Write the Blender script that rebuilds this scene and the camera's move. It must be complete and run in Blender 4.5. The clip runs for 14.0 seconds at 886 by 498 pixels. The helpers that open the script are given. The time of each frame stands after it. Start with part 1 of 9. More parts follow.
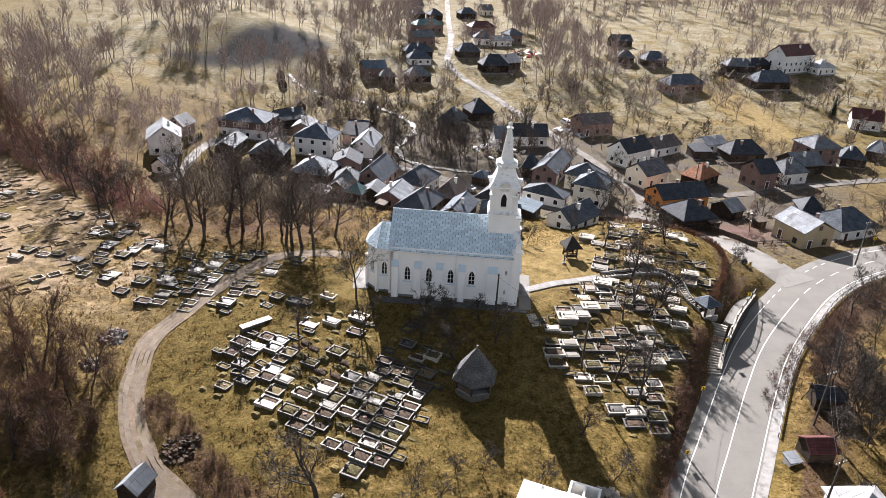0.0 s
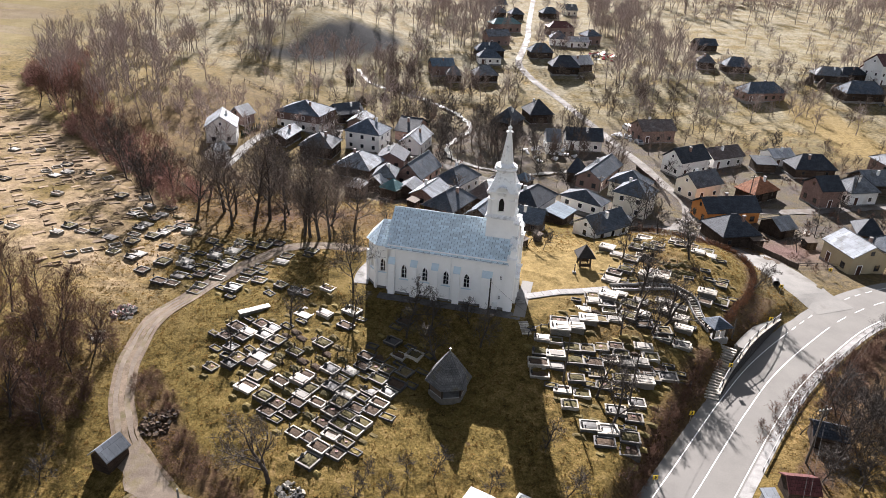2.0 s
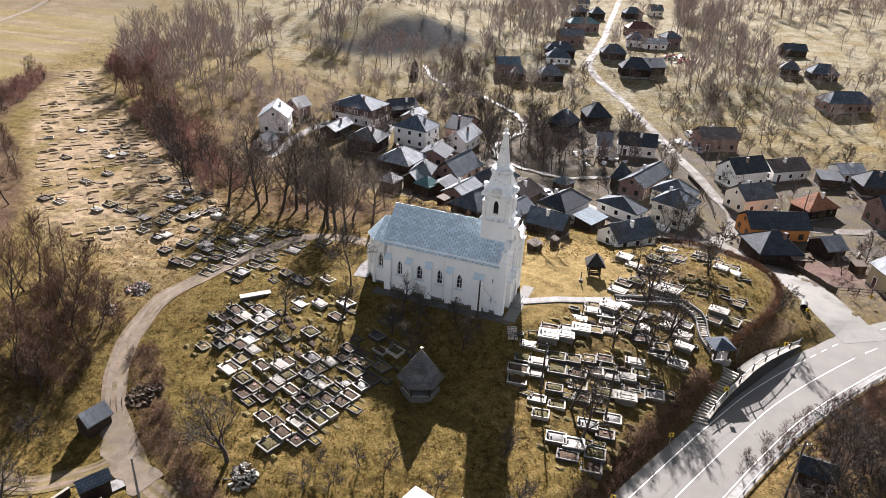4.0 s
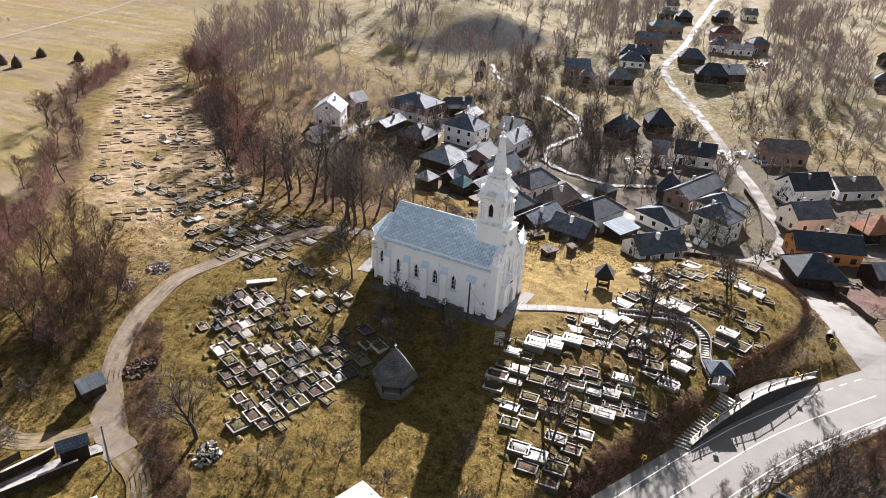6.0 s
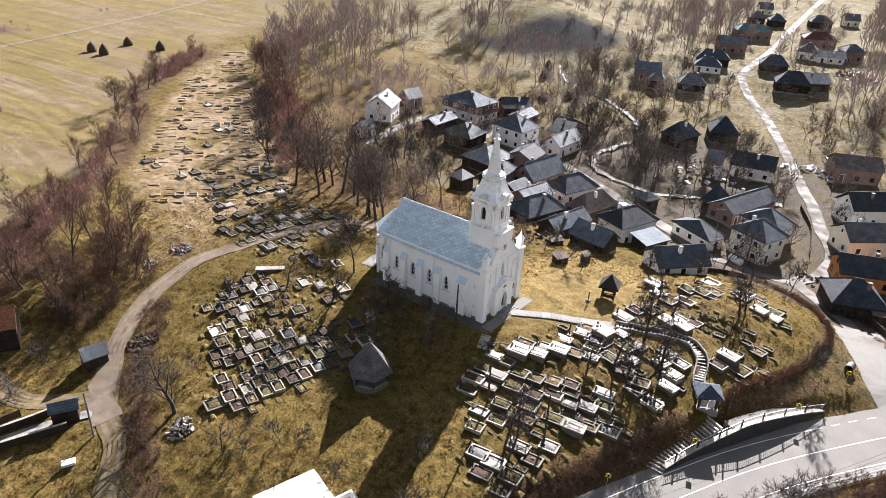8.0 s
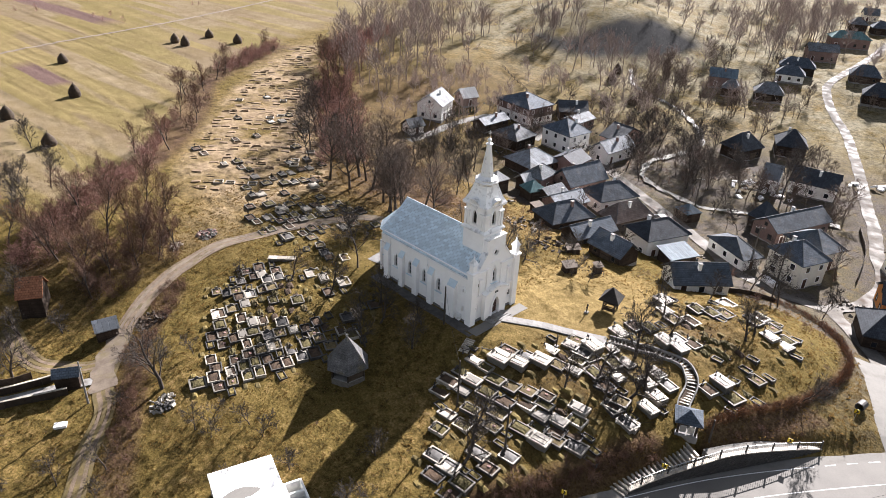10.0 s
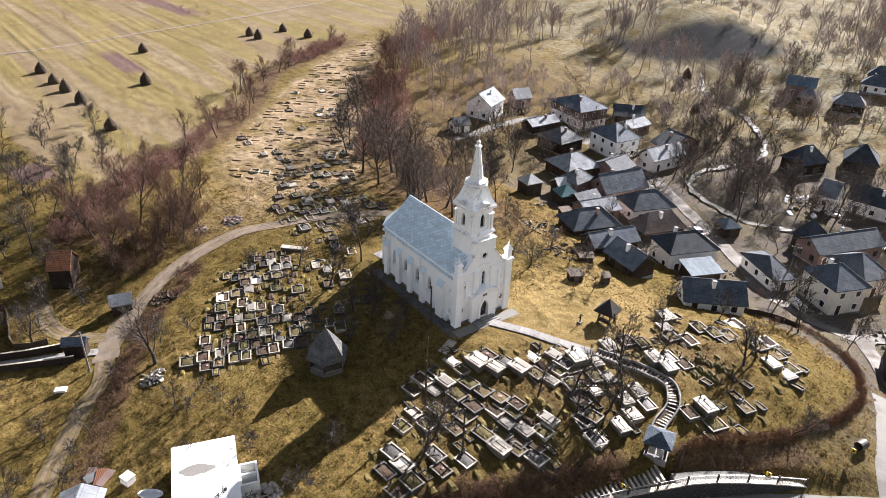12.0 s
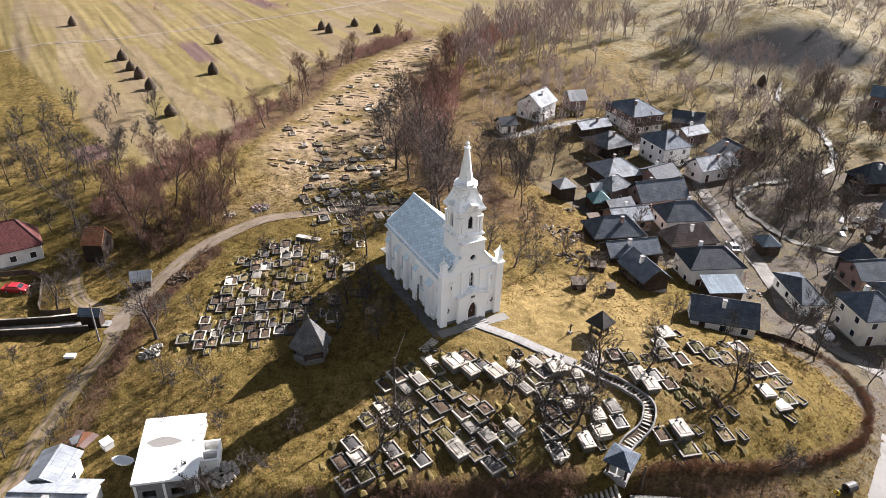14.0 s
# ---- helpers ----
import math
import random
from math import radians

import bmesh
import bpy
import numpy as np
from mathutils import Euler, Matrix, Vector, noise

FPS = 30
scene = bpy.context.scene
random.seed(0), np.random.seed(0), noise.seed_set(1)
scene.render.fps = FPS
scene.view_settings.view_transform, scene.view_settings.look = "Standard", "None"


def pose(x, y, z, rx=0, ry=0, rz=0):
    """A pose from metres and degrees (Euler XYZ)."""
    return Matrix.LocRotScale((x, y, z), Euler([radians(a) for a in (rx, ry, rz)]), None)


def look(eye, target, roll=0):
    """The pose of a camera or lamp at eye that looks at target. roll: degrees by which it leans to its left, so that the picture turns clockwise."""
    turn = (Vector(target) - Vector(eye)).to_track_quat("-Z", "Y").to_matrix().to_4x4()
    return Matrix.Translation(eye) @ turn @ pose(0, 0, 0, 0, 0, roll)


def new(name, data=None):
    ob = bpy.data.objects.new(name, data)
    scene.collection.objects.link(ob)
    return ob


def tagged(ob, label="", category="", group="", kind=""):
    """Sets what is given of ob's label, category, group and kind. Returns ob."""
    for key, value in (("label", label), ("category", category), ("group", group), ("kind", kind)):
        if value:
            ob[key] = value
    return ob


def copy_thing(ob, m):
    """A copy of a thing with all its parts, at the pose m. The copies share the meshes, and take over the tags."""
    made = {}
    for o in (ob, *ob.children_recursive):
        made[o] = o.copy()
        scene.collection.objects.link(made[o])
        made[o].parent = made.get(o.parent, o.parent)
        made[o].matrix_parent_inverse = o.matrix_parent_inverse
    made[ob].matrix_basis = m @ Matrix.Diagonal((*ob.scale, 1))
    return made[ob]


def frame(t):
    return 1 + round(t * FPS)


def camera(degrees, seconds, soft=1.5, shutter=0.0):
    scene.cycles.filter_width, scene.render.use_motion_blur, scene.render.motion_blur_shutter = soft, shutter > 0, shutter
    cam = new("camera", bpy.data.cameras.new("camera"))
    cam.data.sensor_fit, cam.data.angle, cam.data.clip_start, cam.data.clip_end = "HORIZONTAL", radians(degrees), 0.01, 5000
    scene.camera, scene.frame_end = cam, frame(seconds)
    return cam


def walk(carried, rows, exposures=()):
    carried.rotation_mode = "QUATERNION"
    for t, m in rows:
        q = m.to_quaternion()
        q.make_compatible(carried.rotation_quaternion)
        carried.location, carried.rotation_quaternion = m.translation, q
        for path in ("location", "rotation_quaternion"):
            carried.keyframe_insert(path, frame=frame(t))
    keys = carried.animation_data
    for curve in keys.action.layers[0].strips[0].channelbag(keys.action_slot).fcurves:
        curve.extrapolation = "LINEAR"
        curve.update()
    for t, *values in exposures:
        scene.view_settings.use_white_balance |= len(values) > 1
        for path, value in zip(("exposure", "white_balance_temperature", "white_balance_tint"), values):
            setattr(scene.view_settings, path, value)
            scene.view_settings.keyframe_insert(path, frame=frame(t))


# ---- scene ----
cam = camera(65.1, 14.0, soft=0.8)
METRES, EYE, TILT, LEAN, TURN = 100.0, 59.0, 0.0, 0.0, 0.0
ROWS = [
    (0.0, 0.0, 0.0, 0.0, 1.35, -25.43, -2.84),
    (0.5, 0.0355, 0.0016, 0.003, 3.39, -25.58, -2.87),
    (1.0, 0.0704, 0.0048, 0.0067, 5.48, -25.73, -2.9),
    (1.5, 0.1053, 0.009, 0.0091, 7.57, -25.87, -2.91),
    (2.0, 0.1399, 0.0144, 0.0119, 9.65, -26.03, -2.92),
    (2.5, 0.1742, 0.0213, 0.0149, 11.7, -26.18, -2.92),
    (3.0, 0.2085, 0.0293, 0.0168, 13.73, -26.34, -2.91),
    (5.5, 0.3757, 0.0868, 0.031, 24.03, -27.14, -2.87),
    (6.0, 0.4075, 0.1021, 0.0325, 26.15, -27.25, -2.85),
    (6.5, 0.4391, 0.1181, 0.0344, 28.25, -27.39, -2.83),
    (7.0, 0.4702, 0.1354, 0.0373, 30.32, -27.55, -2.8),
    (7.5, 0.4993, 0.1532, 0.0399, 32.29, -27.68, -2.76),
    (8.0, 0.529, 0.1728, 0.0425, 34.34, -27.83, -2.71),
    (10.5, 0.668, 0.2861, 0.0596, 44.7, -28.55, -2.39),
    (11.0, 0.6931, 0.3119, 0.0624, 46.71, -28.69, -2.3),
    (11.5, 0.7177, 0.3383, 0.0644, 48.76, -28.83, -2.21),
    (12.0, 0.7416, 0.3656, 0.0668, 50.8, -28.94, -2.11),
    (12.5, 0.7644, 0.394, 0.0693, 52.84, -29.07, -2.02),
    (13.0, 0.786, 0.4233, 0.072, 54.94, -29.24, -1.94),
    (13.5, 0.8062, 0.4533, 0.0744, 56.99, -29.36, -1.84),
    (14.0, 0.8254, 0.484, 0.0771, 59.04, -29.5, -1.75),
]
walk(cam, [(t, pose(0, 0, EYE, TILT, LEAN, TURN) @ pose(METRES * x, METRES * y, METRES * z, 90 + pitch, roll, yaw)) for t, x, y, z, yaw, pitch, roll in ROWS], [(0.0, 2.12, 6300, 13.0), (14.0, 2.12, 6300, 13.0)])

import collections
from mathutils import geometry

# ---- daylight: low winter sun behind the church ----
SUN_TO = Vector((-3.4, 13.8, 7.7)).normalized()
sky = bpy.data.worlds.new("sky")
scene.world = sky
sky.use_nodes = True
sky_nodes = sky.node_tree.nodes
sky_tex = sky_nodes.new("ShaderNodeTexSky")
sky_tex.sky_type = "NISHITA"
sky_tex.sun_disc = False
sky_tex.sun_elevation = math.asin(SUN_TO.z)
sky_tex.sun_rotation = radians(13.8)
sky_tex.dust_density = 0.8
sky_tex.ozone_density = 1.0
haze = sky_nodes.new("ShaderNodeHueSaturation")  # thin winter haze whitens the sky
haze.inputs["Saturation"].default_value = 0.45
sky.node_tree.links.new(sky_tex.outputs[0], haze.inputs["Color"])
sky.node_tree.links.new(haze.outputs[0], sky_nodes["Background"].inputs[0])
sky_nodes["Background"].inputs[1].default_value = 0.034
lamp = bpy.data.lights.new("sun", "SUN")
lamp.energy, lamp.angle, lamp.color = 5.0, radians(0.6), (1.0, 0.94, 0.905)
sun = new("sun", lamp)
sun.matrix_world = look((0, 0, 200), Vector((0, 0, 200)) - SUN_TO)

RNG = random.Random(11)


# ---- materials ----
def surface(name, dark, light, scale=1.0, rough=0.85, bump=0.3, metal=0.0, fine=9.0, spread=0.12, stain=None, stain_scale=0.25, island=False, coords="Object", height=0.05, gloss=0.3):
    """Two scales of noise between two colours, an optional stain, a random shade for each object or piece, and relief."""
    m = bpy.data.materials.new(name)
    m.use_nodes = True
    n, l = m.node_tree.nodes, m.node_tree.links
    bsdf = n["Principled BSDF"]
    bsdf.inputs["Roughness"].default_value, bsdf.inputs["Metallic"].default_value = rough, metal
    bsdf.inputs["Specular IOR Level"].default_value = gloss
    tc = n.new("ShaderNodeTexCoord")
    where = tc.outputs[coords] if coords != "World" else n.new("ShaderNodeNewGeometry").outputs["Position"]

    def noise_at(s, detail=5.0):
        t = n.new("ShaderNodeTexNoise")
        t.inputs["Scale"].default_value, t.inputs["Detail"].default_value, t.inputs["Roughness"].default_value = s, detail, 0.62
        l.new(where, t.inputs["Vector"])
        return t.outputs["Fac"]

    big, small = noise_at(scale), noise_at(scale * fine)
    add = n.new("ShaderNodeMath")
    add.operation = "MULTIPLY_ADD"
    l.new(small, add.inputs[0])
    add.inputs[1].default_value = 0.55
    l.new(big, add.inputs[2])
    ramp = n.new("ShaderNodeMapRange")
    l.new(add.outputs[0], ramp.inputs[0])
    ramp.inputs[1].default_value, ramp.inputs[2].default_value = 0.5, 1.05
    mix = n.new("ShaderNodeMix")
    mix.data_type = "RGBA"
    l.new(ramp.outputs[0], mix.inputs[0])
    mix.inputs[6].default_value, mix.inputs[7].default_value = (*dark, 1), (*light, 1)
    out = mix.outputs[2]
    if stain:
        spot = n.new("ShaderNodeMapRange")
        l.new(noise_at(stain_scale, 7.0), spot.inputs[0])
        spot.inputs[1].default_value, spot.inputs[2].default_value = 0.52, 0.68
        ms = n.new("ShaderNodeMix")
        ms.data_type = "RGBA"
        l.new(spot.outputs[0], ms.inputs[0])
        l.new(out, ms.inputs[6])
        ms.inputs[7].default_value = (*stain, 1)
        out = ms.outputs[2]
    if spread:
        rnd = n.new("ShaderNodeNewGeometry").outputs["Random Per Island"] if island else n.new("ShaderNodeObjectInfo").outputs["Random"]
        hsv = n.new("ShaderNodeHueSaturation")
        mr = n.new("ShaderNodeMapRange")
        l.new(rnd, mr.inputs[0])
        mr.inputs[3].default_value, mr.inputs[4].default_value = 1 - spread, 1 + spread
        l.new(mr.outputs[0], hsv.inputs["Value"])
        l.new(out, hsv.inputs["Color"])
        out = hsv.outputs[0]
    l.new(out, bsdf.inputs["Base Color"])
    if bump:
        b = n.new("ShaderNodeBump")
        b.inputs["Strength"].default_value, b.inputs["Distance"].default_value = bump, height
        l.new(small, b.inputs["Height"])
        l.new(b.outputs[0], bsdf.inputs["Normal"])
    m["out"] = ""
    return m


def laid(name, dark, light, width, row, joint=0.03, rough=0.6, metal=0.0, offset=0.5, bump=0.6, spread=0.1, moss=None):
    """Tiles, shingles or seamed sheets laid in courses along a roof's own metres."""
    m = surface(name, dark, light, 0.6, rough, 0.0, metal, spread=spread, stain=moss, stain_scale=0.35, gloss=0.12)
    n, l = m.node_tree.nodes, m.node_tree.links
    bsdf = n["Principled BSDF"]
    uv = n.new("ShaderNodeTexCoord").outputs["UV"]
    brick = n.new("ShaderNodeTexBrick")
    brick.offset = offset
    for key, value in (("Scale", 1.0), ("Brick Width", width), ("Row Height", row), ("Mortar Size", joint), ("Mortar Smooth", 0.4), ("Bias", 0.0)):
        brick.inputs[key].default_value = value
    brick.inputs["Color1"].default_value, brick.inputs["Color2"].default_value, brick.inputs["Mortar"].default_value = (0.8, 0.8, 0.8, 1), (1.15, 1.15, 1.15, 1), (0.45, 0.45, 0.45, 1)
    l.new(uv, brick.inputs["Vector"])
    old = bsdf.inputs["Base Color"].links[0].from_socket
    mul = n.new("ShaderNodeMix")
    mul.data_type, mul.blend_type = "RGBA", "MULTIPLY"
    mul.inputs[0].default_value = 1.0
    l.new(old, mul.inputs[6])
    l.new(brick.outputs["Color"], mul.inputs[7])
    l.new(mul.outputs[2], bsdf.inputs["Base Color"])
    b = n.new("ShaderNodeBump")
    b.invert = True
    b.inputs["Strength"].default_value, b.inputs["Distance"].default_value = bump, 0.04
    l.new(brick.outputs["Fac"], b.inputs["Height"])
    l.new(b.outputs[0], bsdf.inputs["Normal"])
    return m


MAT = {
    "plaster": surface("plaster_white", (0.90, 0.89, 0.87), (0.955, 0.945, 0.925), 0.5, 0.9, 0.15, spread=0.02, stain=(0.86, 0.85, 0.83), stain_scale=0.3),
    "plaster_trim": surface("plaster_trim", (0.87, 0.86, 0.85), (0.94, 0.93, 0.92), 0.8, 0.85, 0.1, spread=0.02),
    "plinth": surface("plinth_grey", (0.10, 0.10, 0.10), (0.22, 0.21, 0.20), 0.8, 0.9, 0.4),
    "church_tin": surface("church_tin", (0.50, 0.61, 0.68), (0.60, 0.70, 0.76), 2.5, 0.42, 0.1, 0.0, spread=0.16, island=True, gloss=0.5),
    # darkened tin beneath the plates: the shade in their joints as colour
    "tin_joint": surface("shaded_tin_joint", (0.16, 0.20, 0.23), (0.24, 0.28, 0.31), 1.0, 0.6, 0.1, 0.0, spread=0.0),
    "tower_tin": surface("tower_tin", (0.78, 0.79, 0.79), (0.88, 0.88, 0.87), 1.2, 0.38, 0.2, 0.1, spread=0.05, island=True, stain=(0.45, 0.45, 0.45), stain_scale=1.2, gloss=0.5),
    "glass": surface("window_glass", (0.012, 0.014, 0.018), (0.03, 0.034, 0.04), 1.0, 0.08, 0.0, gloss=0.6),
    "void": surface("dark_louvre", (0.010, 0.009, 0.008), (0.03, 0.027, 0.024), 2.0, 0.8, 0.2),
    "door": surface("door_wood", (0.035, 0.015, 0.010), (0.09, 0.04, 0.025), 2.0, 0.5, 0.3),
    "concrete": surface("concrete", (0.156, 0.150, 0.144), (0.265, 0.259, 0.248), 0.9, 0.9, 0.4, stain=(0.092, 0.086, 0.075), stain_scale=0.5),
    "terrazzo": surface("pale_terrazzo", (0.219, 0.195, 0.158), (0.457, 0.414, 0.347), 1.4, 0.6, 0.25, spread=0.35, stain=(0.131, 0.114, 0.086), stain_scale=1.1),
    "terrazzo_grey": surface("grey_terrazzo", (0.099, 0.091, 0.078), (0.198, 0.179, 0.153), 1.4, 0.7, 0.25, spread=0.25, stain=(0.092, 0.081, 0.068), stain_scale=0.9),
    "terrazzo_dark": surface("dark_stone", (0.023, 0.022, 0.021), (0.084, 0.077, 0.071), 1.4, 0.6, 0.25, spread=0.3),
    "marble": surface("black_marble", (0.012, 0.012, 0.013), (0.03, 0.03, 0.032), 2.0, 0.6, 0.0, gloss=0.25),
    "soil": surface("grave_soil", (0.025, 0.015, 0.010), (0.091, 0.059, 0.035), 2.2, 0.95, 0.9, spread=0.25, height=0.12),
    "moss": surface("mossy_turf", (0.040, 0.034, 0.011), (0.125, 0.101, 0.036), 2.0, 0.95, 1.0, spread=0.2, height=0.12),
    "straw": surface("dry_turf", (0.066, 0.049, 0.021), (0.190, 0.145, 0.070), 2.0, 0.95, 1.0, spread=0.2, height=0.12),
    "flowers": surface("faded_flowers", (0.225, 0.050, 0.040), (0.325, 0.275, 0.250), 9.0, 0.7, 0.3, spread=0.3),
    "asphalt": surface("asphalt", (0.102, 0.095, 0.086), (0.145, 0.136, 0.122), 0.25, 0.78, 0.25, coords="World", fine=18, spread=0.0, stain=(0.123, 0.116, 0.105), stain_scale=0.09, gloss=0.3),
    "asphalt_old": surface("worn_asphalt", (0.126, 0.121, 0.111), (0.180, 0.171, 0.155), 0.3, 0.9, 0.3, coords="World", fine=14, spread=0.0, stain=(0.086, 0.078, 0.068), stain_scale=0.15),
    "rut": surface("grassy_rut", (0.076, 0.055, 0.036), (0.200, 0.148, 0.104), 0.8, 0.95, 0.8, coords="World", fine=8, spread=0.0, stain=(0.085, 0.070, 0.028), stain_scale=0.5),
    "crown": surface("trodden_grass", (0.050, 0.040, 0.014), (0.165, 0.122, 0.050), 0.8, 0.95, 0.9, coords="World", fine=9, spread=0.0, stain=(0.095, 0.070, 0.040), stain_scale=0.6),
    "paint": surface("road_paint", (0.62, 0.62, 0.60), (0.80, 0.80, 0.78), 1.2, 0.7, 0.1, coords="World", spread=0.0),
    "gravel": surface("gravel_track", (0.091, 0.068, 0.050), (0.198, 0.160, 0.122), 0.5, 0.95, 0.8, coords="World", fine=12, spread=0.0, stain=(0.129, 0.102, 0.053), stain_scale=0.35),
    "mudroad": surface("muddy_lane", (0.068, 0.062, 0.055), (0.172, 0.158, 0.142), 0.4, 0.9, 0.5, coords="World", fine=10, spread=0.0, stain=(0.086, 0.066, 0.052), stain_scale=0.25, gloss=0.15),
    "stone": surface("rubble_stone", (0.032, 0.030, 0.028), (0.091, 0.087, 0.081), 1.2, 0.9, 0.7, spread=0.3, island=True),
    "steel": surface("galvanised_steel", (0.35, 0.35, 0.35), (0.52, 0.52, 0.51), 2.0, 0.45, 0.1, 0.6),
    "white_rail": surface("white_railing", (0.55, 0.54, 0.52), (0.75, 0.74, 0.72), 2.0, 0.6, 0.1),
    "yellow": surface("sign_yellow", (0.62, 0.42, 0.02), (0.75, 0.52, 0.03), 2.0, 0.5, 0.0),
    "black": surface("sign_black", (0.012, 0.012, 0.012), (0.025, 0.025, 0.025), 2.0, 0.6, 0.0),
    "shingle": laid("grey_shingles", (0.060, 0.060, 0.061), (0.165, 0.162, 0.160), 0.22, 0.3, 0.02, 0.8, moss=(0.13, 0.11, 0.06)),
    "timber": surface("weathered_timber", (0.038, 0.027, 0.019), (0.112, 0.083, 0.060), 1.6, 0.85, 0.5, spread=0.3),
    "timber_black": surface("tarred_boards", (0.010, 0.009, 0.008), (0.035, 0.030, 0.027), 1.6, 0.85, 0.5, spread=0.2),
    "timber_dark": surface("dark_timber", (0.018, 0.013, 0.010), (0.06, 0.043, 0.03), 1.6, 0.85, 0.5, spread=0.3),
    "pole": surface("creosoted_pole", (0.03, 0.025, 0.02), (0.10, 0.085, 0.07), 2.0, 0.85, 0.4),
    "bark": surface("bark", (0.027, 0.022, 0.019), (0.079, 0.065, 0.055), 1.5, 0.95, 0.5, spread=0.25),
    # used on distant trees: the pale tone carries their haze
    "twig": surface("hazed_far_twigs", (0.155, 0.123, 0.111), (0.329, 0.268, 0.240), 0.5, 0.95, 0.0, spread=0.3),
    "twig_red": surface("reddish_twigs", (0.184, 0.098, 0.082), (0.359, 0.212, 0.178), 0.5, 0.95, 0.0, spread=0.25),
    "bramble": surface("dark_brambles", (0.056, 0.030, 0.020), (0.165, 0.094, 0.064), 0.5, 0.95, 0.0, spread=0.3),
    # near twigs are darkened further, painting in their backlit side
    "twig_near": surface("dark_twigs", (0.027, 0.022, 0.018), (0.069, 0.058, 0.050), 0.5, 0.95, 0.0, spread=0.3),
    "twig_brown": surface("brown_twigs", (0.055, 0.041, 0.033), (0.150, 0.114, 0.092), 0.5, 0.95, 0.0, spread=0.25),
    "leaf_brown": surface("withered_leaves", (0.090, 0.039, 0.015), (0.204, 0.096, 0.042), 0.5, 0.9, 0.0, spread=0.3),
    "needle": surface("fir_needles", (0.012, 0.02, 0.010), (0.04, 0.055, 0.026), 0.8, 0.9, 0.0, spread=0.2),
    "hay": surface("old_hay", (0.03, 0.022, 0.016), (0.10, 0.07, 0.045), 1.5, 0.95, 1.0, spread=0.3, height=0.15),
    "snow": surface("old_snow", (0.55, 0.55, 0.55), (0.78, 0.78, 0.78), 0.6, 0.7, 0.3, spread=0.0),
    "sand": surface("pale_rubble", (0.210, 0.180, 0.150), (0.360, 0.323, 0.285), 0.8, 0.95, 0.7),
    "render_white": surface("white_render", (0.682, 0.671, 0.638), (0.858, 0.847, 0.814), 0.4, 0.9, 0.15, spread=0.06, stain=(0.550, 0.517, 0.473), stain_scale=0.2),
    "render_cream": surface("cream_render", (0.655, 0.608, 0.503), (0.819, 0.772, 0.655), 0.4, 0.9, 0.15, spread=0.06, stain=(0.491, 0.456, 0.386), stain_scale=0.2),
    "render_beige": surface("beige_render", (0.360, 0.288, 0.176), (0.464, 0.384, 0.248), 0.4, 0.9, 0.15, spread=0.06),
    "render_orange": surface("orange_render", (0.468, 0.187, 0.051), (0.561, 0.246, 0.076), 0.4, 0.9, 0.15, spread=0.06),
    "render_red": surface("red_render", (0.132, 0.085, 0.073), (0.220, 0.156, 0.138), 0.4, 0.9, 0.2, spread=0.15),
    "brick": laid("hollow_brick", (0.229, 0.146, 0.119), (0.334, 0.229, 0.194), 0.4, 0.25, 0.02, 0.9),
    "planks": laid("plank_wall", (0.021, 0.015, 0.012), (0.077, 0.056, 0.042), 6.0, 0.2, 0.02, 0.9, spread=0.3),
    "roof_slate": laid("slate_roof", (0.037, 0.048, 0.061), (0.104, 0.126, 0.158), 0.45, 0.35, 0.03, 0.75, spread=0.25, moss=(0.120, 0.125, 0.134)),
    "roof_dark": laid("dark_tin_roof", (0.022, 0.027, 0.034), (0.058, 0.066, 0.080), 0.35, 0.4, 0.025, 0.7, spread=0.2),
    "roof_grey": laid("grey_tile_roof", (0.075, 0.081, 0.091), (0.196, 0.209, 0.226), 0.4, 0.4, 0.03, 0.75, spread=0.2, moss=(0.088, 0.086, 0.080)),
    "roof_light": laid("pale_asbestos_roof", (0.151, 0.164, 0.178), (0.276, 0.296, 0.323), 1.0, 1.6, 0.025, 0.75, spread=0.15, moss=(0.126, 0.125, 0.121)),
    "roof_pale": laid("zinc_sheet_roof", (0.30, 0.305, 0.31), (0.46, 0.46, 0.46), 0.8, 3.0, 0.025, 0.75, 0.0, spread=0.1),
    "roof_brown": laid("brown_tile_roof", (0.079, 0.061, 0.053), (0.177, 0.143, 0.131), 0.4, 0.4, 0.03, 0.75, spread=0.15, moss=(0.204, 0.185, 0.176)),
    "roof_maroon": laid("maroon_tin_roof", (0.060, 0.020, 0.020), (0.120, 0.044, 0.040), 0.4, 0.4, 0.03, 0.55, spread=0.1),
    "roof_blue": laid("blue_tin_roof", (0.066, 0.093, 0.120), (0.139, 0.179, 0.212), 0.5, 2.4, 0.03, 0.7, 0.0, spread=0.15),
    "roof_teal": laid("teal_tin_roof", (0.05, 0.11, 0.12), (0.12, 0.22, 0.22), 0.5, 2.4, 0.03, 0.5, 0.1, spread=0.1),
    "roof_rust": laid("rusty_tile_roof", (0.208, 0.080, 0.040), (0.352, 0.168, 0.096), 0.4, 0.4, 0.03, 0.8, spread=0.1, moss=(0.104, 0.068, 0.048)),
    "car_blue": surface("car_blue", (0.015, 0.05, 0.14), (0.025, 0.07, 0.18), 1.0, 0.2, 0.0, 0.3, spread=0.0, gloss=0.6),
    "car_white": surface("car_white", (0.72, 0.72, 0.71), (0.8, 0.8, 0.79), 1.0, 0.25, 0.0, spread=0.0, gloss=0.6),
    "car_grey": surface("car_silver", (0.40, 0.41, 0.42), (0.5, 0.51, 0.52), 1.0, 0.25, 0.0, 0.5, spread=0.0, gloss=0.6),
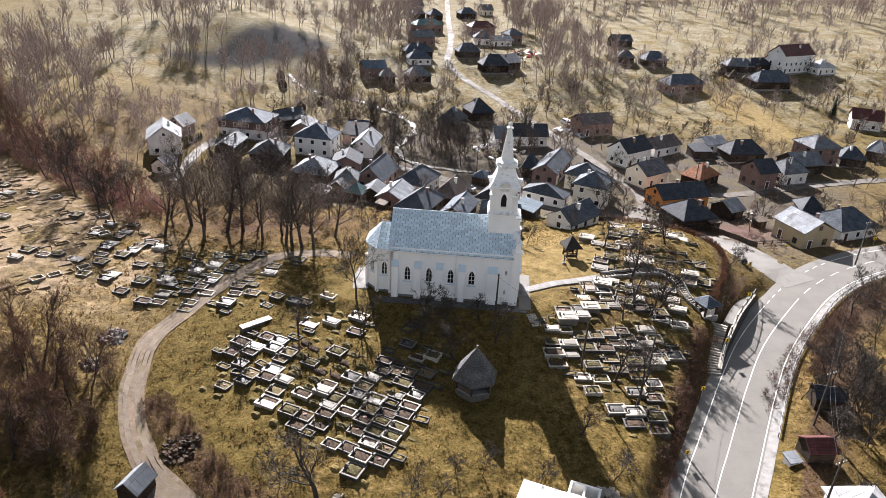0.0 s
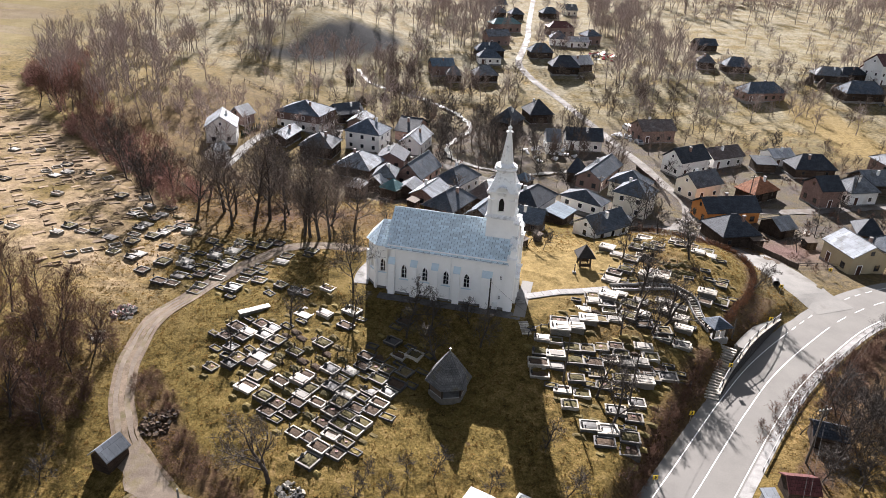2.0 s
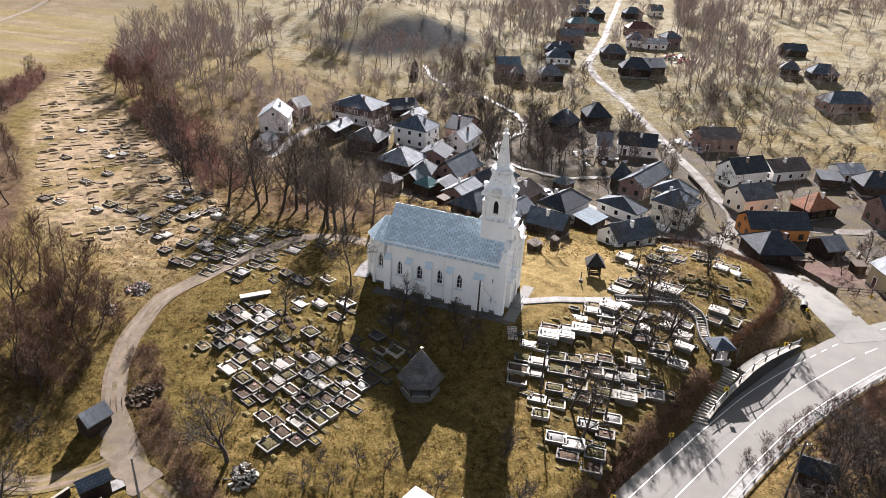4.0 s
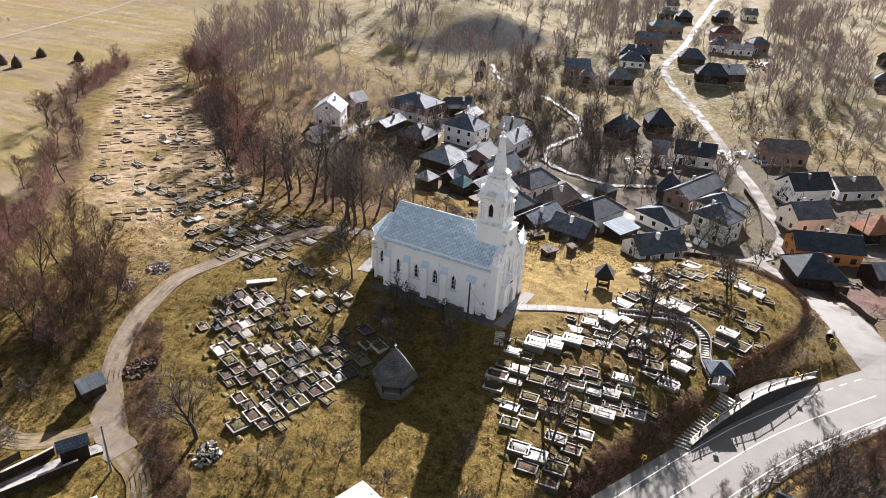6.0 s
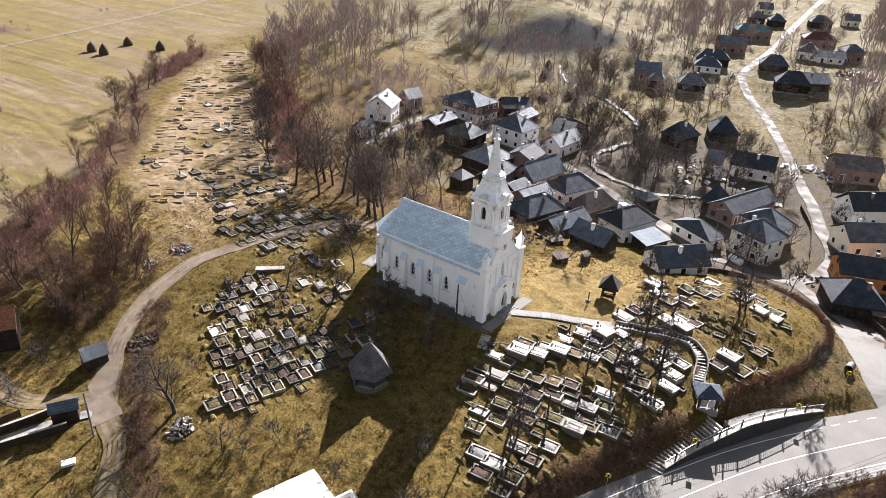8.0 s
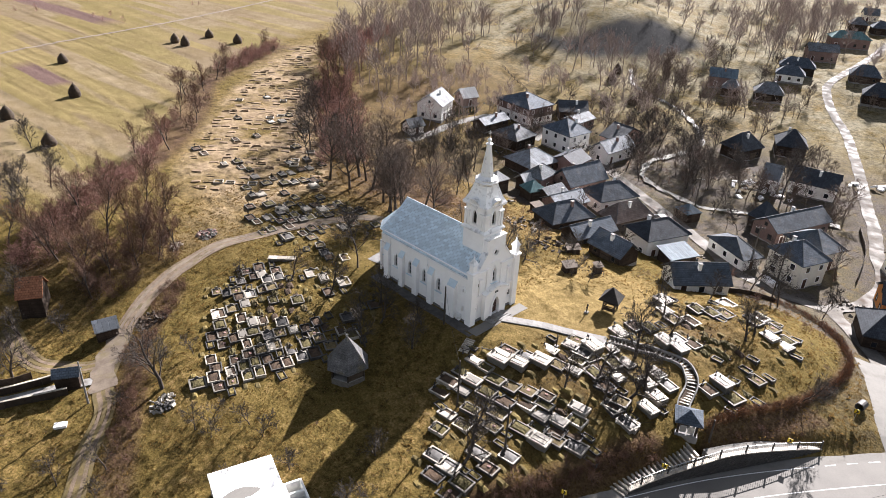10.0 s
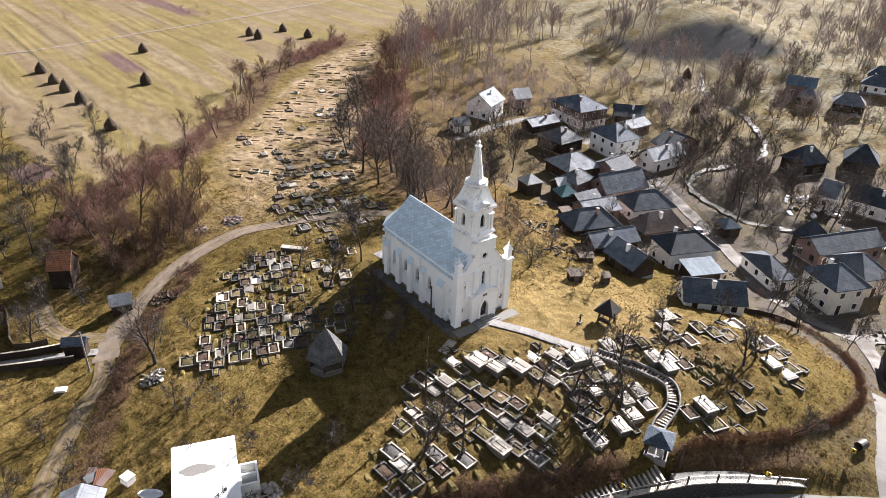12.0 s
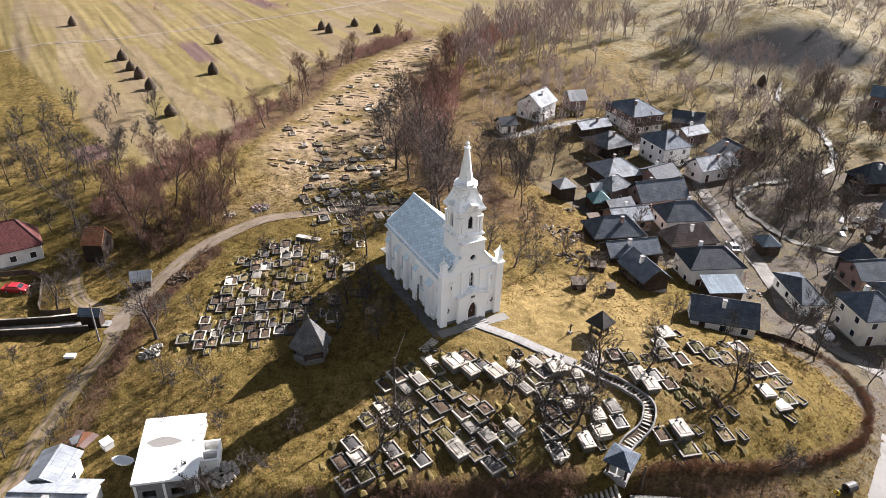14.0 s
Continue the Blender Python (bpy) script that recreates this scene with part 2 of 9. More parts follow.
    "car_red": surface("car_red", (0.35, 0.02, 0.03), (0.45, 0.04, 0.05), 1.0, 0.25, 0.0, 0.2, spread=0.0, gloss=0.6),
    "rubber": surface("rubber", (0.012, 0.012, 0.012), (0.03, 0.03, 0.03), 3.0, 0.8, 0.1),
    "screed": surface("white_screed", (0.66, 0.66, 0.65), (0.78, 0.78, 0.77), 0.6, 0.8, 0.15, spread=0.0, stain=(0.42, 0.41, 0.40), stain_scale=0.13),
}


def wet_patches(m, lo, hi, scale):
    """Damp and dry stretches: the roughness follows a broad noise."""
    n, l = m.node_tree.nodes, m.node_tree.links
    t = n.new("ShaderNodeTexNoise")
    t.inputs["Scale"].default_value, t.inputs["Detail"].default_value = scale, 6.0
    l.new(n.new("ShaderNodeNewGeometry").outputs["Position"], t.inputs["Vector"])
    r = n.new("ShaderNodeMapRange")
    r.inputs[1].default_value, r.inputs[2].default_value, r.inputs[3].default_value, r.inputs[4].default_value = 0.42, 0.58, lo, hi
    l.new(t.outputs["Fac"], r.inputs[0])
    l.new(r.outputs[0], n["Principled BSDF"].inputs["Roughness"])
    n["Principled BSDF"].inputs["Specular IOR Level"].default_value = 0.13


wet_patches(MAT["mudroad"], 0.7, 1.0, 0.35)


def water_material():
    m = bpy.data.materials.new("shallow_water")
    m.use_nodes = True
    b = m.node_tree.nodes["Principled BSDF"]
    b.inputs["Base Color"].default_value = (0.10, 0.095, 0.08, 1)
    b.inputs["Roughness"].default_value = 0.65
    b.inputs["Specular IOR Level"].default_value = 0.12
    n = m.node_tree.nodes.new("ShaderNodeTexNoise")
    n.inputs["Scale"].default_value = 2.5
    bump = m.node_tree.nodes.new("ShaderNodeBump")
    bump.inputs["Strength"].default_value, bump.inputs["Distance"].default_value = 0.6, 0.08
    m.node_tree.links.new(n.outputs["Fac"], bump.inputs["Height"])
    m.node_tree.links.new(bump.outputs[0], b.inputs["Normal"])
    return m


MAT["water"] = water_material()


def ground_material():
    """Dry winter turf; masks of the land's use choose litter, mud, mown meadow and ploughed strips; two more put far
    haze and hill shade into the colour.
    """
    m = bpy.data.materials.new("winter_ground")
    m.use_nodes = True
    n, l = m.node_tree.nodes, m.node_tree.links
    bsdf = n["Principled BSDF"]
    bsdf.inputs["Roughness"].default_value = 1.0
    bsdf.inputs["Specular IOR Level"].default_value = 0.05
    pos = n.new("ShaderNodeNewGeometry").outputs["Position"]

    def fac(scale, lo, hi, detail=6.0, rough=0.65, stretch=None):
        t = n.new("ShaderNodeTexNoise")
        t.inputs["Scale"].default_value, t.inputs["Detail"].default_value, t.inputs["Roughness"].default_value = scale, detail, rough
        src = pos
        if stretch:
            mp = n.new("ShaderNodeMapping")
            mp.inputs["Rotation"].default_value = (0, 0, radians(stretch[0]))
            mp.inputs["Scale"].default_value = (stretch[1], stretch[2], 1)
            l.new(pos, mp.inputs["Vector"])
            src = mp.outputs[0]
        l.new(src, t.inputs["Vector"])
        r = n.new("ShaderNodeMapRange")
        r.inputs[1].default_value, r.inputs[2].default_value = lo, hi
        l.new(t.outputs["Fac"], r.inputs[0])
        return r.outputs[0], t.outputs["Fac"]

    def blend(f, a, b):
        x = n.new("ShaderNodeMix")
        x.data_type = "RGBA"
        l.new(f, x.inputs[0])
        for i, v in ((6, a), (7, b)):
            if isinstance(v, tuple):
                x.inputs[i].default_value = (*v, 1)
            else:
                l.new(v, x.inputs[i])
        return x.outputs[2]

    def times(a, b):
        x = n.new("ShaderNodeMath")
        x.operation = "MULTIPLY"
        l.new(a, x.inputs[0])
        l.new(b, x.inputs[1])
        return x.outputs[0]

    def mask(name):
        a = n.new("ShaderNodeAttribute")
        a.attribute_name = name
        return a.outputs["Fac"]

    wide, _ = fac(0.04, 0.38, 0.62)
    patch, patch_raw = fac(0.16, 0.40, 0.62)
    patch_soft, _ = fac(0.10, 0.36, 0.60)
    tuft, tuft_raw = fac(0.75, 0.34, 0.66, 7.0, 0.72)
    blade, blade_raw = fac(3.2, 0.32, 0.68, 5.0, 0.7)
    mixed = n.new("ShaderNodeMath")
    mixed.operation = "MULTIPLY_ADD"
    l.new(tuft_raw, mixed.inputs[0])
    mixed.inputs[1].default_value = 1.25
    calm = n.new("ShaderNodeMath")
    calm.operation = "MULTIPLY"
    calm.inputs[1].default_value = 0.6
    l.new(patch_raw, calm.inputs[0])
    l.new(calm.outputs[0], mixed.inputs[2])
    mixed2 = n.new("ShaderNodeMath")
    mixed2.operation = "MULTIPLY_ADD"
    l.new(blade_raw, mixed2.inputs[0])
    mixed2.inputs[1].default_value = 0.7
    l.new(mixed.outputs[0], mixed2.inputs[2])
    ramp = n.new("ShaderNodeValToRGB")
    span = n.new("ShaderNodeMapRange")
    span.inputs[1].default_value, span.inputs[2].default_value = 0.96, 1.56
    l.new(mixed2.outputs[0], span.inputs[0])
    l.new(span.outputs[0], ramp.inputs[0])
    stops = ramp.color_ramp.elements
    stops[0].position, stops[0].color = 0.0, (0.023, 0.017, 0.005, 1)
    stops[1].position, stops[1].color = 1.0, (0.291, 0.200, 0.100, 1)
    for at, c in ((0.25, (0.053, 0.038, 0.012, 1)), (0.46, (0.095, 0.068, 0.021, 1)), (0.7, (0.168, 0.114, 0.041, 1))):
        e = stops.new(at)
        e.color = c
    turf = ramp.outputs[0]
    olive = blend(blade, (0.033, 0.028, 0.006), (0.103, 0.081, 0.018))
    turf = blend(times(tuft, wide), turf, olive)
    bare, _ = fac(0.5, 0.65, 0.74)
    turf = blend(bare, turf, (0.050, 0.031, 0.020))
    leaf = blend(blade, (0.022, 0.012, 0.009), (0.089, 0.052, 0.038))
    leaf = blend(patch, leaf, blend(blade, (0.050, 0.031, 0.017), (0.130, 0.088, 0.048)))
    mud = blend(blade, (0.032, 0.027, 0.024), (0.125, 0.108, 0.096))
    mud = blend(patch, mud, blend(blade, (0.045, 0.038, 0.024), (0.135, 0.115, 0.075)))
    strips, _ = fac(0.05, 0.35, 0.65, 2.0, 0.5, (-14, 0.25, 2.4))
    meadow = blend(strips, (0.132, 0.105, 0.041), (0.176, 0.136, 0.063))
    plots, _ = fac(0.03, 0.49, 0.53, 1.0, 0.4, (-14, 0.3, 3.2))
    meadow = blend(plots, meadow, blend(strips, (0.180, 0.142, 0.088), (0.136, 0.101, 0.063)))
    fine_m, _ = fac(2.6, 0.3, 0.7)
    meadow = blend(times(fine_m, patch), meadow, (0.106, 0.079, 0.034))
    plough = blend(blade, (0.060, 0.036, 0.031), (0.135, 0.090, 0.078))
    dug, _ = fac(0.494, 0.233, 0.471)
    col = blend(mask("meadow"), turf, meadow)
    pale = blend(tuft, (0.125, 0.090, 0.056), (0.330, 0.250, 0.160))
    col = blend(times(mask("bleach"), patch_soft), col, pale)
    # distant ground is paler and greyer: haze put into the colour
    col = blend(times(mask("far"), patch_soft), col, blend(tuft, (0.091, 0.081, 0.055), (0.280, 0.247, 0.169)))
    col = blend(mask("lawn"), col, blend(tuft, (0.120, 0.086, 0.030), blend(blade, (0.185, 0.132, 0.052), (0.290, 0.212, 0.100))))
    col = blend(mask("litter"), col, leaf)
    col = blend(times(mask("mud"), dug), col, mud)
    col = blend(mask("plough"), col, plough)
    # near-black tone painted on for the far hill's sunless slope
    col = blend(mask("hill_shade"), col, blend(blade, (0.007, 0.008, 0.009), (0.028, 0.028, 0.029)))
    l.new(col, bsdf.inputs["Base Color"])
    sum_h = n.new("ShaderNodeMath")
    sum_h.operation = "MULTIPLY_ADD"
    l.new(blade_raw, sum_h.inputs[0])
    sum_h.inputs[1].default_value = 0.4
    l.new(tuft_raw, sum_h.inputs[2])
    b = n.new("ShaderNodeBump")
    b.inputs["Strength"].default_value, b.inputs["Distance"].default_value = 1.0, 0.3
    l.new(sum_h.outputs[0], b.inputs["Height"])
    l.new(b.outputs[0], bsdf.inputs["Normal"])
    return m


MAT["ground"] = ground_material()



# ---- the land ----
def sstep(a, b, v):
    t = np.clip((v - a) / (b - a), 0, 1)
    return t * t * (3 - 2 * t)


def bump2(x, y, cx, cy, sx, sy):
    return np.exp(-((x - cx) / sx) ** 2 - ((y - cy) / sy) ** 2)


def off_line(line, x, y):
    x, y = np.asarray(x, float), np.asarray(y, float)
    d = np.full(x.shape, 1e9)
    for (ax, ay), (bx, by) in zip(line[:-1], line[1:]):
        ux, uy = bx - ax, by - ay
        t = np.clip(((x - ax) * ux + (y - ay) * uy) / (ux * ux + uy * uy), 0, 1)
        d = np.minimum(d, np.hypot(x - ax - t * ux, y - ay - t * uy))
    return d


ROAD = [(22, 36), (26.5, 46), (33.2, 61), (37.5, 69.1), (41.2, 76), (45.6, 84), (51.8, 94.3), (60.2, 105.5), (69.5, 116.2), (80.4, 125), (94, 132), (112, 137.5), (150, 143), (210, 146)]
ROAD_SOUTH = [(22, -32), (20.5, 0), (20.2, 18), (20.7, 28), (22, 36)]
WHOLE_ROAD = ROAD_SOUTH[:-1] + ROAD
LANE = [(66, 118.5), (63.5, 126), (60.8, 132.5), (57, 141.5), (51.5, 149.5), (46.6, 156.5), (50, 164), (50.7, 176), (46.7, 187.8), (42.6, 202.1), (37.9, 214.7), (33.4, 228.4), (28.8, 241.9), (23.4, 256.8), (16.8, 273), (8.3, 288), (1.4, 302.9), (-2.4, 316.2), (-2.1, 336.6), (-1.9, 374), (-3.9, 416.6), (-8, 560)]
VILLAGE = [(47, 156), (40, 154), (33.9, 155), (25.9, 157.7), (19.3, 163.8), (-0.8, 176.3), (-19.9, 188), (-32, 199), (-47, 201)]
EAST = [(50, 168), (60, 171.5), (71.7, 173), (82.9, 175.3), (100.1, 181.3), (124.3, 189.2), (170, 200)]
TRACK = [(-24.5, 54.6), (-31.8, 60.3), (-35, 64.2), (-38, 69), (-40.2, 75.2), (-41.3, 83.4), (-39.2, 89.8), (-36.2, 98), (-32.5, 105), (-29, 109.5), (-22.5, 110.8), (-15.7, 109.5)]
SOUTHWAY = [(10, 31), (5.2, 35.5), (-0.5, 38.4), (-8.9, 44.2), (-15.1, 49.7), (-19.8, 51.6), (-25, 55)]
SPUR = [(-25.5, 55), (-27.5, 52.3), (-31, 49.8), (-36, 47.6), (-46, 48)]
YARDWAY = [(-22.5, 52), (-25.5, 48.3), (-28.7, 42), (-31.7, 35.6), (-36, 27)]
RIVER = [(-66, 282), (-57.6, 270.6), (-38.2, 261.9), (-28.6, 253.8), (-17.9, 241.4), (-11.5, 226.5), (-13.6, 214), (-15.6, 204.2), (-12.9, 194.2), (-7.3, 189.1), (-0.9, 187.1), (5.8, 185.2), (11.6, 186.7), (22, 193), (29, 197), (36, 199.5)]
FIELDWAY = [(-205, -40), (-212, 43.2), (-208.6, 80.5), (-220.5, 131.1), (-233.3, 183), (-260, 260), (-300, 380)]
HEDGE = [(38.3, 147.5), (43.5, 146.4), (49.1, 142.5), (52.7, 136.7), (54.8, 129.9), (53.9, 121.3), (51, 112.6), (46.9, 105.2), (45.1, 100.9)]
HEDGE_LOW = [(41, 93.5), (36.6, 82.5), (32.2, 73), (28.2, 62.7), (24, 53)]
MEADOW_SIDE = [(-60, 58), (-68, 66), (-72.1, 70.4), (-78.3, 80.8), (-84.3, 90.5), (-96.8, 104.2), (-114.1, 119.8), (-138.3, 136.9), (-150.7, 155.6), (-166.7, 185.7)]
WALL_LINE = [(57.0, 111.4), (53.8, 106.4), (50.2, 100.9), (47.0, 95.6), (44.3, 90.9), (42.4, 86.8)]
CHURCH_AXIS = [(-11, 98.9), (11.5, 97.7)]


def land(x, y):
    """The height of the ground before roads and stream are cut into it."""
    x, y = np.asarray(x, float), np.asarray(y, float)
    h = -4.0 * sstep(122, 165, y) * sstep(-115, -70, x) * (1 - 0.6 * sstep(45, 110, x))
    h = h + sstep(255, 345, y) * 7 + np.maximum(y - 345, 0) * 0.03
    h = h + 3.0 * sstep(-45, -80, x) - 2.5 * sstep(62, 35, y) - 1.3 * bump2(x, y, 78, 78, 28, 34)
    h = h + 9.0 * bump2(x, y, -95, 320, 34, 30) + 5 * bump2(x, y, -230, 420, 120, 60)
    dx, dy = x - 10, y - 102
    h = h + 6.1 * np.exp(-((dx / np.where(dx > 0, 38.0, 60.0)) ** 2) - (dy / np.where(dy > 0, 34.0, 42.0)) ** 2)
    h = h - 1.0 * bump2(x, y, 14, 76, 17, 9) - 0.9 * bump2(x, y, 33, 85, 9, 9) - 2.4 * bump2(x, y, -35, 55, 14, 11) - 1.2 * bump2(x, y, -33, 73, 8, 9)
    # the churchyard's east end stays high as far as its hedge
    h = h + (3.7 * bump2(x, y, 42, 127, 13, 15) + 1.2 * bump2(x, y, 42, 109, 11, 9)) * sstep(2.5, 6.0, off_line(LANE, x, y))
    d = off_line(CHURCH_AXIS, x, y)
    h = h + (6.0 - h) * (1 - sstep(6.5, 12, d))
    h = h * sstep(5.2, 8.6, off_line(WHOLE_ROAD, x, y))
    return h


WAVES = [(random.Random(k).uniform(0, 3.1416), random.Random(k + 50).uniform(0.35, 0.95) * 6.2832 / (1.8 + 0.55 * k), random.Random(k + 90).uniform(0, 6.28), 0.022 + 0.006 * k) for k in range(9)]


def rough(x, y):
    """Hummocks and hollows of old turf."""
    h = 0.0
    for turn, wave, shift, size in WAVES:
        u, v = x * math.cos(turn) + y * math.sin(turn), y * math.cos(turn) - x * math.sin(turn)
        h = h + size * np.sin(u * wave * 2 + shift + 1.4 * np.sin(v * wave * 1.3 + shift))
    return h


def ground_at(x, y):
    x, y = np.asarray(x, float), np.asarray(y, float)
    h = land(x, y)
    keep = sstep(6, 12, off_line(WHOLE_ROAD, x, y)) * sstep(5, 9, off_line(CHURCH_AXIS, x, y))
    for line, half in ((LANE, 1.8), (VILLAGE, 1.7), (EAST, 1.7), (TRACK, 1.4), (SPUR, 1.2), (SOUTHWAY, 1.3), (YARDWAY, 1.1)):
        d = off_line(line, x, y)
        h = h - 0.16 * (1 - sstep(half * 0.9, half + 0.5, d))
        keep = keep * sstep(half, half + 2, d)
    keep = keep * sstep(1.2, 3.2, off_line([(13.6, 97.9), (27.2, 105.6)], x, y))
    d = off_line(RIVER, x, y)
    h = h - 1.1 * (1 - sstep(1.2, 4.0, d))
    h = h - 0.14 * (1 - sstep(4.9, 5.3, off_line(WHOLE_ROAD, x, y)))
    # cut down to the ramped walkway behind the retaining wall
    ramp = np.interp(y, (110.5, 109.5, 106.5, 103.0, 99.5), (0.1, 0.45, 1.05, 1.65, 2.0))
    cut = (1 - sstep(2.0, 4.2, off_line(WALL_LINE, x, y))) * sstep(96.0, 98.5, y)
    h = np.where(h > ramp, h + (ramp - h) * cut, h)
    return h + rough(x, y) * keep * (1 - cut)


GRID = {}


def gz(x, y):
    """The height of the finished ground sheet at a place."""
    xs, ys, z = GRID["x"], GRID["y"], GRID["z"]
    i, j = min(max(int(np.searchsorted(GRID["nx"], x, "right")) - 1, 0), len(xs) - 2), min(max(int(np.searchsorted(GRID["ny"], y, "right")) - 1, 0), len(ys) - 2)
    u, v = (x - xs[i]) / (xs[i + 1] - xs[i]), (y - ys[j]) / (ys[j + 1] - ys[j])
    a, b = z[j], z[j + 1]
    return (a[i] * (1 - u) + a[i + 1] * u) * (1 - v) + (b[i] * (1 - u) + b[i + 1] * u) * v


def near(line, x, y):
    """How far a place is from a line, for single places."""
    best = 1e9
    for (ax, ay), (bx, by) in zip(line, line[1:]):
        ux, uy = bx - ax, by - ay
        t = ((x - ax) * ux + (y - ay) * uy) / (ux * ux + uy * uy)
        t = 0 if t < 0 else 1 if t > 1 else t
        d = (x - ax - t * ux) ** 2 + (y - ay - t * uy) ** 2
        if d < best:
            best = d
    return math.sqrt(best)


class Shape:
    """Vertices and faces gathered for one mesh."""

    def __init__(self):
        self.v, self.f, self.uv = [], [], {}

    def add(self, verts, faces, m=None):
        k = len(self.v)
        self.v += [tuple(m @ Vector(p)) for p in verts] if m else [tuple(p) for p in verts]
        self.f += [tuple(i + k for i in f) for f in faces]
        return self

    def box(self, x0, x1, y0, y1, z0, z1, bevel=0.0, m=None):
        b = bevel
        v = [(x0, y0, z0), (x1, y0, z0), (x1, y1, z0), (x0, y1, z0)]
        f = [(3, 2, 1, 0)]
        if b:
            v += [(x0, y0, z1 - b), (x1, y0, z1 - b), (x1, y1, z1 - b), (x0, y1, z1 - b)]
            v += [(x0 + b, y0 + b, z1), (x1 - b, y0 + b, z1), (x1 - b, y1 - b, z1), (x0 + b, y1 - b, z1)]
        else:
            v += [(x0, y0, z1), (x1, y0, z1), (x1, y1, z1), (x0, y1, z1)]
        for k in range(0, len(v) - 4, 4):
            f += [(k + i, k + (i + 1) % 4, k + 4 + (i + 1) % 4, k + 4 + i) for i in range(4)]
        k = len(v) - 4
        f.append((k, k + 1, k + 2, k + 3))
        return self.add(v, f, m)

    def prism(self, ring, z0, z1, ring_top=None, m=None, cap=True):
        """An upright prism or frustum over a ring of (x, y), counter-clockwise."""
        top = ring_top or ring
        k = len(ring)
        v = [(x, y, z0) for x, y in ring] + [(x, y, z1) for x, y in top]
        f = [(i, (i + 1) % k, k + (i + 1) % k, k + i) for i in range(k)]
        if cap:
            f += [tuple(range(k - 1, -1, -1)), tuple(range(k, 2 * k))]
        return self.add(v, f, m)

    def tube(self, a, b, r0, r1, sides=6, cap=True):
        a, b = Vector(a), Vector(b)
        d = (b - a).normalized()
        s = d.orthogonal().normalized()
        u = d.cross(s)
        v = []
        for c, r in ((a, r0), (b, r1)):
            v += [c + (s * math.cos(6.2832 * i / sides) + u * math.sin(6.2832 * i / sides)) * r for i in range(sides)]
        f = [(i, (i + 1) % sides, sides + (i + 1) % sides, sides + i) for i in range(sides)]
        if cap:
            f += [tuple(range(sides - 1, -1, -1)), tuple(range(sides, 2 * sides))]
        return self.add(v, f)

    def lathe(self, profile, sides=16, m=None, turn=0.0):
        """A turned form from (radius, height) pairs."""
        v, f = [], []
        for r, z in profile:
            v += [(r * math.cos(6.28318 * (i + turn) / sides), r * math.sin(6.28318 * (i + turn) / sides), z) for i in range(sides)]
        for k in range(len(profile) - 1):
            f += [(k * sides + i, k * sides + (i + 1) % sides, (k + 1) * sides + (i + 1) % sides, (k + 1) * sides + i) for i in range(sides)]
        f += [tuple(range(sides - 1, -1, -1)), tuple(range((len(profile) - 1) * sides, len(profile) * sides))]
        return self.add(v, f, m)

    def sheet(self, outline, holes, depth, m=None):
        """A wall in the plane x, z (outline in metres, with holes), from y = 0 back to y = depth."""
        loops = [[Vector((x, z, 0)) for x, z in ring] for ring in (outline, *holes)]
        flat = [p for ring in loops for p in ring]
        k = len(flat)
        v = [(p.x, 0, p.y) for p in flat] + [(p.x, depth, p.y) for p in flat]
        f = []
        for a, b, c in geometry.tessellate_polygon(loops):
            up = (flat[b] - flat[a]).cross(flat[c] - flat[a]).z > 0
            f += [(a, b, c) if up else (c, b, a), (k + c, k + b, k + a) if up else (k + a, k + b, k + c)]
        at = 0
        for ring in loops:
            q = len(ring)
            f += [(at + i, at + (i + 1) % q, k + at + (i + 1) % q, k + at + i) for i in range(q)]
            at += q
        return self.add(v, f, m)

    def mesh(self, name, material, smooth=False):
        me = bpy.data.meshes.new(name)
        me.from_pydata(self.v, [], self.f)
        me.materials.append(material)
        if smooth:
            me.polygons.foreach_set("use_smooth", [True] * len(me.polygons))
        me.update()
        return me


def fix(me):
    """Turns all faces of a closed mesh outwards."""
    bm = bmesh.new()
    bm.from_mesh(me)
    bmesh.ops.recalc_face_normals(bm, faces=bm.faces)
    bm.to_mesh(me)
    bm.free()
    return me


def part(name, shape, material, parent=None, label="", at=None, smooth=False, turn_out=True):
    me = shape if isinstance(shape, bpy.types.Mesh) else shape.mesh(name, MAT[material] if isinstance(material, str) else material, smooth)
    if turn_out and not isinstance(shape, bpy.types.Mesh) and len(me.polygons) < 4000:
        fix(me)
    ob = new(name, me)
    if parent:
        ob.parent = parent
    if at:
        ob.matrix_basis = at
    if label:
        ob["label"] = label
    return ob


def thing(name, label, category, at=None, group="", kind=""):
    ob = tagged(new(name), label, category, group, kind)
    if at:
        ob.matrix_basis = at
    return ob


def arch(cx, z0, w, h, pointed=True, steps=6):
    """The outline of an arched opening, counter-clockwise."""
    ring = [(cx - w / 2, z0), (cx + w / 2, z0)]
    spring = z0 + h - (0.8 if pointed else 0.5) * w
    for i in range(steps + 1):
        a = i / steps
        if pointed:
            ring.append((cx + w / 2 - w / 2 * a, spring + 0.8 * w * math.sin(a * 1.5708)))
        else:
            ring.append((cx + w / 2 * math.cos(a * 3.14159), spring + w / 2 * math.sin(a * 3.14159)))
    if pointed:
        for i in range(1, steps + 1):
            a = 1 - i / steps
            ring.append((cx - w / 2 + w / 2 * a, spring + 0.8 * w * math.sin(a * 1.5708)))
    return ring


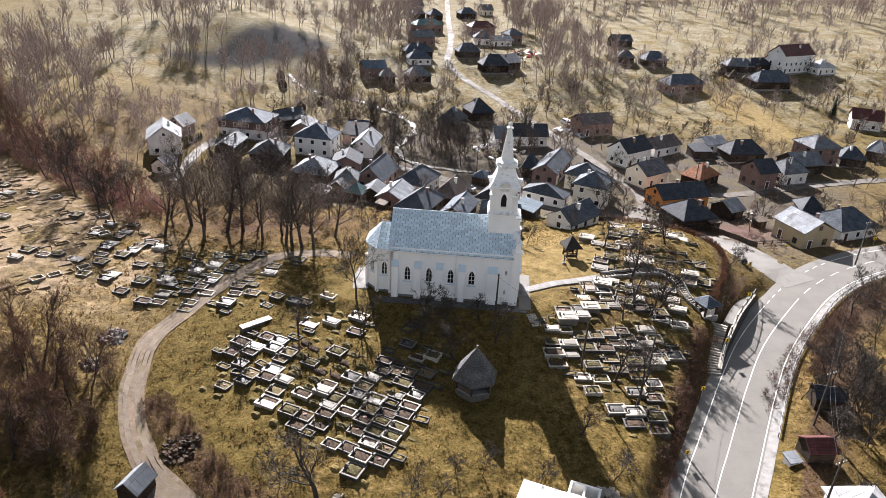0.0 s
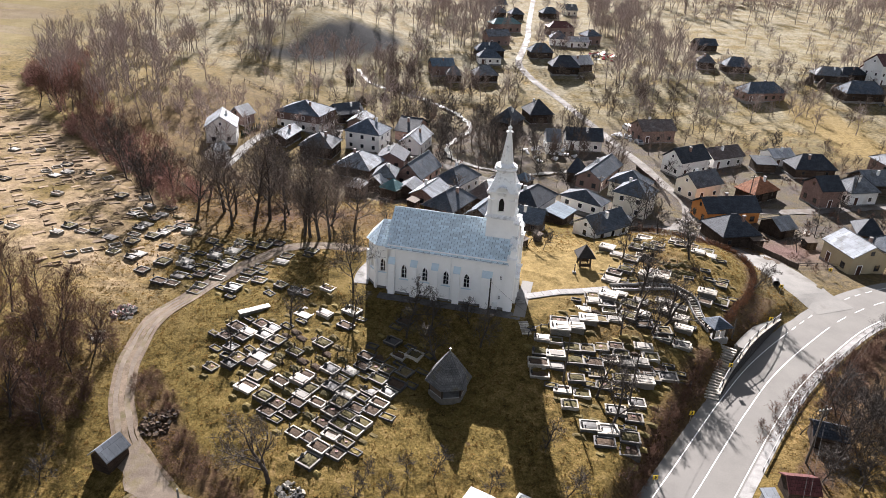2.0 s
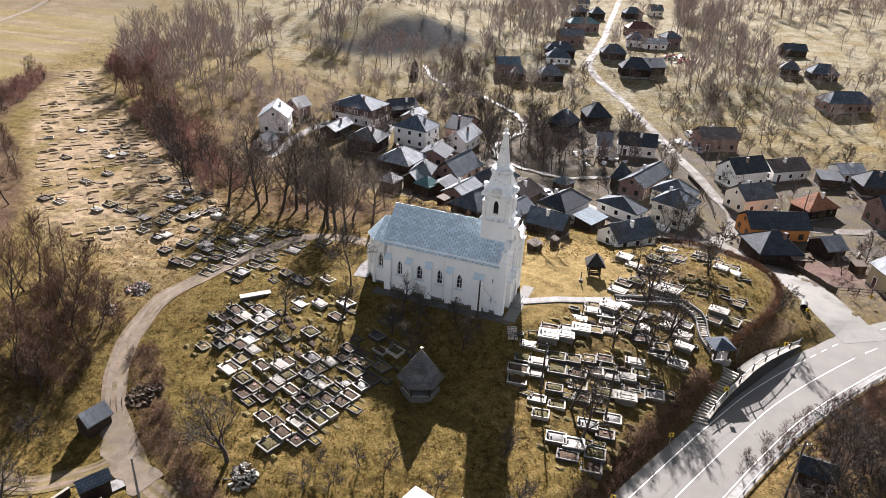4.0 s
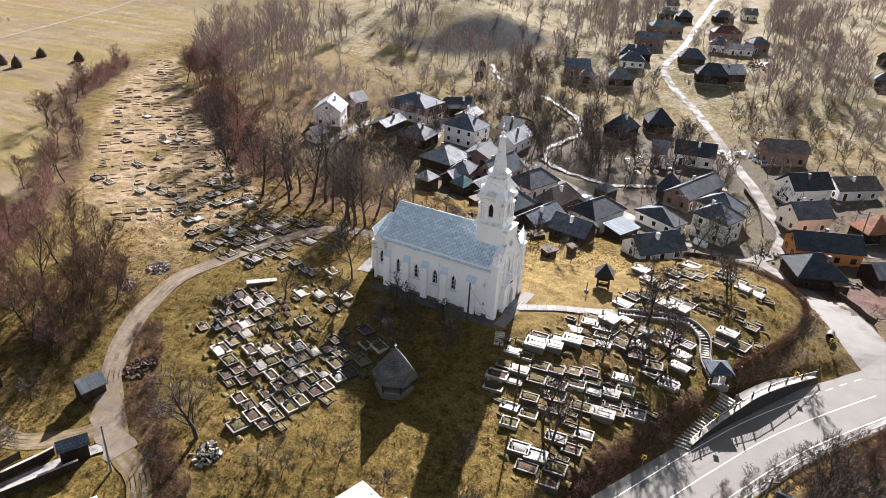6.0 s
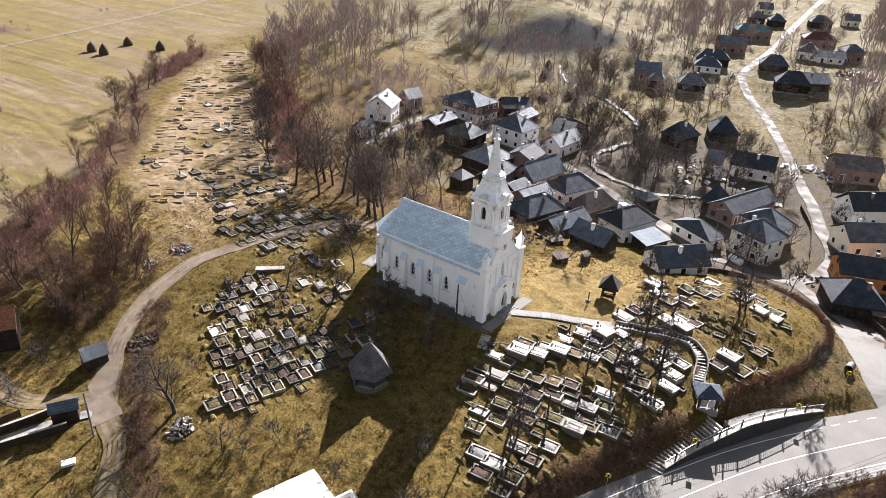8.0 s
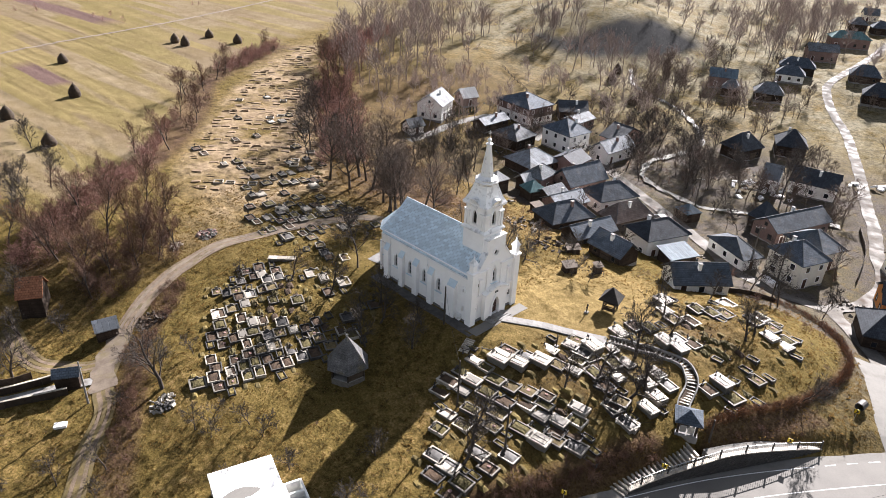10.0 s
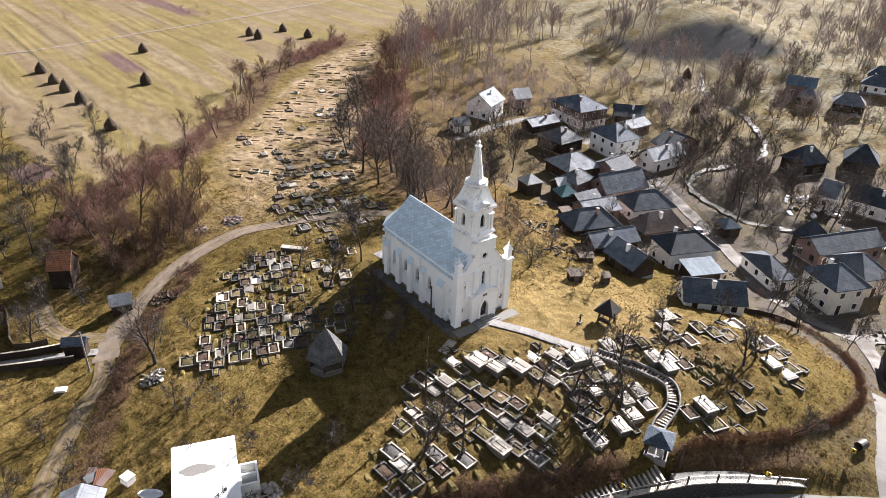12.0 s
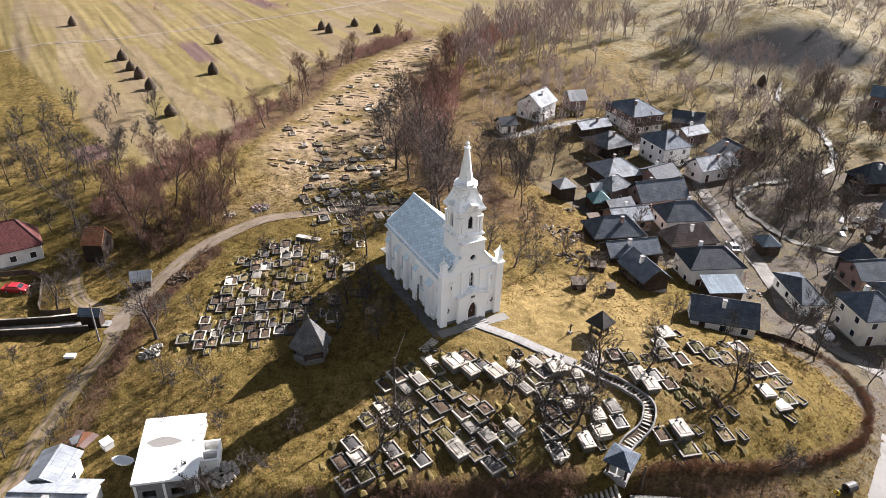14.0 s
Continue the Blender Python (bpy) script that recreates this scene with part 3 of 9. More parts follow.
def smooth_line(line, step):
    """A soft line through the corners, as points about step apart."""
    pts = [Vector((*p, 0)) for p in line]
    pts = [pts[0] * 2 - pts[1]] + pts + [pts[-1] * 2 - pts[-2]]
    out = []
    for a, b, c, d in zip(pts, pts[1:], pts[2:], pts[3:]):
        k = max(1, int((c - b).length / step))
        for i in range(k):
            t = i / k
            out.append(0.5 * ((2 * b) + (c - a) * t + (2 * a - 5 * b + 4 * c - d) * t * t + (3 * b - a - 3 * c + d) * t**3))
    out.append(pts[-2])
    return [(p.x, p.y) for p in out]


def ribbon(line, offsets, lift, step=1.5, height=None, wobble=0.0):
    """A band along a line; offsets to the right of it (right is positive)."""
    s = Shape()
    pts = smooth_line(line, step)
    for i, (x, y) in enumerate(pts):
        ax, ay = pts[max(i - 1, 0)]
        bx, by = pts[min(i + 1, len(pts) - 1)]
        k = math.hypot(bx - ax, by - ay)
        rx, ry = (by - ay) / k, -(bx - ax) / k
        for j, o in enumerate(offsets):
            w = wobble * math.sin(i * 0.9 * (1 + 0.3 * j) + j * 2) * (1 if j in (0, len(offsets) - 1) else 0)
            px, py = x + rx * (o + w), y + ry * (o + w)
            s.v.append((px, py, (height(px, py) if height else float(land(px, py))) + lift))
    n = len(offsets)
    for i in range(len(pts) - 1):
        s.f += [(i * n + j, i * n + j + 1, (i + 1) * n + j + 1, (i + 1) * n + j) for j in range(n - 1)]
    for k, f in enumerate(s.f):
        a, b, c = (Vector(s.v[i]) for i in f[:3])
        if (b - a).cross(c - a).z < 0:
            s.f[k] = f[::-1]
    return s


def spaced(lo, hi, step, far_lo, far_hi):
    near = list(np.arange(lo, hi + step, step))
    a, d = [], step
    p = near[-1]
    while p < far_hi:
        d = min(d * 1.06, 2.0) if abs(p - 60) < 190 else d * 1.13
        p += d
        a.append(p)
    b, d, p = [], step, near[0]
    while p > far_lo:
        d = min(d * 1.06, 2.0) if abs(p - 60) < 190 else d * 1.13
        p -= d
        b.append(p)
    return np.array(b[::-1] + near + a)


def build_ground():
    xs, ys = spaced(-72, 62, 0.75, -2600, 2600), spaced(36, 146, 0.75, -900, 3600)
    gx, gy = np.meshgrid(xs, ys)
    z = ground_at(gx, gy)
    GRID.update(x=xs.tolist(), y=ys.tolist(), z=z.tolist(), nx=xs, ny=ys)
    nx, ny = len(xs), len(ys)
    me = bpy.data.meshes.new("ground")
    idx = np.arange(nx * ny).reshape(ny, nx)
    quads = np.stack([idx[:-1, :-1], idx[:-1, 1:], idx[1:, 1:], idx[1:, :-1]], -1).reshape(-1, 4)
    me.from_pydata(np.stack([gx, gy, z], -1).reshape(-1, 3).tolist(), [], quads.tolist())
    me.polygons.foreach_set("use_smooth", [True] * len(me.polygons))
    hedge_x = np.interp(gy, [p[1] for p in MEADOW_SIDE] + [260, 420], [p[0] for p in MEADOW_SIDE] + [-200, -260])
    west = sstep(-1, -6, gx - hedge_x) * np.where(gx < -85, sstep(-1.5, 1.5, gy - 63 - 0.13 * (gx + 85)), sstep(62, 70, gy))
    far = sstep(300, 380, gy) * 0.3
    meadow = np.clip(np.maximum(west, far) , 0, 1)
    outer = sstep(16, 9, off_line(WHOLE_ROAD, gx, gy)) * sstep(5.2, 6.2, off_line(WHOLE_ROAD, gx, gy)) * (gx > 42 + (gy - 60) * 0.55) * sstep(122, 112, gy)
    track_bank = 1 - sstep(1.0, 3.0, off_line([(-36, 71), (-31.5, 67), (-29, 63.4), (-23.5, 58.3), (-18.6, 55.6), (-13.5, 52.4), (-9.4, 49.6), (-4, 46.2), (1.5, 42.6)], gx, gy))
    litter = np.clip(np.maximum(outer, 0.8 * track_bank) + 0.3 * bump2(gx, gy, 60, 84, 8, 8) + 0.3 * bump2(gx, gy, 50, 74, 7, 10) + 0.6 * bump2(gx, gy, -92, 190, 22, 46) + 0.4 * bump2(gx, gy, -46, 68, 5, 15) + 0.5 * bump2(gx, gy, -62, 150, 22, 20) + 1.1 * bump2(gx, gy, -34, 128, 24, 12), 0, 1)
    mud = np.clip(1.7 * bump2(gx, gy, 62, 165, 34, 32) + 1.8 * bump2(gx, gy, 5, 162, 44, 30) + 1.2 * bump2(gx, gy, 10, 215, 44, 30) + 1.0 * bump2(gx, gy, 75, 195, 40, 26), 0, 1)
    mud = mud * sstep(13, 22, off_line(CHURCH_AXIS, gx, gy))
    mud = mud * np.where(gy < 149, sstep(-1.0, 2.0, gx - np.interp(gy, [p[1] for p in HEDGE[::-1]], [p[0] for p in HEDGE[::-1]]) + 40 * sstep(138, 149, gy)), 1.0)
    rx, ry = gx + 177.5, gy - 103.5
    plough = (np.abs(rx) < 12.5) & (np.abs(ry) < 3.2) | (np.abs(gx + 300) < 60) & (np.abs(gy - 150 - 0.1 * (gx + 300)) < 5)
    plough = plough | (np.abs(gx + 92) < 6) & (np.abs(gy - 58 - 0.1 * (gx + 92)) < 3.6)
    plough = np.maximum(plough * 1.0, 1.1 * bump2(gx, gy, 67, 146, 8, 7))
    outside = gx > np.interp(gy, [p[1] for p in HEDGE[::-1]], [p[0] for p in HEDGE[::-1]])
    # dark litter along both hedges also paints the steep south bank's shade
    bank = 1 - sstep(np.where(outside & (gy < 116), 3.0, 0.5), np.where(outside & (gy < 116), 5.5, 1.4), off_line(HEDGE, gx, gy))
    bank = np.maximum(bank, 1 - sstep(1.2, 3.2, off_line(HEDGE_LOW, gx, gy)))
    litter = np.clip(np.maximum(litter, np.maximum(0.8 * bank, 0.4 * bump2(gx, gy, 30, 97, 8, 8) + 0.25 * bump2(gx, gy, 27, 82, 7, 9) + 0.5 * bump2(gx, gy, 37, 117, 6, 7))), 0, 1)
    edge = np.interp(gy, (60, 115, 120, 126, 147, 166, 192, 215), (-45, -47, -51, -64, -92, -118, -150, -168))
    low_edge = np.interp(gy, (60, 79, 87, 97, 110, 132, 163, 187), (-50, -60, -69, -81, -96, -118, -147, -164))
    bleach = sstep(-3, 3, gx - low_edge) * sstep(4, -4, gx - edge) * sstep(85, 100, gy)
    # litter under the meadow hedge, its dark tone also painting the hedge's shade
    litter = np.maximum(litter, 0.9 * (1 - sstep(2.0, 7.0, off_line(MEADOW_SIDE, gx, gy))))
    bleach = np.maximum(bleach, 0.7 * bump2(gx, gy, -52, 90, 9, 12))
    # where the far hill's shaded slope is painted dark
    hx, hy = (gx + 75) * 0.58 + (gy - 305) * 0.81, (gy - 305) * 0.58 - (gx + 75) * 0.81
    hill_shade = np.clip(5.0 * bump2(hx, hy, 0, 0, 29, 15) + 4.0 * bump2(gx, gy, -100, 279, 15, 5) - 1.6, 0, 1)
    lawn = np.clip(1.7 * bump2(gx, gy, 22, 109, 13, 10) + 1.2 * bump2(gx, gy, 18, 121, 9, 6), 0, 0.85)
    field = sstep(2.5, 0.5, np.abs(gx - 112 + 0.09 * (gy - 250))- 8) * sstep(222, 228, gy) * sstep(292, 286, gy)
    # the far mask fades in the painted haze with distance
    for name, values in (("meadow", meadow), ("litter", litter), ("mud", mud), ("plough", np.clip(plough, 0, 1)), ("hill_shade", hill_shade), ("lawn", np.maximum(lawn, 0.8 * field)), ("bleach", np.clip(bleach, 0, 1)), ("far", sstep(190, 300, gy) * sstep(-260, -120, gx))):
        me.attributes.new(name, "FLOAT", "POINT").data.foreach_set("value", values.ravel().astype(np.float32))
    me.materials.append(MAT["ground"])
    me.update()
    return tagged(new("ground", me), "dry winter grass, leaf litter and mud on rolling ground", "ground", kind="structure")


build_ground()


def strip(name, label, category, shape, material):
    return tagged(part(name, shape, material, turn_out=False), label, category, kind="structure")


strip("road", "smooth grey asphalt main road in a bend", "road", ribbon(WHOLE_ROAD, (-4.0, -2, 0, 2, 4.0), 0.02, 1.2, lambda x, y: 0.0), "asphalt")
strip("road_shoulder", "pale gravel and concrete verge along the road", "road", ribbon(WHOLE_ROAD, (-5.5, -4.0), 0.016, 1.2, lambda x, y: 0.0), "asphalt_old")
strip("road_shoulder", "concrete drain strip beside the guard rail", "road", ribbon(WHOLE_ROAD, (4.0, 5.3), 0.016, 1.2, lambda x, y: 0.0), "concrete")
strip("lane", "muddy sunlit village lane", "lane", ribbon(LANE, (-1.5, -0.7, 0, 0.7, 1.5), 0.02, 1.5, None, 0.1), "mudroad")
strip("junction", "worn asphalt mouth of the lane at the main road", "lane", ribbon([(68, 117.5), (64.5, 124), (61.5, 132), (58, 140)], (-4.2, -2, 0, 2, 4.2), 0.045, 1.2, None, 0.08), "asphalt_old")
strip("village_lane", "narrow dirt lane between old houses", "lane", ribbon(VILLAGE, (-1.6, 0, 1.6), 0.03, 1.5, None, 0.12), "mudroad")
strip("side_lane", "narrow lane past the newer houses", "lane", ribbon(EAST, (-1.6, 0, 1.6), 0.03, 1.5, None, 0.2), "mudroad")
def wheel_track(label, line, half, lift=0.02, step=1.2, bed="gravel", crown="rut"):
    """Two worn wheel tracks, the grassy crown between them and trodden edges."""
    for lo, hi, mat in ((-half - 0.45, -half + 0.1, crown), (-half + 0.1, -half * 0.32, bed), (-half * 0.32, half * 0.32, crown), (half * 0.32, half - 0.1, bed), (half - 0.1, half + 0.45, crown)):
        strip("dirt_track", label if mat == bed else "trodden grass beside the wheel tracks", "track", ribbon(line, (lo, hi), lift + (0.004 if mat == bed else 0.0), step, None, 0.07), mat)


wheel_track("rutted gravel farm track", TRACK, 1.15)
wheel_track("faint wheel ruts through grass between orchards", SOUTHWAY, 0.95, 0.02, 1.2, "rut", "crown")
wheel_track("grassy spur of the farm track", SPUR, 1.1, 0.035, 1.2, "rut", "crown")
strip("dirt_track", "trampled gravel where two tracks meet", "track", ribbon([(-32, 60), (-29.5, 57.6), (-26.5, 55), (-22.5, 52.8), (-19.5, 51.4)], (-1.7, -0.8, 0.8, 1.7), 0.055, 1.0, None, 0.35), "gravel")
strip("drive", "pale concrete drive beside a white house", "lane", ribbon([(-66.5, 158), (-67.3, 168.9), (-68.4, 177.9), (-68.1, 187.7), (-66, 196), (-58, 201)], (-1.3, 0, 1.3), 0.12, 1.2, lambda x, y: gz(x, y), 0.1), "asphalt_old")
strip("courtyard", "pale concrete yard between village houses", "paving", ribbon([(-47.5, 191.5), (-50, 199.9), (-52.2, 210.8)], (-1.7, 0, 1.7), 0.12, 1.2, lambda x, y: gz(x, y), 0.15), "asphalt_old")
strip("yard_lane", "narrow concrete lane into a yard", "lane", ribbon(YARDWAY, (-0.9, 0.9), 0.03, 1.2, None, 0.05), "concrete")
strip("field_track", "pale dirt track across the meadows", "track", ribbon(FIELDWAY, (-0.9, 0, 0.9), 0.14, 2, lambda x, y: gz(x, y)), "gravel")
strip("field_boundary", "narrow strip of rough grass beside a row of haystacks", "grass", ribbon([(-250, 82), (-182, 82.5), (-142, 83.5), (-112, 83), (-92, 79.5)], (-0.35, 0.35), 0.06, 2.0, lambda x, y: gz(x, y), 0.15), "crown")
strip("stream", "shallow glinting stream between bare banks", "stream", ribbon(RIVER, (-0.8, -0.3, 0.3, 0.8), -0.6, 1.5, None, 0.4), "water")


def dashes(line, offset, width, length, gap, start, stop, name, label):
    pts = smooth_line(line, 0.5)
    s = Shape()
    run, i = 0.0, 0
    for (ax, ay), (bx, by) in zip(pts, pts[1:]):
        k = math.hypot(bx - ax, by - ay)
        if start <= run <= stop and (run % (length + gap)) < length:
            rx, ry = (by - ay) / k, -(bx - ax) / k
            q = [(ax + rx * (offset - width), ay + ry * (offset - width)), (ax + rx * (offset + width), ay + ry * (offset + width)), (bx + rx * (offset + width), by + ry * (offset + width)), (bx + rx * (offset - width), by + ry * (offset - width))]
            s.add([(x, y, 0.026) for x, y in q], [(0, 1, 2, 3)])
        run += k
    return strip(name, label, "road marking", s, "paint")


dashes(ROAD_SOUTH, -3.75, 0.06, 1, 0, 0, 69, "edge_line", "solid white edge line")
dashes(ROAD_SOUTH, 3.7, 0.06, 1, 0, 0, 69, "edge_line", "solid white edge line")
dashes(ROAD_SOUTH, -0.1, 0.055, 1, 0, 0, 69, "centre_line", "solid white centre line")
dashes(ROAD, -3.75, 0.06, 1, 0, 0, 78, "edge_line", "solid white edge line")
dashes(ROAD, -3.75, 0.06, 1.5, 1.5, 78, 108, "edge_line", "broken white line across the lane mouth")
dashes(ROAD, -3.75, 0.06, 1, 0, 108, 260, "edge_line", "solid white edge line")
dashes(ROAD, 3.7, 0.06, 1, 0, 0, 260, "edge_line", "solid white edge line")
dashes(ROAD, -0.1, 0.055, 1, 0, 0, 84, "centre_line", "solid white centre line")
dashes(ROAD, -0.1, 0.055, 3, 3, 84, 260, "centre_line", "broken white centre line")



# ---- the church ----
def oct_ring(r, cx=0.0, cy=0.0, sides=8, turn=0.5):
    return [(cx + r * math.cos(6.28318 * (i + turn) / sides), cy + r * math.sin(6.28318 * (i + turn) / sides)) for i in range(sides)]


def square(h, cx=0.0, cy=0.0):
    return [(cx - h, cy - h), (cx + h, cy - h), (cx + h, cy + h), (cx - h, cy + h)]




def lit_window(parent, m, cx, z0, w, h, pointed=True, sill=True):
    """An arched window: raised surround, glass set back in the wall, bars and sill. m puts the wall's plane x, z in place."""
    win = part("window", Shape().sheet(arch(cx, z0 - 0.0, w + 0.5, h + 0.35, pointed), [arch(cx, z0 + 0.06, w, h, pointed)], 0.16, m @ pose(0, -0.12, 0)), "plaster_trim", parent)
    part("pane", Shape().sheet(arch(cx, z0, w + 0.1, h + 0.1, pointed), [], 0.03, m @ pose(0, 0.28, 0)), "glass", win, "dark leaded glass")
    bars = Shape().box(cx - 0.03, cx + 0.03, 0.22, 0.27, z0, z0 + h, m=m)
    for k in (0.3, 0.6):
        bars.box(cx - w / 2, cx + w / 2, 0.22, 0.27, z0 + h * k - 0.02, z0 + h * k + 0.02, m=m)
    part("glazing_bar", bars, "plaster_trim", win)
    if sill:
        part("sill", Shape().box(cx - w / 2 - 0.3, cx + w / 2 + 0.3, -0.24, 0.0, z0 - 0.14, z0 - 0.01, 0.04, m), "church_tin", win, "tin-covered sloping sill")
    return win


def tile_slope(s, a, b, c, d, course=0.42, length=0.85, lip=0.03):
    """Overlapping tin plates on the slope a (low left), b (low right), c (high right), d (high left)."""
    a, b, c, d = map(Vector, (a, b, c, d))
    n = (b - a).cross(d - a).normalized()
    rows = max(1, round(((d - a).length + (c - b).length) / 2 / course))
    for r in range(rows):
        t0, t1 = r / rows, (r + 1) / rows
        l0, r0, l1, r1 = a.lerp(d, t0), b.lerp(c, t0), a.lerp(d, t1), b.lerp(c, t1)
        cols = max(1, round((r0 - l0).length / length))
        shift = 0.5 * (r % 2)
        edges = sorted({0.0, 1.0, *[min(max((k + shift) / cols, 0), 1) for k in range(cols + 1)]})
        for e0, e1 in zip(edges, edges[1:]):
            if e1 - e0 < 1e-4:
                continue
            g = 0.034 / max(1e-3, (r0 - l0).length)
            p = [l0.lerp(r0, e0 + g) + n * lip * 1.7, l0.lerp(r0, e1 - g) + n * lip * 1.7, l1.lerp(r1, e1 - g) + n * 0.006, l1.lerp(r1, e0 + g) + n * 0.006, l0.lerp(r0, e0 + g), l0.lerp(r0, e1 - g)]
            s.add(p, [(0, 1, 2, 3), (4, 5, 1, 0)])


def build_church():
    ch = thing("church", "white plastered village church with pale blue tin roof and bell tower", "church", pose(12.3, 97.75, 6.05, 0, 0, -3))
    F, EAVE, RIDGE, HALF, WEST = -0.85, 8.25, 12.5, 4.75, -20.0
    # south and north nave walls, with their windows cut through
    spots = (-7.5, -10.7, -14.0, -17.3)
    for side, name in ((-1, "wall_south"), (1, "wall_north")):
        m = pose(0, side * HALF, 0) if side < 0 else pose(0, HALF, 0, 0, 0, 180)
        flip = 1 if side < 0 else -1
        holes = [arch(flip * x, 2.75, 0.85, 2.35) for x in spots] + [arch(flip * -2.35, 1.6, 0.28, 0.8), arch(flip * -2.35, 4.9, 0.28, 0.8)]
        xs = sorted((flip * WEST, flip * F))
        wall = part(name, Shape().sheet([(xs[0], -1.2), (xs[1], -1.2), (xs[1], EAVE), (xs[0], EAVE)], holes, 0.6, m), "plaster", ch)
        for x in spots:
            lit_window(wall, m, flip * x, 2.75, 0.85, 2.35)
        for z in (1.6, 4.9):
            lit_window(wall, m, flip * -2.35, z, 0.28, 0.8, sill=False)
        trim = Shape().box(xs[0], xs[1], -0.10, 0.0, EAVE - 0.75, EAVE - 0.62, m=m).box(xs[0], xs[1], -0.22, 0.0, EAVE - 0.25, EAVE, m=m).box(xs[0], xs[1], -0.12, 0.0, EAVE - 0.4, EAVE - 0.25, m=m)
        part("cornice", trim, "plaster_trim", wall)
        part("plinth", Shape().box(xs[0], xs[1], -0.12, 0.0, -1.2, 0.32, 0.05, m), "plinth", wall, "grey weathered plinth")
        for x in (-4.4, -9.0, -12.4, -15.7, -19.2):
            w = 0.5 if x != -4.4 else 0.75
            x *= flip
            b = Shape().box(x - w, x + w, -0.62, 0.0, -1.2, 5.3, m=m)
            b.add([(x - w, -0.62, 5.3), (x + w, -0.62, 5.3), (x + w, 0, 6.1), (x - w, 0, 6.1), (x - w, 0, 5.3), (x + w, 0, 5.3)], [(0, 1, 2, 3), (0, 3, 4), (1, 5, 2), (4, 5, 1, 0)], m)
            bt = part("buttress", b, "plaster", wall)
            part("weathering", Shape().add([(x - w - 0.05, -0.68, 5.3), (x + w + 0.05, -0.68, 5.3), (x + w + 0.05, 0, 6.16), (x - w - 0.05, 0, 6.16), (x - w - 0.05, -0.68, 5.24), (x + w + 0.05, -0.68, 5.24), (x + w + 0.05, 0, 6.1), (x - w - 0.05, 0, 6.1)], [(0, 1, 2, 3), (4, 5, 1, 0), (5, 6, 2, 1), (7, 4, 0, 3), (7, 6, 5, 4), (3, 2, 6, 7)], m), "church_tin", bt, "tin cap of the buttress")
        for x in (-0.9, -10.0, -18.7):
            part("downpipe", Shape().tube(m @ Vector((flip * x, -0.14, 0.1)), m @ Vector((flip * x, -0.14, EAVE)), 0.06, 0.06, 6), "tower_tin", wall, "dull tin downpipe")
    part("wall_west", Shape().sheet([(-HALF, -1.2), (HALF, -1.2), (HALF, EAVE), (0, RIDGE), (-HALF, EAVE)], [], 0.5, pose(WEST, 0, 0, 0, 0, -90)), "plaster", ch)
    # main roof: boarding with tin plates on it
    oh = 0.42
    slope = (RIDGE - EAVE) / HALF
    low = EAVE - oh * slope
    roof = Shape()
    ring = [(-HALF - oh, low - 0.02), (0, RIDGE + 0.02), (HALF + oh, low - 0.02), (HALF + oh, low - 0.16), (0, RIDGE - 0.14), (-HALF - oh, low - 0.16)]
    x0, x1 = WEST - 0.3, F - 0.45
    roof.add([(x0, y, z) for y, z in ring] + [(x1, y, z) for y, z in ring], [(i, (i + 1) % 6, 6 + (i + 1) % 6, 6 + i) for i in range(6)] + [(0, 5, 4, 1), (1, 4, 3, 2), (6, 7, 10, 11), (7, 8, 9, 10)])
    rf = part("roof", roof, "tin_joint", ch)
    tiles = Shape()
    up = 0.004
    tile_slope(tiles, (x0, -HALF - oh, low + up), (x1, -HALF - oh, low + up), (x1, 0, RIDGE + 0.02 + up), (x0, 0, RIDGE + 0.02 + up))
    tile_slope(tiles, (x1, HALF + oh, low + up), (x0, HALF + oh, low + up), (x0, 0, RIDGE + 0.02 + up), (x1, 0, RIDGE + 0.02 + up))
    tagged(part("tin_plating", tiles, "church_tin", rf, "interlocking pale blue tin plates", turn_out=False), kind="stuff")
    part("ridge_cap", Shape().tube((x0, 0, RIDGE + 0.03), (x1, 0, RIDGE + 0.03), 0.1, 0.1, 6), "church_tin", rf)
    for s in (-1, 1):
        part("gutter", Shape().tube((x0, s * (HALF + oh + 0.06), low - 0.12), (x1, s * (HALF + oh + 0.06), low - 0.12), 0.09, 0.09, 6), "tower_tin", rf, "dark tin gutter")
    # chancel
    a_eave, a_top, aw, bw = 7.5, 10.2, 3.75, 1.75
    pts = [(WEST, -aw), (WEST - 2.0, -aw), (WEST - 3.9, -bw), (WEST - 3.9, bw), (WEST - 2.0, aw), (WEST, aw)]
    for k, (p, q) in enumerate(zip(pts, pts[1:])):
        w = math.dist(p, q)
        m = pose(p[0], p[1], 0, 0, 0, math.degrees(math.atan2(q[1] - p[1], q[0] - p[0])))
        m = m @ Matrix.Diagonal((1, -1, 1, 1))
        holes = [arch(w / 2, 2.9, 0.8, 2.2)] if k in (0, 1, 3, 4) else []
        if k in (0, 4):
            holes = [arch(1.0, 2.9, 0.8, 2.2)]
        wall = part("chancel_wall", Shape().sheet([(0, -1.2), (w, -1.2), (w, a_eave), (0, a_eave)], holes, 0.5, m), "plaster", ch)
        if holes:
            lit_window(wall, m, 1.0 if k in (0, 4) else w / 2, 2.9, 0.8, 2.2)
        part("cornice", Shape().box(-0.05, w + 0.05, -0.18, 0.0, a_eave - 0.3, a_eave, m=m), "plaster_trim", wall)
        part("plinth", Shape().box(0, w, -0.12, 0.0, -1.2, 0.32, 0.05, m), "plinth", wall)
        part("pilaster", Shape().box(-0.25, 0.3, -0.35, 0.0, -1.2, 5.4, 0.1, m), "plaster", wall)
    e = 0.35
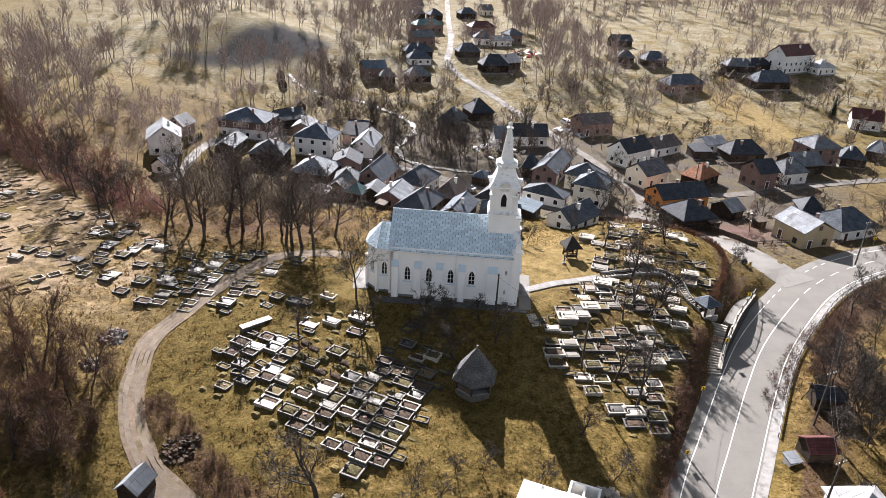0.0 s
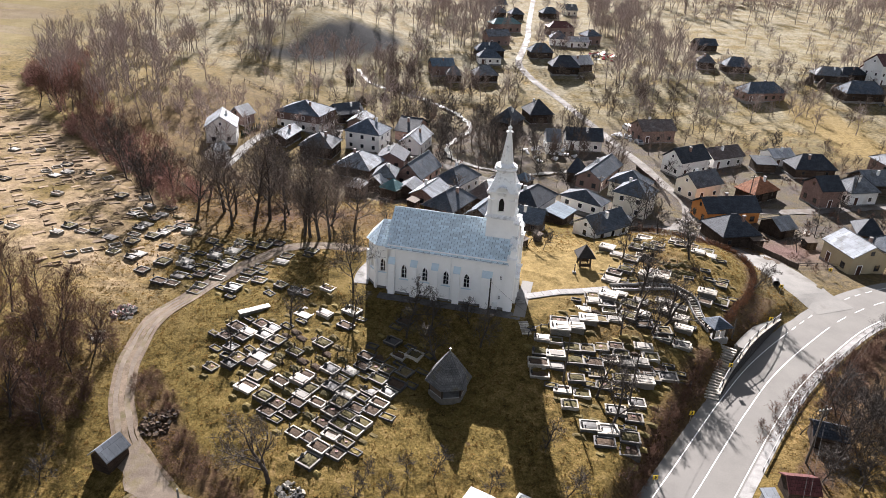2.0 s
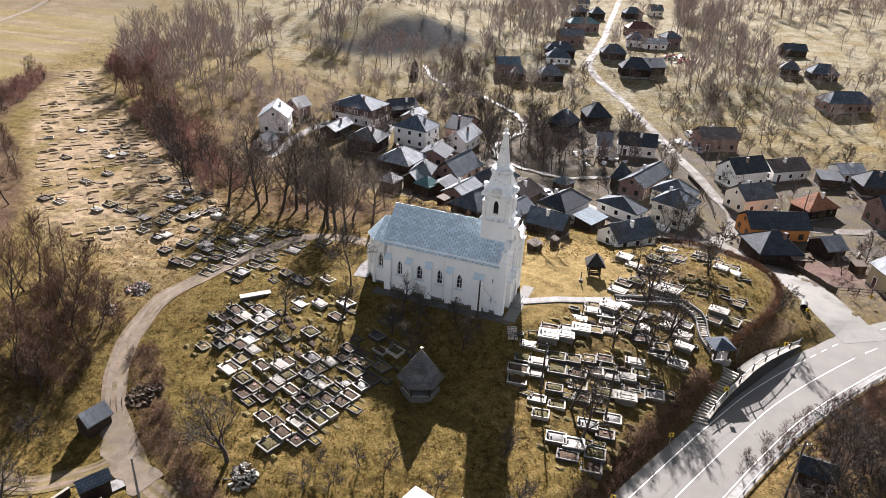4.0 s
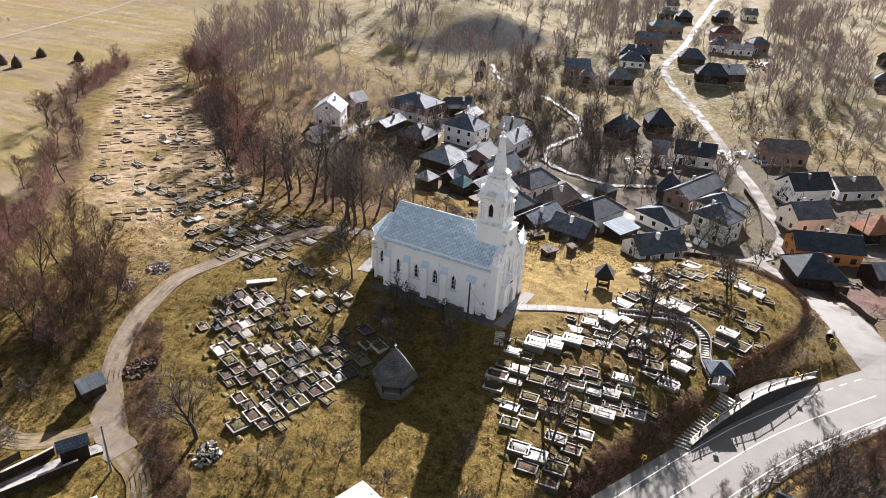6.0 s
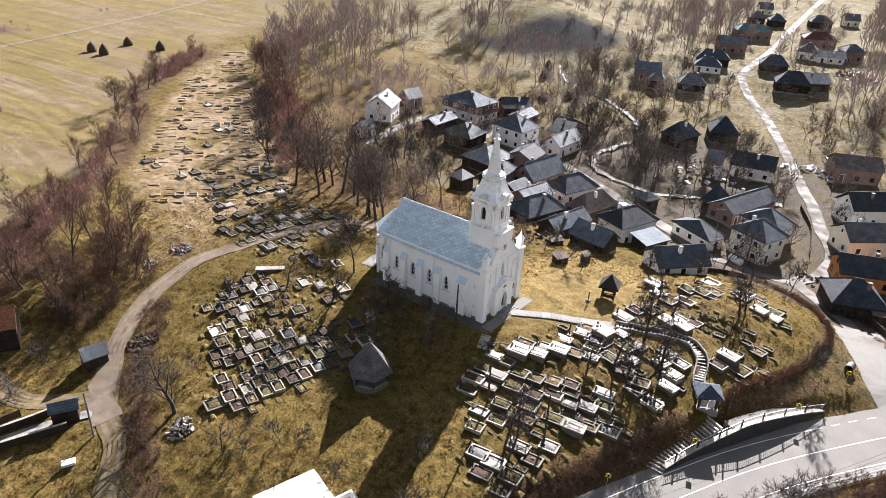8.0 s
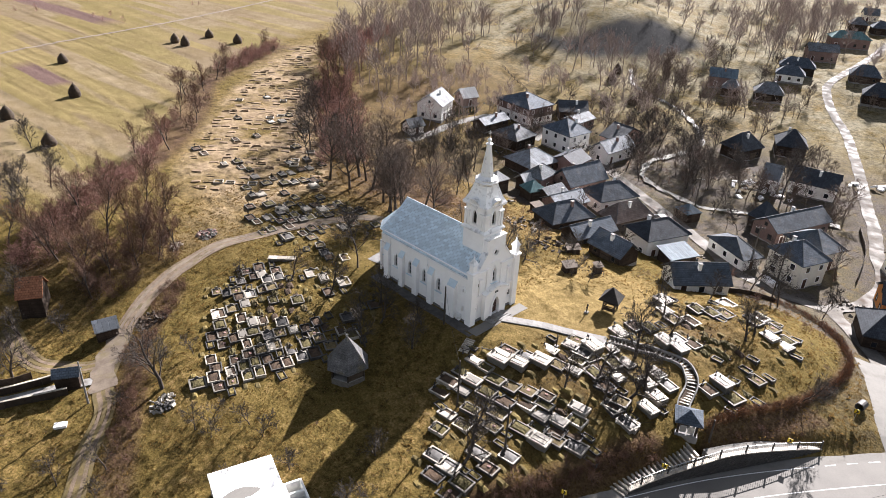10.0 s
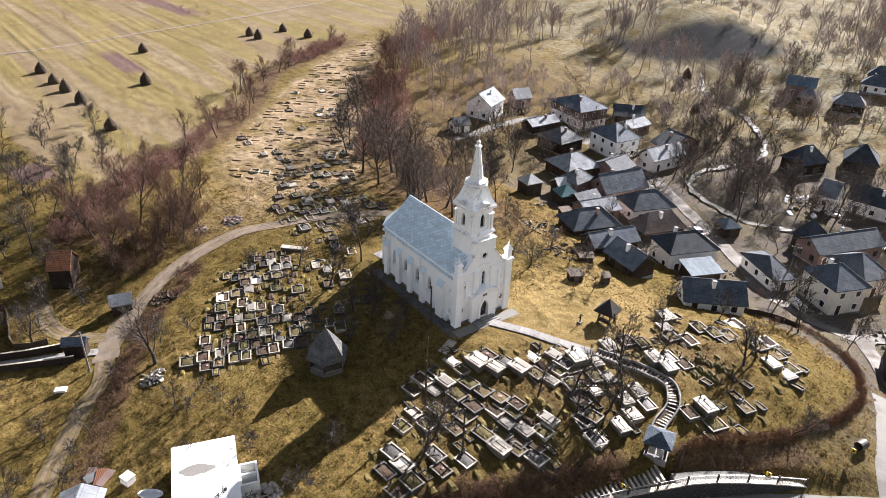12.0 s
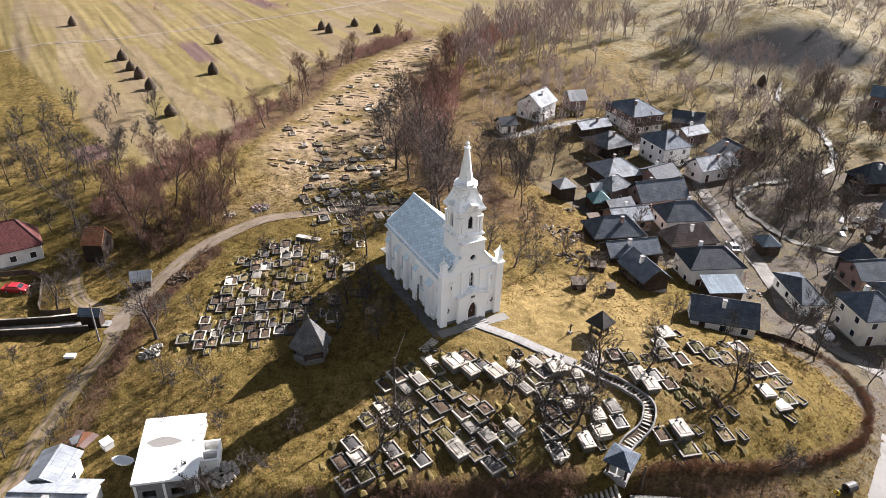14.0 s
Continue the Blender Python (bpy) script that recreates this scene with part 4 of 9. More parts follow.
    lowp = [(WEST, -aw - e), (WEST - 2.1, -aw - e), (WEST - 3.9 - e, -bw - 0.15), (WEST - 3.9 - e, bw + 0.15), (WEST - 2.1, aw + e), (WEST, aw + e)]
    top_e, top_w = (WEST, 0, a_top), (WEST - 1.9, 0, a_top)
    cr = Shape()
    cr.add([(x, y, a_eave - 0.1) for x, y in lowp] + [top_e, top_w, (WEST, 0, a_eave - 0.1)], [(0, 6, 7, 1), (1, 7, 2), (2, 7, 3), (3, 7, 4), (4, 7, 6, 5), (0, 1, 2, 3, 4, 5)])
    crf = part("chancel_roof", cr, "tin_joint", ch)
    t2 = Shape()
    z = a_eave - 0.1
    tile_slope(t2, (*lowp[1], z), (*lowp[0], z), top_e, top_w)
    tile_slope(t2, (*lowp[5], z), (*lowp[4], z), top_w, top_e)
    for i in (1, 2, 3):
        tile_slope(t2, (*lowp[i + 1], z), (*lowp[i], z), top_w, top_w)
    tagged(part("tin_plating", t2, "church_tin", crf, turn_out=False), kind="stuff")

    # east front
    E = pose(F, 0, 0, 0, 0, 90)  # wall plane: local x runs north, local -y faces east
    gable = [(-5.0, -1.2), (5.0, -1.2), (5.0, 8.6), (3.6, 8.8), (2.0, 10.9), (2.0, 13.0), (-2.0, 13.0), (-2.0, 10.9), (-3.6, 8.8), (-5.0, 8.6)]
    holes = [arch(0, 0.35, 1.5, 3.0), arch(0, 5.6, 0.75, 2.5), [(0.5 * math.cos(k * 0.5236), 10.6 + 0.5 * math.sin(k * 0.5236)) for k in range(12)]]
    front = part("front_wall", Shape().sheet(gable, holes, 0.8, E), "plaster", ch)
    part("plinth", Shape().box(-5.0, 5.0, -0.14, 0, -1.2, 0.35, 0.05, E).box(-1.0, 1.0, -0.02, 0.0, -1.0, 0.0, 0, E), "plinth", front)
    lit_window(front, E, 0, 5.6, 0.75, 2.5)
    rose = part("rose_window", Shape().sheet([(0.72 * math.cos(k * 0.5236), 10.6 + 0.72 * math.sin(k * 0.5236)) for k in range(12)], [[(0.48 * math.cos(k * 0.5236), 10.6 + 0.48 * math.sin(k * 0.5236)) for k in range(12)]], 0.14, E @ pose(0, -0.13, 0)), "plaster_trim", front)
    part("pane", Shape().sheet([(0.52 * math.cos(k * 0.5236), 10.6 + 0.52 * math.sin(k * 0.5236)) for k in range(12)], [], 0.03, E @ pose(0, 0.25, 0)), "glass", rose)
    # projecting middle bay with the porch and its stepped hood
    bay = Shape().sheet([(-2.35, -1.2), (2.35, -1.2), (2.35, 4.35), (0.0, 5.1), (-2.35, 4.35)], [arch(0, 0.35, 1.5, 3.0)], 0.75, E @ pose(0, -0.75, 0))
    porch = part("porch", bay, "plaster", ch)
    hood = Shape()
    for s in (-1, 1):
        hood.add([(s * 2.55, -1.0, 4.3), (0, -1.0, 5.12), (0, -1.0, 5.36), (s * 2.55, -1.0, 4.54), (s * 2.55, 0, 4.3), (0, 0, 5.12), (0, 0, 5.36), (s * 2.55, 0, 4.54)], [(0, 1, 2, 3), (7, 6, 5, 4), (3, 2, 6, 7), (0, 4, 5, 1), (0, 3, 7, 4)], E)
    part("hood", hood, "tower_tin", porch, "grey tin hood over the porch")
    part("surround", Shape().sheet(arch(0, 0.35, 2.1, 3.5), [arch(0, 0.35, 1.5, 3.0)], 0.15, E @ pose(0, -0.89, 0)), "plaster_trim", porch)
    part("plaque", Shape().box(-0.35, 0.35, -0.82, -0.75, 4.1, 4.4, 0, E), "plinth", porch, "small dark plaque")
    dr = part("door", Shape().sheet(arch(0, 0.35, 1.52, 3.0), [], 0.08, E @ pose(0, -0.3, 0)), "door", ch, "dark brown pointed double door")
    part("leaf_edge", Shape().box(-0.04, 0.04, -0.36, -0.3, 0.35, 3.0, 0, E), "door", dr)
    part("handle", Shape().box(0.1, 0.16, -0.4, -0.3, 1.35, 1.6, 0, E), "steel", dr, "steel handle")
    for k in range(3):
        part("step", Shape().box(-2.1 + 0.3 * k, 2.1 - 0.3 * k, -2.3 + 0.4 * k, -0.75, -0.5 if k == 0 else 0.12 * k - 0.02, 0.12 * (k + 1), 0.02, E), "concrete", ch, "broad concrete step")
    # corner piers, pinnacles, string courses, inner piers and niches
    for s in (-1, 1):
        pier = part("corner_pier", Shape().box(s * 4.62 - 0.55, s * 4.62 + 0.55, -0.5, 0.6, -1.2, 8.7, 0.0, E), "plaster", ch)
        part("pier_cap", Shape().box(s * 4.62 - 0.72, s * 4.62 + 0.72, -0.67, 0.7, 8.7, 8.95, 0.06, E), "plaster_trim", pier)
        pin = part("pinnacle", Shape().box(s * 4.62 - 0.4, s * 4.62 + 0.4, -0.35, 0.45, 8.95, 10.2, 0.0, E), "plaster", ch)
        part("pinnacle_roof", Shape().prism([(s * 4.62 - 0.58, -0.53), (s * 4.62 + 0.58, -0.53), (s * 4.62 + 0.58, 0.63), (s * 4.62 - 0.58, 0.63)], 10.2, 11.2, [(s * 4.62 - 0.04, 0.01), (s * 4.62 + 0.04, 0.01), (s * 4.62 + 0.04, 0.09), (s * 4.62 - 0.04, 0.09)], E), "tower_tin", pin, "small tin pyramid")
        part("finial", Shape().lathe([(0.03, 11.1), (0.12, 11.3), (0.03, 11.5), (0.01, 11.9)], 8, E @ pose(s * 4.62, 0.05, 0)), "tower_tin", pin)
        for x, z1 in ((1.55, 9.2), (3.05, 7.9)):
            ip = part("pilaster", Shape().box(s * x - 0.22, s * x + 0.22, -0.22, 0, 4.3, z1 - 0.9, 0, E), "plaster", front)
            part("capital", Shape().box(s * x - 0.35, s * x + 0.35, -0.34, 0, z1 - 0.9, z1 - 0.7, 0.04, E), "plaster_trim", ip)
        part("string_course", Shape().box(min(s * 2.4, s * 5.1), max(s * 2.4, s * 5.1), -0.2, 0, 4.15, 4.4, 0.04, E), "plaster_trim", front)
        part("string_course", Shape().box(min(s * 1.2, s * 5.1), max(s * 1.2, s * 5.1), -0.24, 0, 8.15, 8.4, 0.05, E), "plaster_trim", front)
        coping = Shape().add([(s * 5.2, -0.2, 8.6), (s * 3.5, -0.2, 8.85), (s * 1.9, -0.2, 11.0), (s * 5.2, 0.9, 8.6), (s * 3.5, 0.9, 8.85), (s * 1.9, 0.9, 11.0), (s * 5.2, -0.2, 8.76), (s * 3.5, -0.2, 9.05), (s * 1.9, -0.2, 11.25), (s * 5.2, 0.9, 8.76), (s * 3.5, 0.9, 9.05), (s * 1.9, 0.9, 11.25)], [(0, 1, 7, 6), (1, 2, 8, 7), (3, 9, 10, 4), (4, 10, 11, 5), (6, 7, 10, 9), (7, 8, 11, 10), (0, 3, 4, 1), (1, 4, 5, 2)], E)
        part("coping", coping, "tower_tin", front, "tin-covered gable coping", turn_out=True)
        for x, z in ((3.75, 1.6), (3.2, 5.5)):
            h = 1.6 if z < 4 else 1.9
            w = 1.2 if z < 4 else 0.8
            niche = part("niche", Shape().sheet(arch(s * x, z, w, h, False), [arch(s * x, z + 0.12, w - 0.24, h - 0.24, False)], 0.12, E @ pose(0, -0.11, 0)), "plaster_trim", front)
            rel = Shape()
            for k in range(4):
                a = 1.2 * k + x
                rel.box(s * x + 0.16 * math.cos(a) - 0.11, s * x + 0.16 * math.cos(a) + 0.11, -0.07, 0, z + h * 0.45 + 0.3 * math.sin(a) - 0.12, z + h * 0.45 + 0.3 * math.sin(a) + 0.12, 0, E)
            part("relief", rel, "plinth", niche, "weathered stucco ornament")
    emblem = Shape()
    for k in range(7):
        x = (k - 3) * 0.28
        emblem.lathe([(0.02, -0.1), (0.17, -0.03), (0.12, 0.06), (0.02, 0.1)], 7, E @ pose(x, -0.05, 8.95 + 0.25 * math.cos(x * 1.4), 90))
    part("emblem", emblem, "plaster_trim", front, "stucco garland under the round window")

    # tower
    TX = -3.6
    C = pose(TX, -0.15, 0.1)
    shaft = part("tower_shaft", Shape().prism(square(2.0), 8.0, 13.6, m=C), "plaster", ch)
    part("gable_block", Shape().box(TX + 1.9, F - 0.7, -1.98, 1.98, 8.0, 12.96), "plaster", ch)
    part("block_cap", Shape().box(TX + 1.95, F + 0.12, -2.12, 2.12, 12.98, 13.12, 0.04), "tower_tin", ch, "tin-covered top of the gable block")
    part("ledge", Shape().prism(square(2.3), 13.6, 13.8, m=C).prism(square(2.3), 13.8, 14.15, square(2.02), m=C), "tower_tin", shaft, "tin-covered ledge")
    for k in range(4):
        m = C @ pose(0, 0, 0, 0, 0, 90 * k) @ pose(0, -1.85, 0)
        wall = part("belfry_wall", Shape().sheet([(-1.85, 14.0), (1.85, 14.0), (1.85, 17.6), (-1.85, 17.6)], [arch(0, 14.7, 0.8, 2.1)], 0.35, m), "plaster", ch)
        win = part("sound_window", Shape().sheet(arch(0, 14.6, 1.2, 2.5), [arch(0, 14.7, 0.8, 2.1)], 0.14, m @ pose(0, -0.13, 0)), "plaster_trim", wall)
        part("opening", Shape().sheet(arch(0, 14.65, 0.9, 2.2), [], 0.05, m @ pose(0, 0.22, 0)), "void", win, "dark louvred sound opening")
        for s in (-1, 1):
            pl = part("pilaster", Shape().box(s * 1.25 - 0.16, s * 1.25 + 0.16, -0.16, 0, 14.0, 16.6, 0, m).box(s * 1.72 - 0.2, s * 1.72 + 0.2, -0.2, 0, 14.0, 16.6, 0, m), "plaster", wall)
            part("capital", Shape().box(s * 1.45 - 0.5, s * 1.45 + 0.56, -0.3, 0, 16.4, 16.62, 0.05, m), "plaster_trim", pl)
        # cornice that bows up over a round eyebrow
        brow = [(-2.2, 17.45), (-0.95, 17.45)] + [(0.75 * math.cos(3.1416 - 3.1416 * i / 8), 17.45 + 0.75 * math.sin(3.1416 * i / 8)) for i in range(9)] + [(0.95, 17.45), (2.2, 17.45)]
        outer = [(-2.2, 17.8), (-1.05, 17.8)] + [(1.05 * math.cos(3.1416 - 3.1416 * i / 8), 17.65 + 0.95 * math.sin(3.1416 * i / 8)) for i in range(9)] + [(1.05, 17.8), (2.2, 17.8)]
        s = Shape()
        q = len(brow)
        for y in (-0.42, 0.1):
            s.v += [tuple(m @ Vector((x, y, z))) for x, z in brow] + [tuple(m @ Vector((x, y, z))) for x, z in outer]
        s.f += [(i, i + 1, q + i + 1, q + i) for i in range(q - 1)] + [(2 * q + i, 3 * q + i, 3 * q + i + 1, 2 * q + i + 1) for i in range(q - 1)]
        s.f += [(q + i, q + i + 1, 3 * q + i + 1, 3 * q + i) for i in range(q - 1)] + [(i, 2 * q + i, 2 * q + i + 1, i + 1) for i in range(q - 1)]
        s.f += [(0, q, 3 * q, 2 * q), (q - 1, 3 * q - 1, 4 * q - 1, 2 * q - 1)]
        part("cornice", s, "plaster_trim", wall)
        part("tympanum", Shape().sheet([(0.85 * math.cos(3.1416 * i / 8), 17.4 + 0.85 * math.sin(3.1416 * i / 8)) for i in range(9)], [], 0.5, m @ pose(0, -0.1, 0)), "plaster", wall)
        part("clock_boss", Shape().lathe([(0.02, 0.0), (0.2, 0.03), (0.16, 0.1), (0.02, 0.12)], 10, m @ pose(0, -0.1, 17.85, 90)), "plinth", wall)
    cap = Shape()
    prof = [(2.3, 17.75), (2.05, 18.1), (1.75, 18.7), (1.52, 19.35), (1.32, 20.0), (1.18, 20.55)]
    for (r0, z0), (r1, z1) in zip(prof, prof[1:]):
        cap.prism(square(r0), z0, z1, square(r1), C)
    spire = part("tower_roof", cap, "tower_tin", ch, "bell-shaped bright tin roof")
    for k in range(4):
        part("eyebrow", Shape().tube(C @ pose(0, 0, 0, 0, 0, 90 * k) @ Vector((0, -2.2, 17.85)), C @ pose(0, 0, 0, 0, 0, 90 * k) @ Vector((0, -1.2, 18.3)), 0.95, 0.6, 12), "tower_tin", spire)
    part("lantern_drum", Shape().lathe([(1.25, 20.4), (1.7, 20.65), (1.78, 20.9), (1.56, 21.1), (1.68, 21.3), (1.25, 21.55), (1.02, 21.7)], 8, C, 0.5), "tower_tin", ch, "bulging eight-sided tin drum")
    courses = 11
    steps = []
    for k in range(courses):
        z0, z1 = 21.65 + k * 4.45 / courses, 21.65 + (k + 1) * 4.45 / courses
        r0, r1 = 0.98 - 0.66 * k / courses, 0.98 - 0.66 * (k + 1) / courses
        steps += [(r0 + 0.03, z0), (r1 + 0.005, z1 - 0.01)]
    sp = Shape().lathe(steps, 8, C, 0.5)
    part("spire", sp, "tower_tin", ch, "slender eight-sided tin spire in courses")
    part("spire_ball", Shape().lathe([(0.3, 26.05), (0.52, 26.2), (0.5, 26.35), (0.22, 26.5), (0.16, 26.6), (0.3, 26.75), (0.3, 26.95), (0.08, 27.15), (0.04, 27.3)], 10, C), "tower_tin", ch, "turned tin ball")
    part("cross", Shape().box(-0.035, 0.035, -0.035, 0.035, 27.2, 28.2, 0, C).box(-0.035, 0.035, -0.3, 0.3, 27.75, 27.83, 0, C), "steel", ch, "slim metal cross")
    part("meter_box", Shape().box(-3.3, -2.5, -HALF - 0.5, -HALF, 0.1, 1.1, 0.05), "tower_tin", ch, "grey equipment box on the wall")
    part("meter_box", Shape().box(-6.6, -6.0, -HALF - 0.35, -HALF, 0.4, 1.3, 0.05), "plaster_trim", ch)
    return ch


build_church()



# ---- houses and barns ----
WALLS = {"white": "render_white", "cream": "render_cream", "beige": "render_beige", "orange": "render_orange", "red": "render_red", "brick": "brick", "wood": "planks", "orangewhite": "render_white", "maroonwall": "render_red"}
WALL_WORDS = {"white": "white rendered", "cream": "cream rendered", "beige": "beige rendered", "orange": "bright orange", "red": "dull red", "brick": "bare brick", "wood": "dark timber", "orangewhite": "white and orange", "maroonwall": "dark red"}
ROOF_WORDS = {"slate": "grey slate", "dark": "black tin", "grey": "grey tiled", "light": "pale sheet", "pale": "bright zinc", "brown": "brown tiled", "maroon": "maroon tin", "blue": "blue-grey tin", "teal": "teal tin", "rust": "rusty tiled"}
SHAPE_WORDS = {"hip": "hipped", "gable": "gabled", "shed": "lean-to", "pyramid": "pyramid"}


def uv_faces(me):
    """Metres along the eave and up the slope, for courses and planks."""
    layer = me.uv_layers.new(name="UVMap")
    for p in me.polygons:
        n = p.normal
        along = Vector((-n.y, n.x, 0))
        along = along.normalized() if along.length > 0.05 else Vector((1, 0, 0))
        up = n.cross(along)
        for i in p.loop_indices:
            co = me.vertices[me.loops[i].vertex_index].co
            layer.data[i].uv = (co.dot(along), co.dot(up))
    return me


def roof_shape(kind, hx, hy, z, rise, thick=0.16):
    s = Shape()
    if kind == "gable":
        ring = [(-hy, z), (0, z + rise), (hy, z), (hy, z - thick), (0, z + rise - thick), (-hy, z - thick)]
        s.add([(-hx, a, b) for a, b in ring] + [(hx, a, b) for a, b in ring], [(i, (i + 1) % 6, 6 + (i + 1) % 6, 6 + i) for i in range(6)] + [(0, 5, 4, 1), (1, 4, 3, 2), (6, 7, 10, 11), (7, 8, 9, 10)])
    elif kind == "shed":
        s.add([(-hx, -hy, z), (hx, -hy, z), (hx, hy, z + rise), (-hx, hy, z + rise), (-hx, -hy, z - thick), (hx, -hy, z - thick), (hx, hy, z + rise - thick), (-hx, hy, z + rise - thick)], [(0, 1, 2, 3), (7, 6, 5, 4), (4, 5, 1, 0), (5, 6, 2, 1), (6, 7, 3, 2), (7, 4, 0, 3)])
    else:
        r = 0.001 if kind == "pyramid" else max(0.3, hx - hy * 0.85)
        if hy > hx and kind == "hip":
            r = 0.3
        s.add([(-hx, -hy, z), (hx, -hy, z), (hx, hy, z), (-hx, hy, z), (-r, 0, z + rise), (r, 0, z + rise), (-hx, -hy, z - thick), (hx, -hy, z - thick), (hx, hy, z - thick), (-hx, hy, z - thick)], [(0, 1, 5, 4), (1, 2, 5), (2, 3, 4, 5), (3, 0, 4), (6, 7, 1, 0), (7, 8, 2, 1), (8, 9, 3, 2), (9, 6, 0, 3), (9, 8, 7, 6)])
    return s


def put_window(parent, m, w, h, material="plaster_trim"):
    win = part("window", Shape().sheet([(-w / 2 - 0.07, -h / 2 - 0.07), (w / 2 + 0.07, -h / 2 - 0.07), (w / 2 + 0.07, h / 2 + 0.07), (-w / 2 - 0.07, h / 2 + 0.07)], [[(-w / 2, -h / 2), (w / 2, -h / 2), (w / 2, h / 2), (-w / 2, h / 2)]], 0.09, m @ pose(0, -0.09, 0)), material, parent)
    part("pane", Shape().box(-w / 2, w / 2, -0.03, -0.01, -h / 2, h / 2, 0, m), "glass", win)
    return win


def house(x, y, turn, length, width, eave, rise, kind, wall, roof):
    rng = random.Random(int(x * 31 + y * 17))
    barn = wall == "wood"
    name = "barn" if barn else "house"
    at = pose(x, y, min(gz(x, y), gz(x + 2, y), gz(x - 2, y)), 0, 0, turn)
    ob = thing(name, f"{WALL_WORDS[wall]} {'barn' if barn else 'house'} with {SHAPE_WORDS[kind]} {ROOF_WORDS[roof]} roof", name, at, "village houses")
    oh = 0.45 if length > 5 else 0.25
    hx, hy = length / 2 - oh, width / 2 - oh
    rs = rise
    body = Shape().box(-hx, hx, -hy, hy, -1.5, eave - 0.05)
    if kind == "gable":
        k = rs * (1 - oh / (width / 2)) - 0.2
        body.add([(-hx, -hy, eave - 0.05), (-hx, hy, eave - 0.05), (-hx, 0, eave + k), (hx, -hy, eave - 0.05), (hx, hy, eave - 0.05), (hx, 0, eave + k)], [(0, 2, 1), (3, 4, 5), (0, 3, 5, 2), (1, 2, 5, 4), (0, 1, 4, 3)])
    elif kind == "shed":
        body.add([(-hx, -hy, eave - 0.1), (hx, -hy, eave - 0.1), (hx, hy, eave - 0.1), (-hx, hy, eave - 0.1), (-hx, hy, eave + rs * 0.85 - 0.1), (hx, hy, eave + rs * 0.85 - 0.1)], [(0, 1, 5, 4), (0, 4, 3), (1, 2, 5), (2, 3, 4, 5), (3, 2, 1, 0)])
    w = part("wall", body, WALLS[wall], ob)
    uv_faces(w.data)
    r = part("roof", roof_shape(kind, length / 2, width / 2, eave + 0.02, rs), "roof_" + roof, ob)
    uv_faces(r.data)
    if not barn or length > 6:
        part("footing", Shape().box(-hx - 0.06, hx + 0.06, -hy - 0.06, hy + 0.06, -1.5, 0.35, 0.04), "concrete", w, "grey footing")
    if wall == "orangewhite":
        part("upper_band", Shape().box(-hx - 0.04, hx + 0.04, -hy - 0.04, hy + 0.04, eave - 2.4, eave - 0.1), "brick", w, "brick-red upper storey")
        part("balcony", Shape().box(-hx, hx, -hy - 1.2, -hy - 0.05, eave - 2.7, eave - 2.5).box(-hx, hx, -hy - 1.2, -hy - 1.1, eave - 2.5, eave - 1.6), "timber", w, "wooden balcony")
    if kind in ("gable", "hip") and length > 7:
        zr = eave + rs
        part("ridge", Shape().tube((-(length / 2 if kind == "gable" else max(0.3, length / 2 - width / 2 * 0.85)), 0, zr + 0.02), (length / 2 if kind == "gable" else max(0.3, length / 2 - width / 2 * 0.85), 0, zr + 0.02), 0.1, 0.1, 5), "roof_" + roof, r)
    if kind == "hip":
        rr = max(0.3, length / 2 - width / 2 * 0.85)
        for sx in (-1, 1):
            for sy in (-1, 1):
                part("hip_cap", Shape().tube((sx * length / 2, sy * width / 2, eave + 0.05), (sx * rr, 0, eave + rs + 0.03), 0.08, 0.08, 4), "roof_grey", r)
    sides = [(-hy, 0, hx), (hy, 180, hx), (-hx, -90, hy), (hx, 90, hy)]
    storeys = 2 if eave > 4 else 1
    if not barn and length > 4.5:
        for off, a, half in sides:
            n = max(1, int(half * 2 / 3.2))
            for s in range(storeys):
                zc = 1.6 + s * 2.7
                if zc + 0.7 > eave:
                    continue
                for i in range(n):
                    u = -half + (i + 0.5) * 2 * half / n
                    m = pose(0, 0, 0, 0, 0, a) @ pose(u, -abs(off), zc)
                    if s == 0 and i == 0 and a in (0, 90):
                        d = part("door", Shape().box(-0.5, 0.5, -0.06, 0.0, -1.4, 0.7, 0.0, m), "door", w, "brown house door")
                        part("door_frame", Shape().box(-0.6, -0.5, -0.09, 0, -1.4, 0.8, 0, m).box(0.5, 0.6, -0.09, 0, -1.4, 0.8, 0, m).box(-0.5, 0.5, -0.09, 0, 0.7, 0.8, 0, m), "plaster_trim", d)
                    else:
                        put_window(w, m, 1.0, 1.15, "plaster_trim" if wall in ("white", "cream", "orangewhite") else "timber")
        if kind == "gable" and rs > 2.3:
            for a in (-90, 90):
                put_window(w, pose(0, 0, 0, 0, 0, a) @ pose(0, -hx, eave + rs * 0.3), 0.7, 0.8, "plaster_trim" if wall in ("white", "cream") else "timber")
    elif barn and length > 4:
        m = pose(rng.uniform(-0.3, 0.3) * hx, -hy, 0)
        d = part("barn_door", Shape().box(-1.1, 1.1, -0.08, 0, 0.1, 2.2, 0, m), "timber", w, "weathered plank door")
        part("crossbar", Shape().box(-1.1, 1.1, -0.13, -0.08, 0.6, 0.75, 0, m).box(-1.1, 1.1, -0.13, -0.08, 1.6, 1.75, 0, m), "timber_dark", d)
        if length > 8:
            for u in (-0.6, 0.6):
                put_window(w, pose(u * hx, -hy, 1.7), 0.8, 0.9, "timber")
    if length > 7:
        cx, cy = rng.uniform(-0.4, 0.4) * hx, rng.choice((-0.35, 0.35)) * hy
        zc = eave + rs * (1 - abs(cy) / (width / 2)) if kind != "shed" else eave
